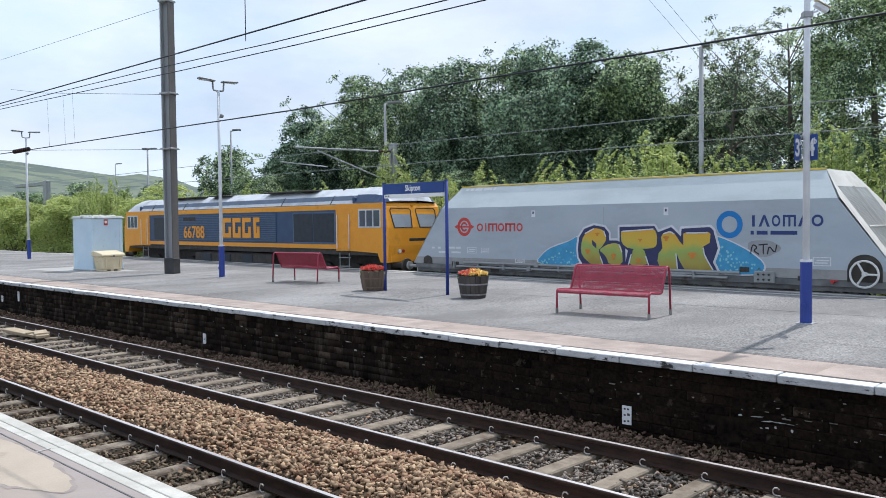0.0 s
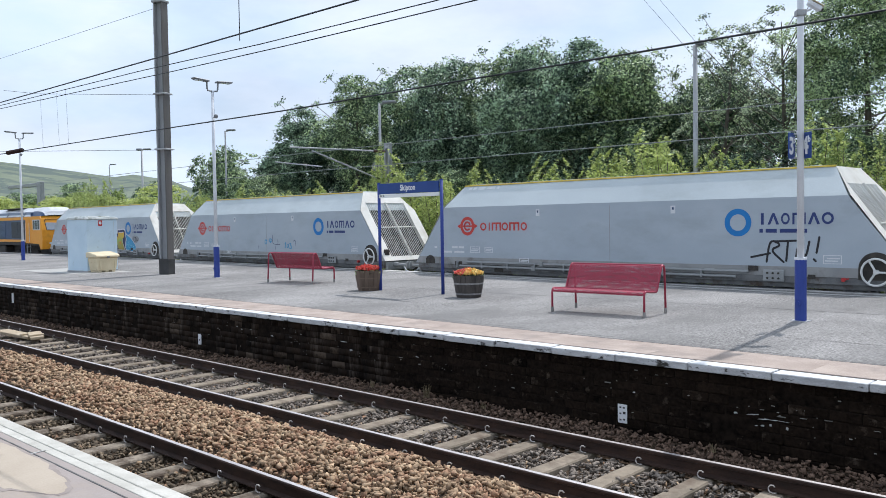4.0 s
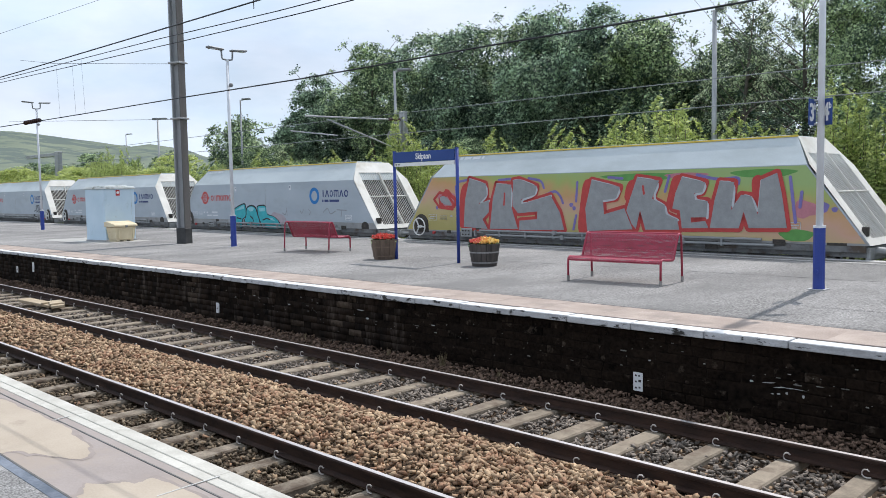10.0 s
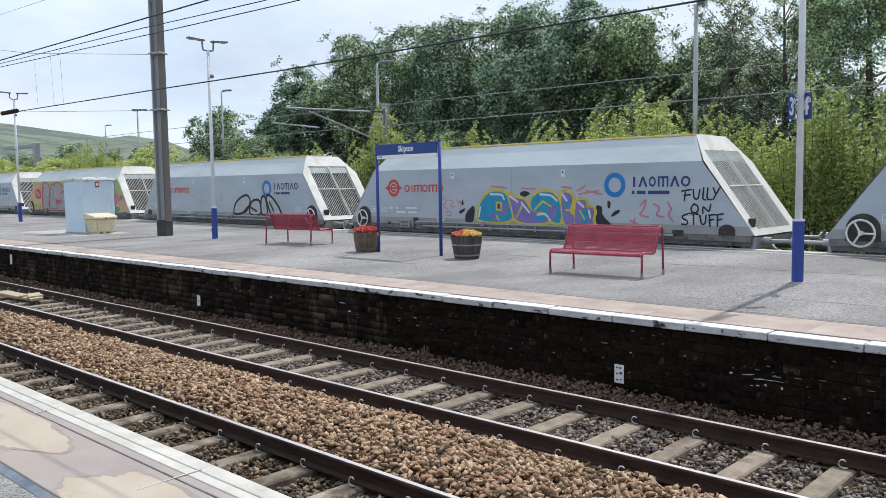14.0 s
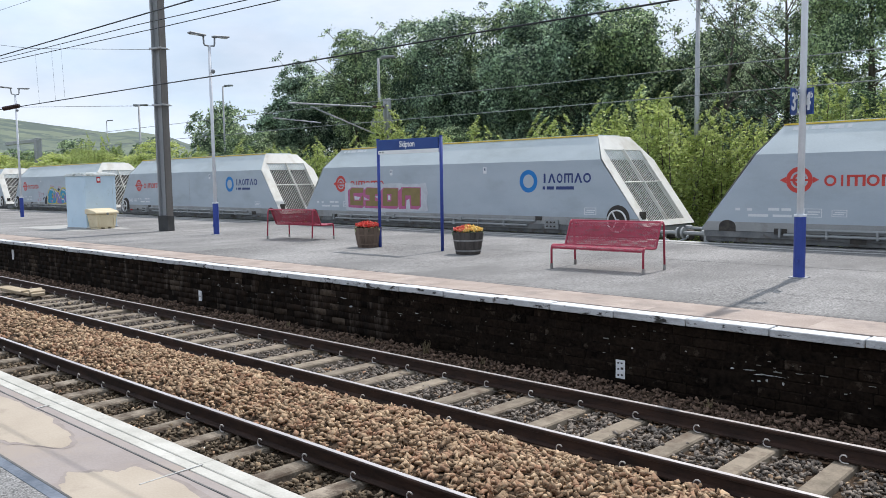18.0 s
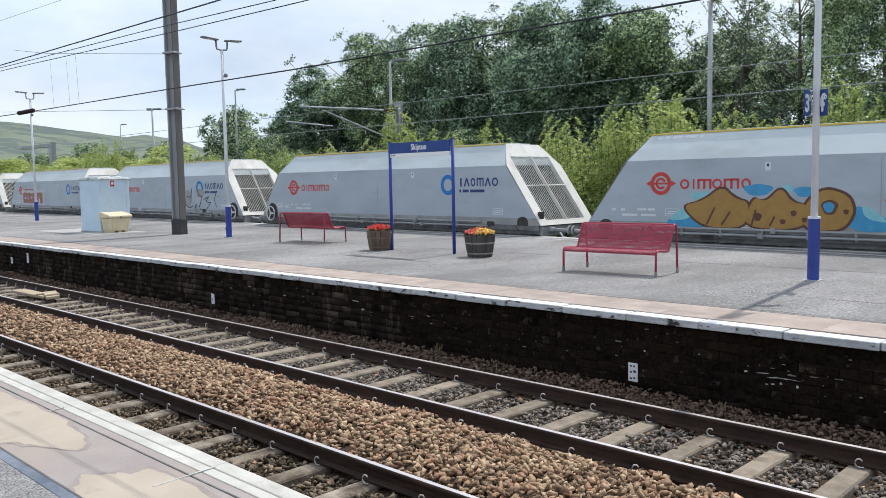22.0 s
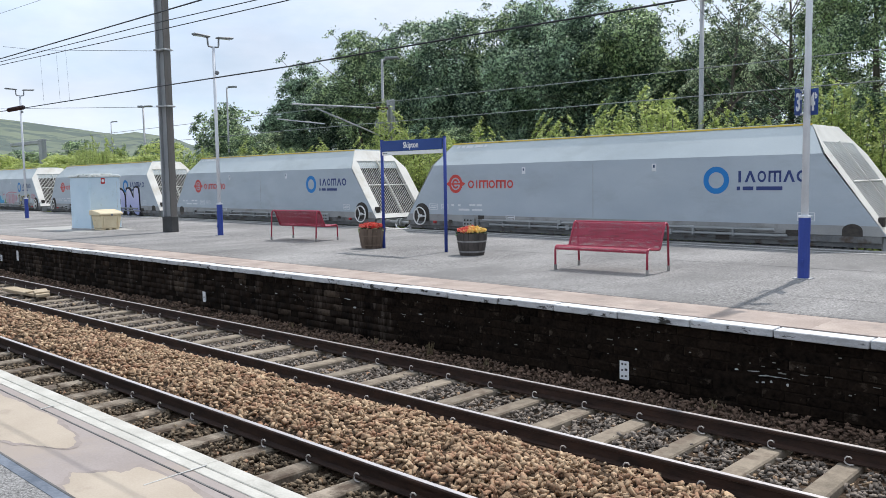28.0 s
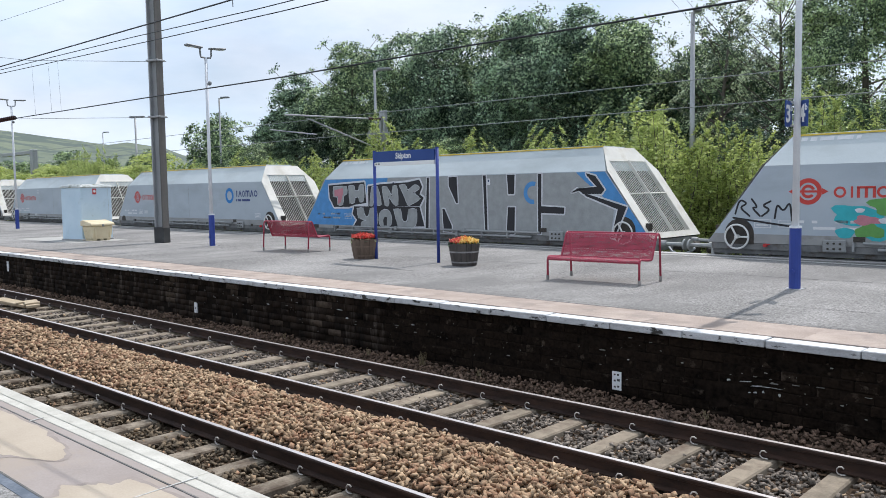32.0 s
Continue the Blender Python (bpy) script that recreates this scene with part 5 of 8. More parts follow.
def vegetation():
    rng = random.Random(3)
    rows = (("dark", -49.3, 36, 12.8, 6.5), ("dark", -45.5, 38, 12.0, 6.5), ("mid", -41.5, 36, 14.2, 7.5), ("mid", -36, 37, 14.5, 8.0), ("dark", -31.5, 35.5, 14.2, 8.0),
            ("mid", -27.5, 37, 14.2, 7.5), ("dark", -24, 34, 13.6, 7.0), ("dark", -19.8, 33, 12.7, 6.5), ("mid", -16.2, 32, 11.6, 5.5), ("mid", -12.8, 34, 10.2, 5.5),
            ("airy", -10.4, 30, 11.6, 5.6), ("airy", -7.4, 29, 12.0, 5.6), ("near", -4.0, 28.5, 12.6, 5.8), ("near", 1.2, 28, 12.6, 6.0), ("mid", 8, 29, 12, 7))
    words = {"dark": "dark green broadleaf tree with a dense crown", "mid": "mid-green broadleaf tree in full leaf", "near": "mid-green broadleaf tree in full leaf", "airy": "grey-green tree with an open crown and sky gaps"}
    made = {}
    for i, (kind, x, y, h, w) in enumerate(rows):
        made[i] = tree(kind, pose(x, y, -0.8, 0, 0, 40 * i), h, w, 20 + i, words[kind])
    # a second, lower rank behind closes the gaps under the crowns
    for i, (src, x, y, k) in enumerate(((4, -47, 43, 0.85), (2, -40, 44, 0.85), (5, -33, 43, 0.9), (4, -27, 42, 0.9), (6, -20, 40, 0.9), (7, -14, 38, 0.78), (6, -9, 37, 0.42), (4, -4, 36, 0.5), (3, 1, 36, 0.55))):
        o = copy_thing(made[src], pose(x, y, -0.8, 0, 0, 77 * i))
        o.scale = (k * 1.1, k * 1.1, k)
    # low woodland under the tall trees
    for i in range(11):
        x = -53 + 5.6 * i
        o = copy_thing(made[(0, 3, 6, 8)[i % 4]], pose(x, 30 + 1.5 * math.sin(i * 2.2) - max(0, x + 20) * 0.1, -0.9, 0, 0, 50 * i))
        k = 0.4 + 0.07 * math.sin(i * 1.9)
        o.scale = (k * 1.6, k * 1.6, k)
    far_round = tree("far", pose(-82, 50, -0.8), 11.6, 10.5, 60, "rounded mid-green tree standing alone in the distance")
    for i, (x, y, k) in enumerate(((-75, 52, 0.62), (-70, 50, 0.55), (-64, 46, 0.55), (-60, 42, 0.6), (-96, 48, 0.5), (-104, 46, 0.62), (-112, 46, 0.6), (-121, 44, 0.62), (-130, 45, 0.66), (-140, 46, 0.7), (-88, 45, 0.45), (-118, 60, 0.8), (-100, 62, 0.7), (-150, 60, 0.9))):
        o = copy_thing(far_round, pose(x, y, -0.8, 0, 0, 65 * i))
        o.scale = (k * 1.2, k * 1.2, k)
    stock = [sapling(pose(-58.0 + 1.2 * i, 21.5, -1.0), (5.3, 4.8, 5.8, 5.0, 5.5)[i], 80 + i, "young yellow-green tree with upright shoots") for i in range(5)]
    x, i = -54.0, 0
    while x < 9:
        o = copy_thing(stock[i % 5], pose(x, 20.6 + 1.6 * rng.random(), -1.0, 0, 0, 360 * rng.random()))
        k = 0.86 + 0.22 * rng.random() + 0.1 * math.sin(x * 0.9) * math.sin(x * 0.37 + 1)
        o.scale = (k * 1.2, k * 1.2, k * (0.72 if x < -24 else 0.8 if -20 < x < -13.5 else 0.98 if x > -4 else 0.86))
        x += 0.4 + 0.3 * rng.random()
        i += 1
    bushes = [bush(pose(-60.0 - 3.0 * i, 26.0, -1.0), 4.6 + 0.4 * i, 90 + i, "yellow-green rounded bush beside the distant line") for i in range(3)]
    x = -150.0
    while x < -58:
        o = copy_thing((bushes[0], bushes[2], bushes[1], bushes[0], stock[3])[i % 5], pose(x, 24 + 8 * rng.random(), -1.0, 0, 0, 360 * rng.random()))
        k = 1.0 + 0.28 * rng.random()
        o.scale = (k * 1.55, k * 1.55, k)
        x += 2.2
        i += 1


vegetation()


# ---- the freight train ----
SIDE = -1.35
L_BOT, L_SH, L_TOP = 7.6, 6.22, 5.78
Z_BOT, Z_SH, Z_TOP = 1.2, 3.03, 3.71
TRAIN_TURN = -1.718
STRETCH = 1.0092


def end_point(f, y):
    """A point on the sloping end at a share f of its height."""
    z = Z_BOT + (Z_TOP - Z_BOT) * f
    return Vector((L_BOT + (L_TOP - L_BOT) * f, y, z))


def wagon_meshes():
    lib = {}
    frame_box = bmesh.new()
    for cx, cz, sx, sz in ((0, 0.46, 1, 0.08), (0, -0.46, 1, 0.08), (-0.475, 0, 0.05, 0.84), (0.475, 0, 0.05, 0.84), (0.05, 0.12, 0.7, 0.14), (-0.05, -0.16, 0.7, 0.14)):
        box(frame_box, cx, 0, cz, sx, 0.004, sz)
    bm = bmesh.new()
    prism(bm, [(-L_BOT, Z_BOT), (L_BOT, Z_BOT), (L_SH, Z_SH), (-L_SH, Z_SH)], SIDE, SIDE + 0.06)
    lib["side"] = mesh_of("side", bm)
    bm = bmesh.new()
    a, b = [(-L_SH, SIDE, Z_SH), (L_SH, SIDE, Z_SH)], [(L_TOP, -0.8, Z_TOP), (-L_TOP, -0.8, Z_TOP)]
    c, d = [(-L_SH, -SIDE, Z_SH), (L_SH, -SIDE, Z_SH)], [(L_TOP, 0.8, Z_TOP), (-L_TOP, 0.8, Z_TOP)]
    va, vb, vc, vd = ([bm.verts.new(q) for q in s] for s in (a, b, c, d))
    bm.faces.new(va + vb)
    bm.faces.new((vb[1], vb[0], vd[0], vd[1]))
    bm.faces.new(vc[::-1] + vd[::-1])
    bm.faces.new((va[0], vb[1], vd[1], vc[0]))
    bm.faces.new((va[1], vb[0], vd[0], vc[1]))
    bm.faces.new((va[0], va[1], vc[1], vc[0]))
    lib["roof"] = mesh_of("roof", bm)
    # sloping end sheet with a deep recess for the grille
    bm = bmesh.new()
    f_sh = (Z_SH - Z_BOT) / (Z_TOP - Z_BOT)
    ring = [end_point(0, SIDE), end_point(0, -SIDE), end_point(f_sh, -SIDE), end_point(1, 0.8), end_point(1, -0.8), end_point(f_sh, SIDE)]
    hole = [end_point(0.06, -0.95), end_point(0.06, 0.95), end_point(0.5, 0.95), end_point(0.84, 0.95), end_point(0.84, -0.95), end_point(0.5, -0.95)]
    push = Vector((0.006, 0, 0.004))
    outer, inner = [bm.verts.new(v + push) for v in ring], [bm.verts.new(v + push) for v in hole]
    deep = [bm.verts.new(v + push + Vector((-0.12, 0, -0.08))) for v in hole]
    for i in range(6):
        j = (i + 1) % 6
        bm.faces.new((outer[i], outer[j], inner[j], inner[i]))
        bm.faces.new((inner[i], inner[j], deep[j], deep[i]))
    lib["end"] = mesh_of("end", bm)
    # dark sheet at the back that stands in for the shade between slats
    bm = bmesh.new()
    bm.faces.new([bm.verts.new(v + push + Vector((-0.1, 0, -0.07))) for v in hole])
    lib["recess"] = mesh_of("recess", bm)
    bm = bmesh.new()
    rod(bm, end_point(0.06, 0) + push * 0.6, end_point(0.84, 0) + push * 0.6, 0.0125, 4)
    lib["slat"] = mesh_of("slat", bm)
    lib["crossbar"] = mesh_of("crossbar", one_rod(end_point(0.47, -0.96) + push * 3, end_point(0.47, 0.96) + push * 3, 0.024, 6))
    lib["mullion"] = mesh_of("mullion", box(bmesh.new(), 0, 0, 0, 0.03, 0.09, (end_point(0.84, 0) - end_point(0.06, 0)).length, 0.004,
                                           Matrix.Translation((end_point(0.45, 0) + push)) @ (end_point(0.84, 0) - end_point(0.06, 0)).to_track_quat("Z", "X").to_matrix().to_4x4() @ pose(0, 0, 0, 0, 0, 90)))
    bm = bmesh.new()
    extrude_x(bm, [(-1.25, 0.93), (1.25, 0.93), (1.31, 1.19), (-1.31, 1.19)], -7.5, 7.5)
    lib["underframe"] = mesh_of("underframe", bm)
    lib["sole"] = mesh_of("sole", one_box(0, SIDE + 0.03, 1.12, 15.0, 0.05, 0.16, 0.01))
    bm = bmesh.new()
    prism(bm, [(-L_BOT + 0.02, Z_BOT), (L_BOT - 0.02, Z_BOT), (L_BOT - 0.18, 1.42), (-L_BOT + 0.18, 1.42)], SIDE - 0.003, SIDE + 0.01)
    lib["skirt"] = mesh_of("skirt", bm)
    lib["lower"] = mesh_of("lower", one_box(0, SIDE + 0.22, 0.78, 13.6, 0.1, 0.26, 0.01))
    lib["rib"] = mesh_of("rib", one_box(0, 0, 0, 0.035, 0.06, 0.3, 0.004))
    lib["clamp"] = mesh_of("clamp", one_box(0, 0, 0, 0.05, 0.1, 0.2, 0.008))
    # faded running marks painted high on the sloping roof sheet
    bm = bmesh.new()
    x = -5.55
    for width in (0.14, 0.14, 0.3, 0.34, 0.1):
        q = [(x, 0.8), (x + width, 0.8), (x + width, 0.93), (x, 0.93)]
        bm.faces.new([bm.verts.new((a, SIDE + 0.55 * f - 0.004, Z_SH + 0.68 * f + 0.003)) for a, f in q])
        x += width + 0.07
    lib["roof_marks"] = mesh_of("roof_marks", bm)
    lib["frame_box"] = mesh_of("frame_box", frame_box)
    lib["seam"] = mesh_of("seam", one_box(0, 0, 0, 0.014, 0.005, 1.5))
    lib["bracket"] = mesh_of("bracket", one_box(0, 0, 0, 0.1, 0.2, 0.22, 0.01))
    lib["beam"] = mesh_of("beam", one_box(0, 0, 0, 0.1, 2.5, 0.3, 0.015))
    bm = bmesh.new()
    box(bm, 0.25, 0, 0, 0.5, 0.22, 0.2, 0.03)
    box(bm, 0.62, 0, 0, 0.28, 0.34, 0.3, 0.05)
    lib["hose"] = mesh_of("hose", tube(bmesh.new(), [(0.05, -0.45, 0.08), (0.25, -0.5, -0.12), (0.5, -0.48, -0.2), (0.75, -0.42, -0.1), (0.86, -0.4, 0.0)], 0.035, 6), True)
    lib["coupler"] = mesh_of("coupler", bm)
    lib["lip"] = mesh_of("lip", one_box(0, -0.8, Z_TOP + 0.015, 2 * L_TOP, 0.05, 0.04))
    lib["hatch"] = mesh_of("hatch", one_box(0, 0, Z_TOP + 0.02, 2 * L_TOP - 0.5, 1.4, 0.06, 0.01))
    bm = bmesh.new()
    for x in (-1.6, 1.6):
        box(bm, x, 0, 0, 0.12, 0.1, 0.12)
    lib["pipe"] = mesh_of("pipe", rod(bm, (-4.6, 0, 0), (4.6, 0, 0), 0.035, 7))
    bm = one_rod((0, 0, 0), (0.3, 0, 0), 0.09, 10)
    rod(bm, (0.28, 0, 0), (0.8, 0, 0), 0.055, 8)
    rod(bm, (0.8, 0, 0), (0.85, 0, 0), 0.15, 12)
    lib["buffer"] = mesh_of("buffer", bm)
    bm = bmesh.new()
    bmesh.ops.create_cone(bm, cap_ends=True, segments=22, radius1=0.42, radius2=0.42, depth=0.13, matrix=pose(0, 0, 0, 90))
    bmesh.ops.create_cone(bm, cap_ends=True, segments=22, radius1=0.46, radius2=0.46, depth=0.03, matrix=pose(0, 0.06, 0, 90))
    lib["road_wheel"] = mesh_of("road_wheel", bm)
    lib["axle"] = mesh_of("axle", one_rod((0, -0.75, 0), (0, 0.75, 0), 0.08, 8))
    bm = bmesh.new()
    for y in (-1.0, 1.0):
        prism(bm, [(-1.4, 0.4), (-1.4, 0.58), (-0.5, 0.52), (-0.35, 0.3), (0.35, 0.3), (0.5, 0.52), (1.4, 0.58), (1.4, 0.4), (0.9, 0.34), (-0.9, 0.34)][:8], y - 0.06, y + 0.06)
    box(bm, 0, 0, 0.5, 0.5, 2.1, 0.25)
    lib["bogie_frame"] = mesh_of("bogie_frame", bm)
    bm = bmesh.new()
    ring = 26
    for i in range(ring):
        a, b = 2 * math.pi * i / ring, 2 * math.pi * (i + 1) / ring
        rod(bm, (0.29 * math.cos(a), 0, 0.29 * math.sin(a)), (0.29 * math.cos(b), 0, 0.29 * math.sin(b)), 0.024, 5)
    for a in (math.pi / 2 + 0.5, math.pi / 2 + 0.5 + 2.094, math.pi / 2 + 0.5 + 4.189):
        rod(bm, (0, 0, 0), (0.29 * math.cos(a), 0, 0.29 * math.sin(a)), 0.024, 5)
    rod(bm, (0, -0.03, 0), (0, 0.1, 0), 0.05, 8)
    lib["handwheel"] = mesh_of("handwheel", bm)
    bm = bmesh.new()
    prism(bm, [(0.36 * math.cos(u), 0.36 * math.sin(u)) for u in [math.pi * i / 14 for i in range(15)]] + [(-0.36, -0.25), (0.36, -0.25)], 0, 0.012)
    lib["arch"] = mesh_of("arch", bm)
    lib["valve_plate"] = mesh_of("valve_plate", one_box(0, 0, 0, 0.5, 0.05, 0.28, 0.02))
    lib["dial"] = mesh_of("dial", one_rod((0, 0, 0), (0, -0.03, 0), 0.024, 8))
    lib["label_plate"] = mesh_of("label_plate", one_box(0, 0, 0, 0.13, 0.008, 0.2))
    lib["label_mark"] = mesh_of("label_mark", one_box(0, 0, 0, 0.05, 0.004, 0.07))
    bm = bmesh.new()
    # roundel: ring, bar with two arrow tips, inner bowl
    disc_ring(bm, 0, 0, 0.3, 0.2, 0)
    flat(bm, [(-0.44, 0.0), (-0.3, 0.075), (-0.3, -0.075)], 0)
    flat(bm, [(0.44, 0.0), (0.3, 0.075), (0.3, -0.075)], 0)
    disc_ring(bm, 0, 0, 0.155, 0.09, 0, arc=(0.35, 5.6))
    flat(bm, [(-0.2, -0.025), (0.2, -0.025), (0.2, 0.025), (-0.2, 0.025)], 0)
    lib["roundel"] = mesh_of("roundel", bm)
    bm = bmesh.new()
    disc_ring(bm, 0, 0, 0.335, 0.2, 0, seg=36)
    lib["ring_logo"] = mesh_of("ring_logo", bm)
    bm = one_rod((0, -0.03, 0), (0, 0.06, 0), 0.045, 8)
    rod(bm, (0, -0.02, 0), (0.12, -0.02, 0.03), 0.015, 6)
    lib["red_valve"] = mesh_of("red_valve", bm)
    lib["word_bar"] = mesh_of("word_bar", one_box(0, 0, 0, 1, 0.004, 1))
    return lib


def rounded(points, closed=True, times=2):
    """The same outline or line with its corners cut round."""
    for _ in range(times):
        ends = zip(points, points[1:] + points[:1]) if closed else zip(points, points[1:])
        cut = [q for (x0, z0), (x1, z1) in ends for q in ((0.78 * x0 + 0.22 * x1, 0.78 * z0 + 0.22 * z1), (0.22 * x0 + 0.78 * x1, 0.22 * z0 + 0.78 * z1))]
        points = cut if closed else [points[0]] + cut[1:-1] + [points[-1]]
    return points


def paint(parent, name, mat, outlines, layer, label=""):
    """Flat sprayed shapes on the side of a wagon."""
    if name in ("sprayed_fill", "sprayed_edge", "sprayed_hill", "sprayed_cloud", "sprayed_shadow"):
        outlines = [rounded(o) if len(o) < 16 else o for o in outlines]
    if len(outlines) > 20:
        bm = bmesh.new()
        for o in outlines:
            flat(bm, o, SIDE - 0.006 - 0.0025 * layer)
        return tagged(part(name, bm, mat, parent, label), "", "", "", "stuff")
    for i, o in enumerate(outlines):
        last = part(name, flat(bmesh.new(), o, SIDE - 0.006 - 0.0025 * layer - 0.0003 * i), mat, parent, label if i == 0 else "")
    return last


def wagon(lib, m, wheel, bare, label):
    """A bogie hopper wagon; wheel is the end with the handwheel, -1 or 1."""
    w = thing("hopper_wagon", m, label, "freight wagon", "hopper wagons of the train")
    side = link_mesh("side_panel", lib["side"], WAGON_GREY, w, "grey painted hopper side")
    link_mesh("side_panel", lib["side"], WAGON_GREY, w, "", pose(0, 0, 0, 0, 0, 180))
    roof = link_mesh("roof", lib["roof"], WAGON_ROOF, w, "pale grey sloping roof sheet")
    link_mesh("roof_hatch", lib["hatch"], WAGON_ROOF, roof)
    link_mesh("roof_stencil", lib["roof_marks"], STENCIL, roof, "faded white stencilled marks")
    link_mesh("roof_lip", lib["lip"], YELLOW, roof, "yellow edge along the roof")
    for turn in (0, 180):
        e = link_mesh("end_panel", lib["end"], WAGON_END, w, "off-white sloping end with a slatted grille", pose(0, 0, 0, 0, 0, turn))
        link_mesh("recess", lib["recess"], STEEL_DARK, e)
        for i in range(10):
            for s in (-1, 1):
                link_mesh("slat", lib["slat"], WAGON_END, e, "", pose(0, s * (0.1 + 0.088 * i), 0))
        link_mesh("crossbar", lib["crossbar"], WAGON_END, e)
        link_mesh("mullion", lib["mullion"], WAGON_END, e)
        link_mesh("brake_bracket", lib["bracket"], STEEL_DARK, e, "", pose(7.42, -1.12 if turn == 0 else 1.12, 1.5))
        link_mesh("buffer_beam", lib["beam"], PIPE, w, "", pose(7.52 if turn == 0 else -7.52, 0, 1.02))
        link_mesh("coupler", lib["coupler"], STEEL_DARK, w, "", pose(7.5 if turn == 0 else -7.5, 0, 0.95, 0, 0, turn))
        link_mesh("brake_hose", lib["hose"], HOSE_PALE if turn == 0 else BLACK, w, "rubber brake hose beside the coupling", pose(7.5 if turn == 0 else -7.5, 0, 0.95, 0, 0, turn))
        for i in range(6):
            link_mesh("end_rib", lib["rib"], WAGON_UNDER, w, "", pose((6.95 - 0.17 * i) * (1 if turn == 0 else -1), SIDE + 0.16, 0.8))
        for y in (-0.87, 0.87):
            link_mesh("buffer", lib["buffer"], PIPE, w, "", pose(0, 0, 0, 0, 0, turn) @ pose(7.5, y, 1.06))
    under = link_mesh("underframe", lib["underframe"], WAGON_UNDER, w, "dirty grey underframe")
    link_mesh("solebar", lib["sole"], WAGON_UNDER, w)
    link_mesh("skirt", lib["skirt"], WAGON_SKIRT, w, "dusty lower band of the hopper side")
    for x in (0.1,):
        link_mesh("panel_seam", lib["seam"], WAGON_SKIRT, w, "", pose(x, SIDE - 0.001, 2.2))
    link_mesh("lower_rail", lib["lower"], WAGON_UNDER, w)
    for z, x in ((1.28, -0.6 * wheel), (1.15, -0.9 * wheel)):
        link_mesh("pipe", lib["pipe"], PIPE, w, "", pose(x, SIDE - 0.06, z))
    vp = link_mesh("valve_plate", lib["valve_plate"], PIPE, w, "dull grey valve plate with dark dials", pose(4.6 * wheel, SIDE - 0.05, 1.2))
    for a in (-0.13, 0, 0.13):
        for b in (-0.06, 0.06):
            link_mesh("dial", lib["dial"], STEEL_DARK, vp, "", pose(a, -0.026, b))
    # flat dark plates on the side paint the shade of the two hollows
    link_mesh("wheel_recess", lib["arch"], STEEL_DARK, w, "flat black plate painted as the shaded hollow behind the handwheel", pose(6.8 * wheel, SIDE - 0.008, 1.42))
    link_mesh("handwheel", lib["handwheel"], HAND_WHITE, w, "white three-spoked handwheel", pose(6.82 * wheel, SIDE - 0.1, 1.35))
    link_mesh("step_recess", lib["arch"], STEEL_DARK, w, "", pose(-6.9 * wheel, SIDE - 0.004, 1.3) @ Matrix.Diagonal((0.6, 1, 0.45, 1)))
    for x in (-5.0, 5.0):
        bg = link_mesh("bogie", lib["bogie_frame"], STEEL_DARK, w, "", pose(x, 0, 0))
        for a in (-0.9, 0.9):
            link_mesh("axle", lib["axle"], STEEL_DARK, bg, "", pose(a, 0, 0.46))
            for s, turn in ((-0.75, 0), (0.75, 180)):
                link_mesh("road_wheel", lib["road_wheel"], STEEL_DARK, bg, "", pose(a, s, 0.46, 0, 0, turn))
    for x in (-2.37, 2.0):
        lp = link_mesh("label_plate", lib["label_plate"], STENCIL, w, "", pose(x, SIDE - 0.004, 2.8))
        link_mesh("label_mark", lib["label_mark"], LOCO_BLUE, lp, "", pose(0, -0.006, 0.03))
    if not bare:
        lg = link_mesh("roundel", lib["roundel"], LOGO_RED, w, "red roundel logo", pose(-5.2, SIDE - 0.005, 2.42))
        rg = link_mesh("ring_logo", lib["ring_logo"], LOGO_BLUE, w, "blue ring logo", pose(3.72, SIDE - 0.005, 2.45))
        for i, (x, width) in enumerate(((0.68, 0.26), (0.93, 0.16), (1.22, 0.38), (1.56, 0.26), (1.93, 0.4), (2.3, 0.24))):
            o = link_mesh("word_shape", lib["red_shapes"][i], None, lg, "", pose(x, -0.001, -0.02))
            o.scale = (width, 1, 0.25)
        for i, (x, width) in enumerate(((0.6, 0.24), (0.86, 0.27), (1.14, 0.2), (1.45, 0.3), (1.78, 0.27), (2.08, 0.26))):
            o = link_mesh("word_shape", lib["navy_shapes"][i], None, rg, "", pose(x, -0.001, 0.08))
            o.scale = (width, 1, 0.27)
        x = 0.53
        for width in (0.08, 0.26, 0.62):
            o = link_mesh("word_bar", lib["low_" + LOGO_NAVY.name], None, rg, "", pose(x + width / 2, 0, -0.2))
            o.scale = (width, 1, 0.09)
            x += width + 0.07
    for x, z, sx, sz in ((4.1 * wheel, 1.36, 0.24, 0.12), (-5.6 * wheel, 1.22, 0.3, 0.14), (5.45 * wheel, 1.2, 0.16, 0.1), (-3.9 * wheel, 1.1, 0.34, 0.2)):
        o = link_mesh("inspection_slot", lib["word_bar"], STEEL_DARK, w, "", pose(x, SIDE - 0.012, z))
        o.scale = (sx, 4, sz)
    link_mesh("red_valve", lib["red_valve"], SIGN_RED, w, "red brake valve", pose(6.15 * wheel, SIDE - 0.05, 1.16))
    for i in range(9):
        link_mesh("pipe_clamp", lib["clamp"], PIPE, w, "", pose(-4.9 + 1.05 * i - 0.7 * wheel, SIDE - 0.05, 1.19))
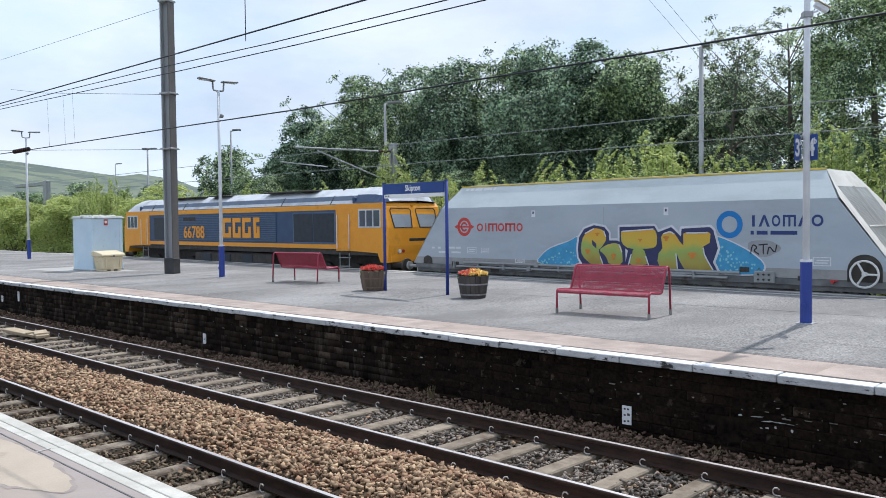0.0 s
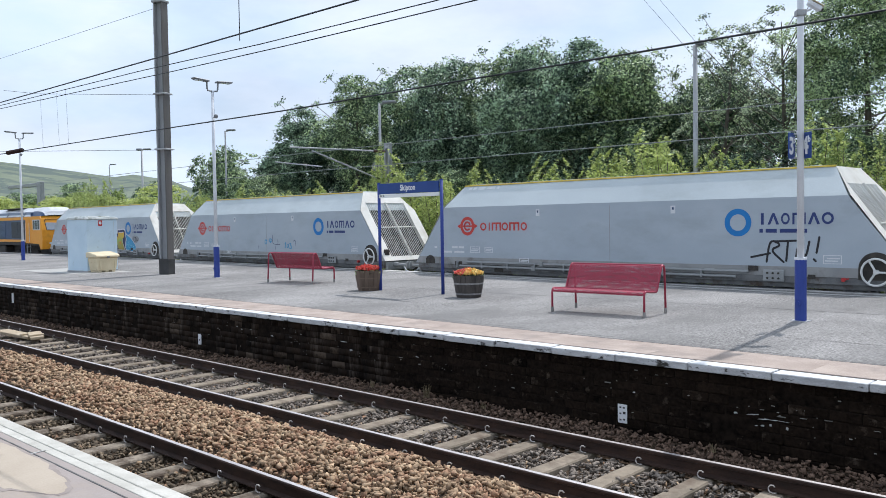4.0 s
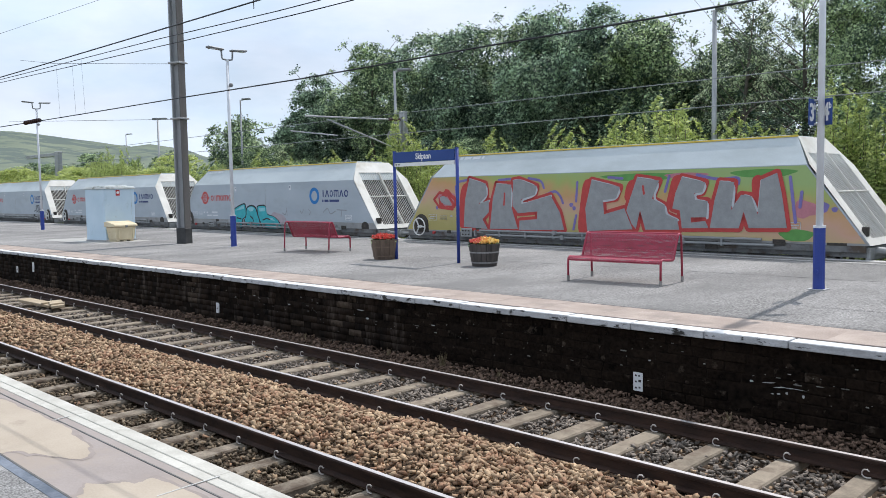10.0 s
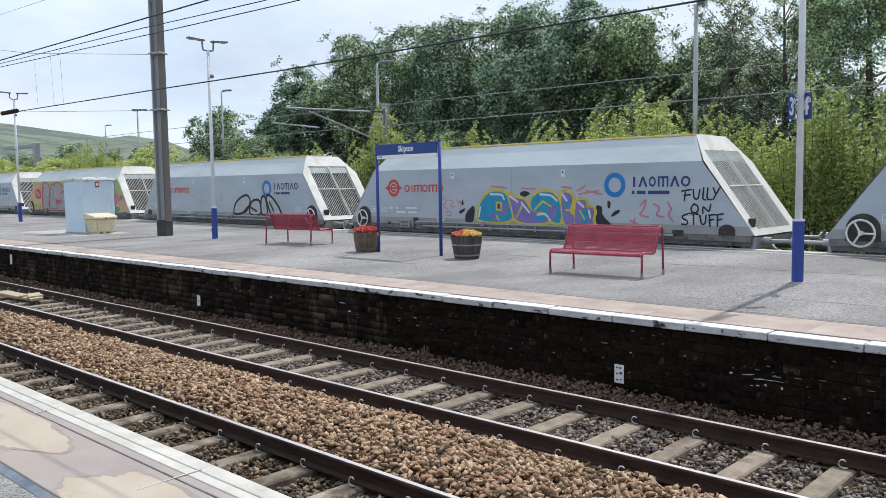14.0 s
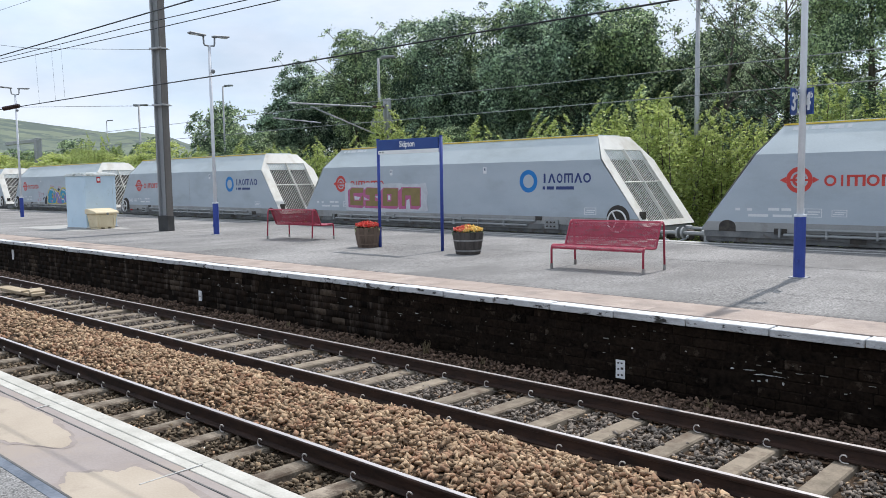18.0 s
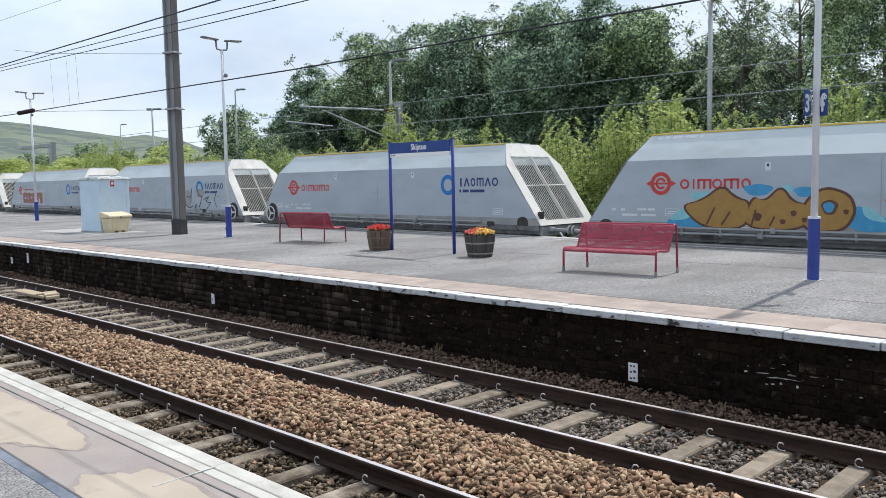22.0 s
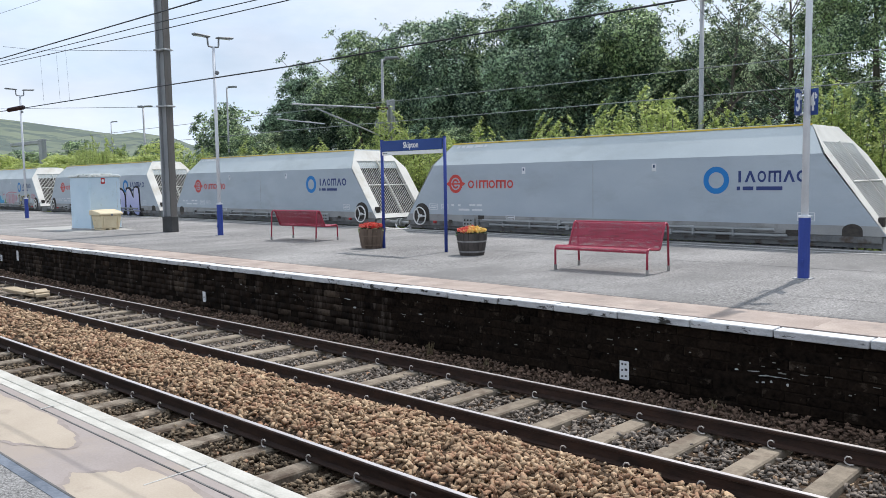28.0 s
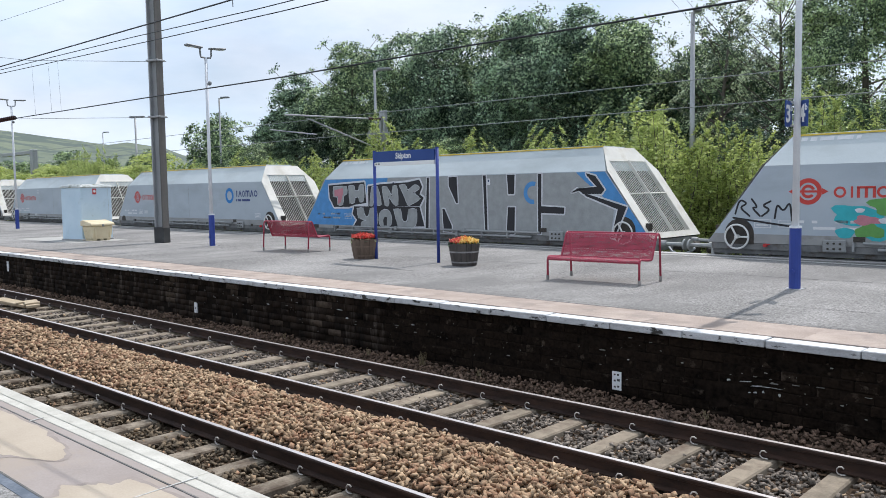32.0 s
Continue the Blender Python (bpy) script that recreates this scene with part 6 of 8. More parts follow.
    # stencilled data, as plain bars, and framed plates
    for x, z, width, h in ((-5.34, 1.73, 0.12, 0.1), (-5.05, 1.73, 0.12, 0.1), (-4.47, 1.74, 0.26, 0.1), (-4.18, 1.74, 0.22, 0.1), (-4.84, 1.59, 0.48, 0.1), (-4.27, 1.59, 0.44, 0.09), (-1.9, 1.28, 0.5, 0.05), (3.0, 1.3, 0.3, 0.05)):
        o = link_mesh("stencil", lib["bar_stencil_white"], None, w, "", pose(x - (1.3 if wheel > 0 and x < -4 else 0), SIDE - 0.004, z))
        o.scale = (width, 1, h * 0.62)
    for x, z, width, h in ((-6.23 + (1.35 if wheel > 0 else 0), 1.67, 0.4, 0.2), (-5.71 + (1.4 if wheel > 0 else 0), 1.67, 0.33, 0.16), (5.9, 1.6, 0.4, 0.2), (-2.9, 1.36, 0.36, 0.16)):
        o = link_mesh("stencil_frame", lib["frame_box"], STENCIL, w, "white stencilled frame", pose(x, SIDE - 0.004, z))
        o.scale = (width, 1, h)
    return w


def locomotive(m):
    """An amber and blue diesel with a cab at each end."""
    c = thing("locomotive", m, "amber and dark blue six-axle diesel locomotive with a grey roof", "locomotive")
    half, s = 9.8, -1.33
    z0, z1, z2, z3 = 1.58, 3.3, 3.62, 3.9
    # body between the cabs
    bm = bmesh.new()
    extrude_x(bm, [(s, z0), (-s, z0), (-s, z1), (s, z1)], -7.3, 7.3)
    part("body", bm, LOCO_BLUE, c, "dark blue body side")
    bm = bmesh.new()
    extrude_x(bm, [(s - 0.004, z1), (-s + 0.004, z1), (1.1, z2), (0.6, z3), (-0.6, z3), (-1.1, z2)], -8.9, 8.9)
    roof = part("roof", bm, LOCO_ROOF, c, "weathered grey curved roof")
    for x0, x1, hgt in ((-6.2, -2.8, 0.05), (-2.2, -0.6, 0.04), (2.2, 5.6, 0.05)):
        part("roof_vent", one_box((x0 + x1) / 2, -0.25, z3 + hgt / 2 - 0.03, x1 - x0, 1.5, hgt, 0.02), STEEL_DARK, roof)
    for x in (-7.0, -3.9, 3.9, 7.0):
        part("roof_seam", one_box(x, 0, z3 - 0.03, 0.04, 1.4, 0.08), STEEL_DARK, roof)
        bm = bmesh.new()
        rod(bm, (x, s - 0.012, z1), (x, -1.11, z2 + 0.01), 0.018, 5)
        part("roof_seam", bm, STEEL_DARK, roof)
    for side in (-1, 1):
        bm = bmesh.new()
        for x0, x1 in ((-8.3, -3.92), (-3.88, 3.88), (3.92, 8.3)):
            q = [bm.verts.new(v) for v in ((x0, side * 1.34, 3.25), (x1, side * 1.34, 3.25), (x1, side * 1.145, 3.6), (x0, side * 1.145, 3.6))]
            bm.faces.new(q)
        part("cant_rail", bm, LOCO_CANT, roof, "dark blue-grey band under the roof")
    part("sole_stripe", one_box(0, s - 0.008, z0 + 0.1, 14.6, 0.012, 0.17), LOCO_YELLOW, c)
    part("sole_stripe", one_box(0, s - 0.008, z1 - 0.12, 14.6, 0.012, 0.2), LOCO_YELLOW, c)
    part("floor_beam", one_box(0, 0, z0 - 0.1, 19.4, 2.6, 0.2, 0.01), STEEL_DARK, c)
    for i in range(15):
        part("grille_slat", one_box(-0.45, s - 0.02, 1.86 + 0.08 * i, 8.0, 0.03, 0.04), LOCO_SLAT, c)
    part("panel_border", one_box(5.97, s - 0.006, 2.4, 2.62, 0.012, 1.24), LOCO_SLAT, c)
    for x, wd in ((-6.0, 1.55), (5.32, 1.2), (6.58, 1.24)):
        w = part("side_window", one_box(x, s - 0.016, 2.4, wd, 0.02, 1.12, 0.01), LOCO_VENT, c, "dark ventilation panel")
        part("window_rim", one_box(x, s - 0.02, 2.97, wd, 0.02, 0.03), LOCO_BLUE, w)
    number = link_mesh("fleet_number", text_mesh("66788", 0.8, 0.016, 0.002, 1.0, 0, 0.95), LOCO_YELLOW, c, "amber fleet number", pose(-2.9, s - 0.045, 1.95))
    for x, wd in ((-0.08, 0.68), (0.7, 0.62), (1.46, 0.64), (2.2, 0.44)):
        bm = bmesh.new()
        for dx, dz, sx, sz in ((0, 0.34, wd, 0.2), (0, -0.34, wd, 0.2), (-wd / 2 + 0.1, 0, 0.2, 0.5), (wd / 2 - 0.1, -0.1, 0.2, 0.3)):
            box(bm, x + dx, s - 0.045, 2.42 + dz, sx, 0.006, sz)
        part("emblem", bm, LOCO_YELLOW, c, "amber block emblem on the side")
    part("name_plate", one_box(-3.3, s - 0.04, 2.84, 1.1, 0.01, 0.16), STEEL_DARK, c)
    for e in (-1, 1):
        bm = bmesh.new()
        outline = [(7.3, z0 - 0.05), (8.3, z0 - 0.05), (9.55, z0 - 0.1), (9.7, 1.15), (10.06, 1.15), (10.13, 1.75), (10.1, 2.4), (9.92, 3.16), (9.8, 3.3), (7.3, 3.3)]
        prism(bm, [(e * x, z) for x, z in outline], s - 0.01, -s + 0.01)
        cab = part("cab", bm, LOCO_YELLOW, c, "amber driver's cab")
        # the roof's curve runs on over the cab and drops to the windscreens
        dome, band = bmesh.new(), bmesh.new()
        cuts = []
        for x, lift, narrow in ((8.3, 1.0, 1.0), (8.8, 1.0, 0.998), (9.25, 0.95, 0.992), (9.55, 0.82, 0.98), (9.78, 0.56, 0.96), (9.9, 0.12, 0.93)):
            cuts.append([(e * x, y * narrow, 3.302 + (z - 3.3) * lift) for y, z in ((s - 0.012, 3.3), (-1.112, 3.632), (-0.9, 3.78), (-0.6, 3.912), (0.6, 3.912), (0.9, 3.78), (1.112, 3.632), (-s + 0.012, 3.3))])
        for a, b in zip(cuts, cuts[1:]):
            for i in range(7):
                bm = band if i in (0, 6) else dome
                bm.faces.new([bm.verts.new(v) for v in (a[i], b[i], b[i + 1], a[i + 1])])
        for bm in (band, dome):
            bmesh.ops.remove_doubles(bm, verts=bm.verts, dist=0.0005)
            bmesh.ops.recalc_face_normals(bm, faces=bm.faces)
        part("cab_roof", dome, LOCO_ROOF, cab, "domed pale grey cab roof")
        part("cab_cant_rail", band, LOCO_BLUE if e > 0 else LOCO_ROOF, cab, "dark blue band under the cab roof")
        part("roof_fin", one_box(e * 8.28, s + 0.06, 3.43, 0.14, 0.14, 0.26, 0.04), LOCO_BLUE, cab)
        for x in (8.78, 9.15, 9.52):
            part("cab_window", one_box(e * x, s - 0.018, 2.74, 0.3, 0.014, 0.58, 0.006), LOCO_GLASS, cab)
        part("window_surround", one_box(e * 9.15, s - 0.012, 2.74, 1.18, 0.012, 0.68, 0.004), LOCO_ROOF, cab)
        part("cab_door", one_box(e * 7.75, s - 0.016, 2.35, 0.62, 0.012, 1.6, 0.004), LOCO_YELLOW, cab)
        for x in (7.42, 8.1):
            part("handrail", one_rod((e * x, s - 0.07, 1.6), (e * x, s - 0.07, 2.9), 0.018, 6), HAND_WHITE, cab)
        turn = Vector((9.78 - 9.5, 0, 2.45 - 3.36)).normalized()
        for y in (-0.62, 0.62):
            bm = bmesh.new()
            q = [(9.84, 2.4, 0.4), (9.84, 2.4, -0.4), (9.85, 2.36, -0.3), (9.85, 2.36, 0.3)][:2] + [(9.68, 3.02, -0.47), (9.66, 3.1, -0.4), (9.66, 3.1, 0.4), (9.68, 3.02, 0.47)]
            bm.faces.new([bm.verts.new((e * (x + 0.27), y + wy, z)) for x, z, wy in q])
            glass = part("windscreen", bm, LOCO_SCREEN_SKY, cab, "windscreen")
            bm = bmesh.new()
            rim = [Vector((e * (x + 0.275), y + wy * 1.06, z)) for x, z, wy in q]
            for a, b in zip(rim, rim[1:] + rim[:1]):
                rod(bm, a, b, 0.02, 5)
            part("windscreen_rim", bm, STEEL_DARK, glass)
            part("headlight", one_rod((e * 10.08, y * 1.35, 1.55), (e * 10.15, y * 1.35, 1.55), 0.075, 12), HAND_WHITE, cab, "round headlight")
            part("tail_light", one_rod((e * 10.08, y * 1.35 + 0.19 * (1 if y < 0 else -1), 1.55), (e * 10.14, y * 1.35 + 0.19 * (1 if y < 0 else -1), 1.55), 0.06, 12), TAIL_RED, cab)
            part("buffer", one_rod((e * 9.9, y * 1.4, 1.05), (e * 10.5, y * 1.4, 1.05), 0.12, 10), STEEL_DARK, c)
            part("buffer_head", one_rod((e * 10.48, y * 1.4, 1.05), (e * 10.55, y * 1.4, 1.05), 0.25, 14), STEEL_DARK, c)
        part("top_light", one_rod((e * 9.86, 0, 3.2), (e * 9.94, 0, 3.2), 0.05, 10), LOCO_YELLOW, cab)
        part("apron", one_box(e * 10.04, 0, 1.3, 0.12, 2.4, 0.28, 0.02), LOCO_YELLOW, cab)
        part("socket_panel", one_box(e * 10.115, 0.1, 1.95, 0.03, 0.9, 0.1, 0.005), LOCO_VENT, cab)
        part("snow_plough", one_box(e * 10.0, 0, 0.55, 0.1, 2.2, 0.5, 0.02), STEEL_DARK, c)
        for z in (0.6, 0.95, 1.28):
            part("step", one_box(e * 7.76, s + 0.02, z, 0.5, 0.16, 0.03), PIPE, c)
        for x in (7.5, 8.02):
            part("step_hanger", one_rod((e * x, s + 0.0, 0.55), (e * x, s + 0.0, 1.45), 0.02, 5), PIPE, c)
        bm = bmesh.new()
        for y in (-1.05, 1.05):
            box(bm, e * 6.0, y, 0.72, 4.6, 0.14, 0.34, 0.02)
            for x in (4.3, 6.0, 7.7):
                box(bm, e * x, y, 0.55, 0.36, 0.2, 0.36, 0.02)
        bogie = part("bogie", bm, STEEL_DARK, c)
        for x in (4.3, 6.0, 7.7):
            for y in (-0.75, 0.75):
                part("wheel", one_rod((e * x, y - 0.065, 0.53), (e * x, y + 0.065, 0.53), 0.53, 24), STEEL_DARK, bogie)
    c.scale = (1.077 * STRETCH, 1, 1)
    part("fuel_tank", one_box(0, 0, 0.85, 6.2, 2.5, 0.95, 0.08), STEEL_DARK, c)
    part("underframe", one_box(0, 0, 1.0, 19.0, 1.3, 0.85, 0.02), STEEL_DARK, c)
    for x in (-2.0, -0.4, 1.3):
        part("tank_box", one_box(x, s + 0.1, 1.0, 0.8, 0.12, 0.5, 0.03), LOCO_VENT, c)
    return c


def train():
    lib = wagon_meshes()
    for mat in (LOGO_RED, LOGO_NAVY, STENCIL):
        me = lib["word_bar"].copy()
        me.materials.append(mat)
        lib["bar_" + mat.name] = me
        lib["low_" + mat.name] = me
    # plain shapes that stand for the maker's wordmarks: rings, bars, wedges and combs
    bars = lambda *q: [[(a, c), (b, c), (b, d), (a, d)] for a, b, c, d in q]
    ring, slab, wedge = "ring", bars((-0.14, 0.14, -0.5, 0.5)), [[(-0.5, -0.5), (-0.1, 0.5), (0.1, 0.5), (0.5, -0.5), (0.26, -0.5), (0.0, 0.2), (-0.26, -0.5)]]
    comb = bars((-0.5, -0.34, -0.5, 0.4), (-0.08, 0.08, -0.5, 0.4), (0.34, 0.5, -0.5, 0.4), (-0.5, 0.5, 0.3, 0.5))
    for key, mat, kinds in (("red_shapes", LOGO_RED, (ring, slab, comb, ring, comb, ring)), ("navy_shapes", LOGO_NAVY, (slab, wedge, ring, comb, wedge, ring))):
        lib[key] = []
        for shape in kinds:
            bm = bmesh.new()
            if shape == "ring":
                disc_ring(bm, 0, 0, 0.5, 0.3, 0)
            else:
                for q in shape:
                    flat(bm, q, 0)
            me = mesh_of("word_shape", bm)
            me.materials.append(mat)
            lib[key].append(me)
    wheel_left = (4, 5, 6, 8, 9, 12, 14, 16, 19)
    cars = []
    for k in range(1, 20):
        w = wagon(lib, pose(2.9 + 16.8 * (k - 1), TRAIN_Y, RAIL_Z), -1 if k in wheel_left else 1, k in (6, 18), WAGON_LABELS.get(k, "grey bogie hopper wagon with a pale roof and slatted ends"))
        if k in GRAFFITI:
            GRAFFITI[k](w)
        w.scale = (STRETCH, 1, 1)
        cars.append(w)
    return locomotive(pose(-27, TRAIN_Y, RAIL_Z)), cars




def spray_paint(name, colour, rough=0.6):
    return material(name, tuple(0.86 * c for c in colour), tuple(min(1.0, 1.08 * c) for c in colour), 5.0, rough, grain=30)


def fading_paint(name, stops, slope=0.0):
    """Spray paint that changes colour with height on the panel, and by a slope along it: (height, colour) pairs."""
    m = bpy.data.materials.new(name)
    m.use_nodes = True
    n, k = m.node_tree.nodes, m.node_tree.links
    s = n["Principled BSDF"]
    s.inputs["Roughness"].default_value = 0.6
    where, split, cloud, add, ramp = n.new("ShaderNodeTexCoord"), n.new("ShaderNodeSeparateXYZ"), n.new("ShaderNodeTexNoise"), n.new("ShaderNodeMath"), n.new("ShaderNodeValToRGB")
    cloud.inputs["Scale"].default_value, cloud.inputs["Detail"].default_value = 1.6, 4.0
    add.operation = "MULTIPLY_ADD"
    add.inputs[1].default_value = 0.9
    low, high = stops[0][0], stops[-1][0]
    fit = n.new("ShaderNodeMapRange")
    fit.inputs["From Min"].default_value, fit.inputs["From Max"].default_value = low + 0.45, high + 0.45
    k.new(where.outputs["Object"], split.inputs[0])
    k.new(where.outputs["Object"], cloud.inputs["Vector"])
    k.new(cloud.outputs["Fac"], add.inputs[0])
    along = n.new("ShaderNodeMath")
    along.operation = "MULTIPLY_ADD"
    along.inputs[1].default_value = slope
    k.new(split.outputs["X"], along.inputs[0])
    k.new(split.outputs["Z"], along.inputs[2])
    k.new(along.outputs[0], add.inputs[2])
    k.new(add.outputs[0], fit.inputs["Value"])
    k.new(fit.outputs[0], ramp.inputs["Fac"])
    for i, (z, c) in enumerate(stops):
        at = (z - low) / (high - low)
        e = ramp.color_ramp.elements[0] if i == 0 else ramp.color_ramp.elements.new(at) if i < len(stops) - 1 else ramp.color_ramp.elements[len(stops) - 1]
        e.position, e.color = at, (*c, 1)
    k.new(ramp.outputs["Color"], s.inputs["Base Color"])
    return m


P_BLACK = spray_paint("spray_black", (0.02, 0.02, 0.024))
P_WHITE = spray_paint("spray_white", (0.62, 0.63, 0.66))
P_NAVY = spray_paint("spray_navy", (0.035, 0.04, 0.11))
P_BLUE = spray_paint("spray_blue", (0.06, 0.3, 0.52))
P_SKY = spray_paint("spray_sky_blue", (0.075, 0.26, 0.55))
P_TEAL = spray_paint("spray_teal", (0.04, 0.4, 0.45))
P_TEAL_BLUE = spray_paint("spray_teal_blue", (0.02, 0.27, 0.44))
P_PALE_TEAL = spray_paint("spray_pale_teal", (0.25, 0.55, 0.6))
P_RED = spray_paint("spray_red", (0.5, 0.06, 0.055))
P_RED_ORANGE = spray_paint("spray_red_orange", (0.58, 0.22, 0.035))
P_PINK = spray_paint("spray_pink", (0.5, 0.2, 0.24))
P_MAGENTA = spray_paint("spray_magenta", (0.46, 0.12, 0.25))
P_GREY = spray_paint("spray_grey", (0.3, 0.31, 0.315))
P_SILVER = spray_paint("spray_silver", (0.3, 0.31, 0.325))
P_CHROME = spray_paint("spray_chrome", (0.42, 0.43, 0.44))
P_OCHRE = spray_paint("spray_ochre", (0.36, 0.21, 0.055))
P_BROWN = spray_paint("spray_brown", (0.12, 0.05, 0.035))
P_OLIVE = spray_paint("spray_olive", (0.24, 0.18, 0.07))
P_LAVENDER = fading_paint("spray_lavender", [(1.0, (0.31, 0.34, 0.58)), (1.6, (0.42, 0.43, 0.65)), (2.3, (0.55, 0.55, 0.72))])
P_DULL = spray_paint("spray_dull_grey", (0.31, 0.325, 0.325))
P_ROSE = spray_paint("spray_faded_rose", (0.42, 0.36, 0.39))
P_PALE = spray_paint("spray_pale_grey", (0.52, 0.54, 0.57))
P_PURPLE = spray_paint("spray_purple", (0.2, 0.17, 0.42))
P_YELLOW = spray_paint("spray_yellow", (0.58, 0.48, 0.07))
P_GREEN = spray_paint("spray_green", (0.12, 0.32, 0.08))
P_SUNSET = fading_paint("spray_amber_to_green", [(1.25, (0.3, 0.22, 0.04)), (1.45, (0.36, 0.3, 0.06)), (1.8, (0.3, 0.4, 0.1)), (2.0, (0.56, 0.4, 0.05)), (2.4, (0.68, 0.34, 0.03))])
P_FIELD = fading_paint("spray_yellow_orange_green", [(1.1, (0.4, 0.35, 0.12)), (1.6, (0.5, 0.4, 0.2)), (2.0, (0.56, 0.34, 0.24)), (2.4, (0.54, 0.32, 0.14)), (2.75, (0.36, 0.42, 0.13)), (3.05, (0.32, 0.44, 0.17))], 0.07)


def stroke(bm, points, width, layer):
    """Adds a sprayed line with round joints through (x, z) points."""
    y = SIDE - 0.006 - 0.0025 * layer
    for (x0, z0), (x1, z1) in zip(points, points[1:]):
        d = math.hypot(x1 - x0, z1 - z0) or 1e-6
        nx, nz = -(z1 - z0) / d * width / 2, (x1 - x0) / d * width / 2
        bm.faces.new([bm.verts.new(v) for v in ((x0 + nx, y, z0 + nz), (x1 + nx, y, z1 + nz), (x1 - nx, y, z1 - nz), (x0 - nx, y, z0 - nz))])
    for i, (x, z) in enumerate(points):
        bm.faces.new([bm.verts.new((x + width / 2 * math.cos(u), y - 0.0004 * (1 + i % 2), z + width / 2 * math.sin(u))) for u in [math.pi * j / 4 for j in range(8)]])
    return bm


def lines(w, name, mat, paths, width, layer, label=""):
    for i, q in enumerate(paths):
        last = part(name, stroke(bmesh.new(), rounded(q, False) if len(q) > 2 and name != "sprayed_edge" else q, width, layer + 0.12 * i), mat, w, label if i == 0 else "")
    return last


def blob(cx, cz, rx, rz, lump=0.12, seed=0, n=22, square=1.0):
    """A rounded, slightly uneven outline."""
    out = []
    for i in range(n):
        u = 2 * math.pi * i / n
        c, s = math.cos(u), math.sin(u)
        k = 1 + lump * math.sin(3 * u + seed) * 0.6 + lump * 0.4 * math.sin(5 * u + seed * 2)
        out.append((cx + rx * k * math.copysign(abs(c) ** square, c), cz + rz * k * math.copysign(abs(s) ** square, s)))
    return out


def grown(shape, by):
    """The same outline moved outward."""
    cx, cz = sum(x for x, _ in shape) / len(shape), sum(z for _, z in shape) / len(shape)
    out = []
    for x, z in shape:
        d = math.hypot(x - cx, z - cz) or 1
        out.append((x + (x - cx) / d * by, z + (z - cz) / d * by))
    return out


def paint_amber_word(w):
    left, right = [(-2.35, 1.3), (-1.9, 1.72), (-1.53, 1.86), (-1.1, 1.98), (-0.7, 2.18), (-0.5, 1.3)], [(3.2, 2.2), (3.6, 2.1), (4.2, 1.82), (4.62, 1.5), (4.5, 1.24), (3.2, 1.24)]
    paint(w, "sprayed_edge", P_WHITE, [grown(left, 0.05), grown(right, 0.05)], 0)
    hill = paint(w, "sprayed_hill", P_BLUE, [left, right], 1, "sprayed blue hills with pale dots")
    rng = random.Random(5)
    dots = []
    for x0, x1, f in ((-2.1, -0.6, lambda x: 1.4 + (x + 2.2) * 0.45), (3.35, 4.5, lambda x: 2.1 - (x - 3.35) * 0.55)):
        for _ in range(46):
            x = rng.uniform(x0, x1)
            r = rng.uniform(0.012, 0.032)
            dots.append(blob(x, rng.uniform(1.32, max(1.36, f(x) - 0.06)), r, r, 0, 0, 8))
    paint(w, "sprayed_dots", P_PALE_TEAL, dots, 2)
    backs = [[(-0.76, 1.79), (-0.72, 2.11), (-0.54, 2.35), (-0.22, 2.45), (0.12, 2.4), (0.27, 2.24), (0.28, 2.03), (0.54, 2.03), (0.68, 1.97), (0.79, 1.82), (0.8, 1.36), (-0.59, 1.32), (-0.74, 1.55)],
             [(0.61, 2.4), (1.67, 2.42), (1.78, 2.26), (2.16, 2.39), (2.43, 2.15), (2.45, 2.35), (3.22, 2.39), (3.31, 2.31), (3.43, 1.86), (3.3, 1.51), (3.43, 1.27), (1.66, 1.24), (1.53, 1.35), (0.77, 1.34), (0.84, 1.64), (0.87, 1.76), (0.61, 1.94)]]
    lines(w, "sprayed_edge", P_WHITE, [b + [b[0]] for b in backs], 0.12, 3)
    paint(w, "sprayed_backing", P_NAVY, backs, 4, "dark outline behind the sprayed letters")
    letters = [[(-0.66, 1.71), (-0.62, 2.05), (-0.46, 2.27), (-0.22, 2.37), (0.05, 2.34), (0.17, 2.2), (0.19, 2.04), (0.04, 1.84), (-0.07, 1.76), (0.0, 1.57), (0.11, 1.37), (-0.3, 1.34), (-0.57, 1.54)], [(-0.05, 1.76), (0.17, 1.9), (0.45, 1.97), (0.64, 1.91), (0.7, 1.74), (0.71, 1.37), (0.28, 1.36), (0.19, 1.57), (0.08, 1.67)],
               [(0.65, 2.21), (0.68, 2.29), (1.16, 2.32), (1.67, 2.35), (1.75, 2.2), (1.75, 1.92), (1.63, 1.83), (0.91, 1.8), (0.68, 1.95)], [(1.02, 1.82), (1.36, 1.83), (1.43, 1.6), (1.5, 1.38), (0.87, 1.36), (1.01, 1.64)],
               [(1.87, 2.13), (1.92, 2.22), (2.13, 2.29), (2.26, 2.22), (2.4, 2.02), (2.5, 1.92), (2.5, 2.22), (2.56, 2.25), (3.19, 2.26), (3.24, 2.22), (3.22, 2.0), (3.03, 1.89), (3.07, 1.73), (3.19, 1.49), (3.3, 1.31), (2.95, 1.25), (2.56, 1.27), (2.4, 1.51), (2.32, 1.7), (2.3, 1.61), (2.35, 1.41), (2.32, 1.29), (1.83, 1.36), (1.76, 1.51), (1.8, 1.71), (1.91, 1.84)]]
    paint(w, "sprayed_fill", P_SUNSET, [q if len(q) > 20 else rounded(q, True, 1) for q in letters], 6, "amber and green sprayed letters")
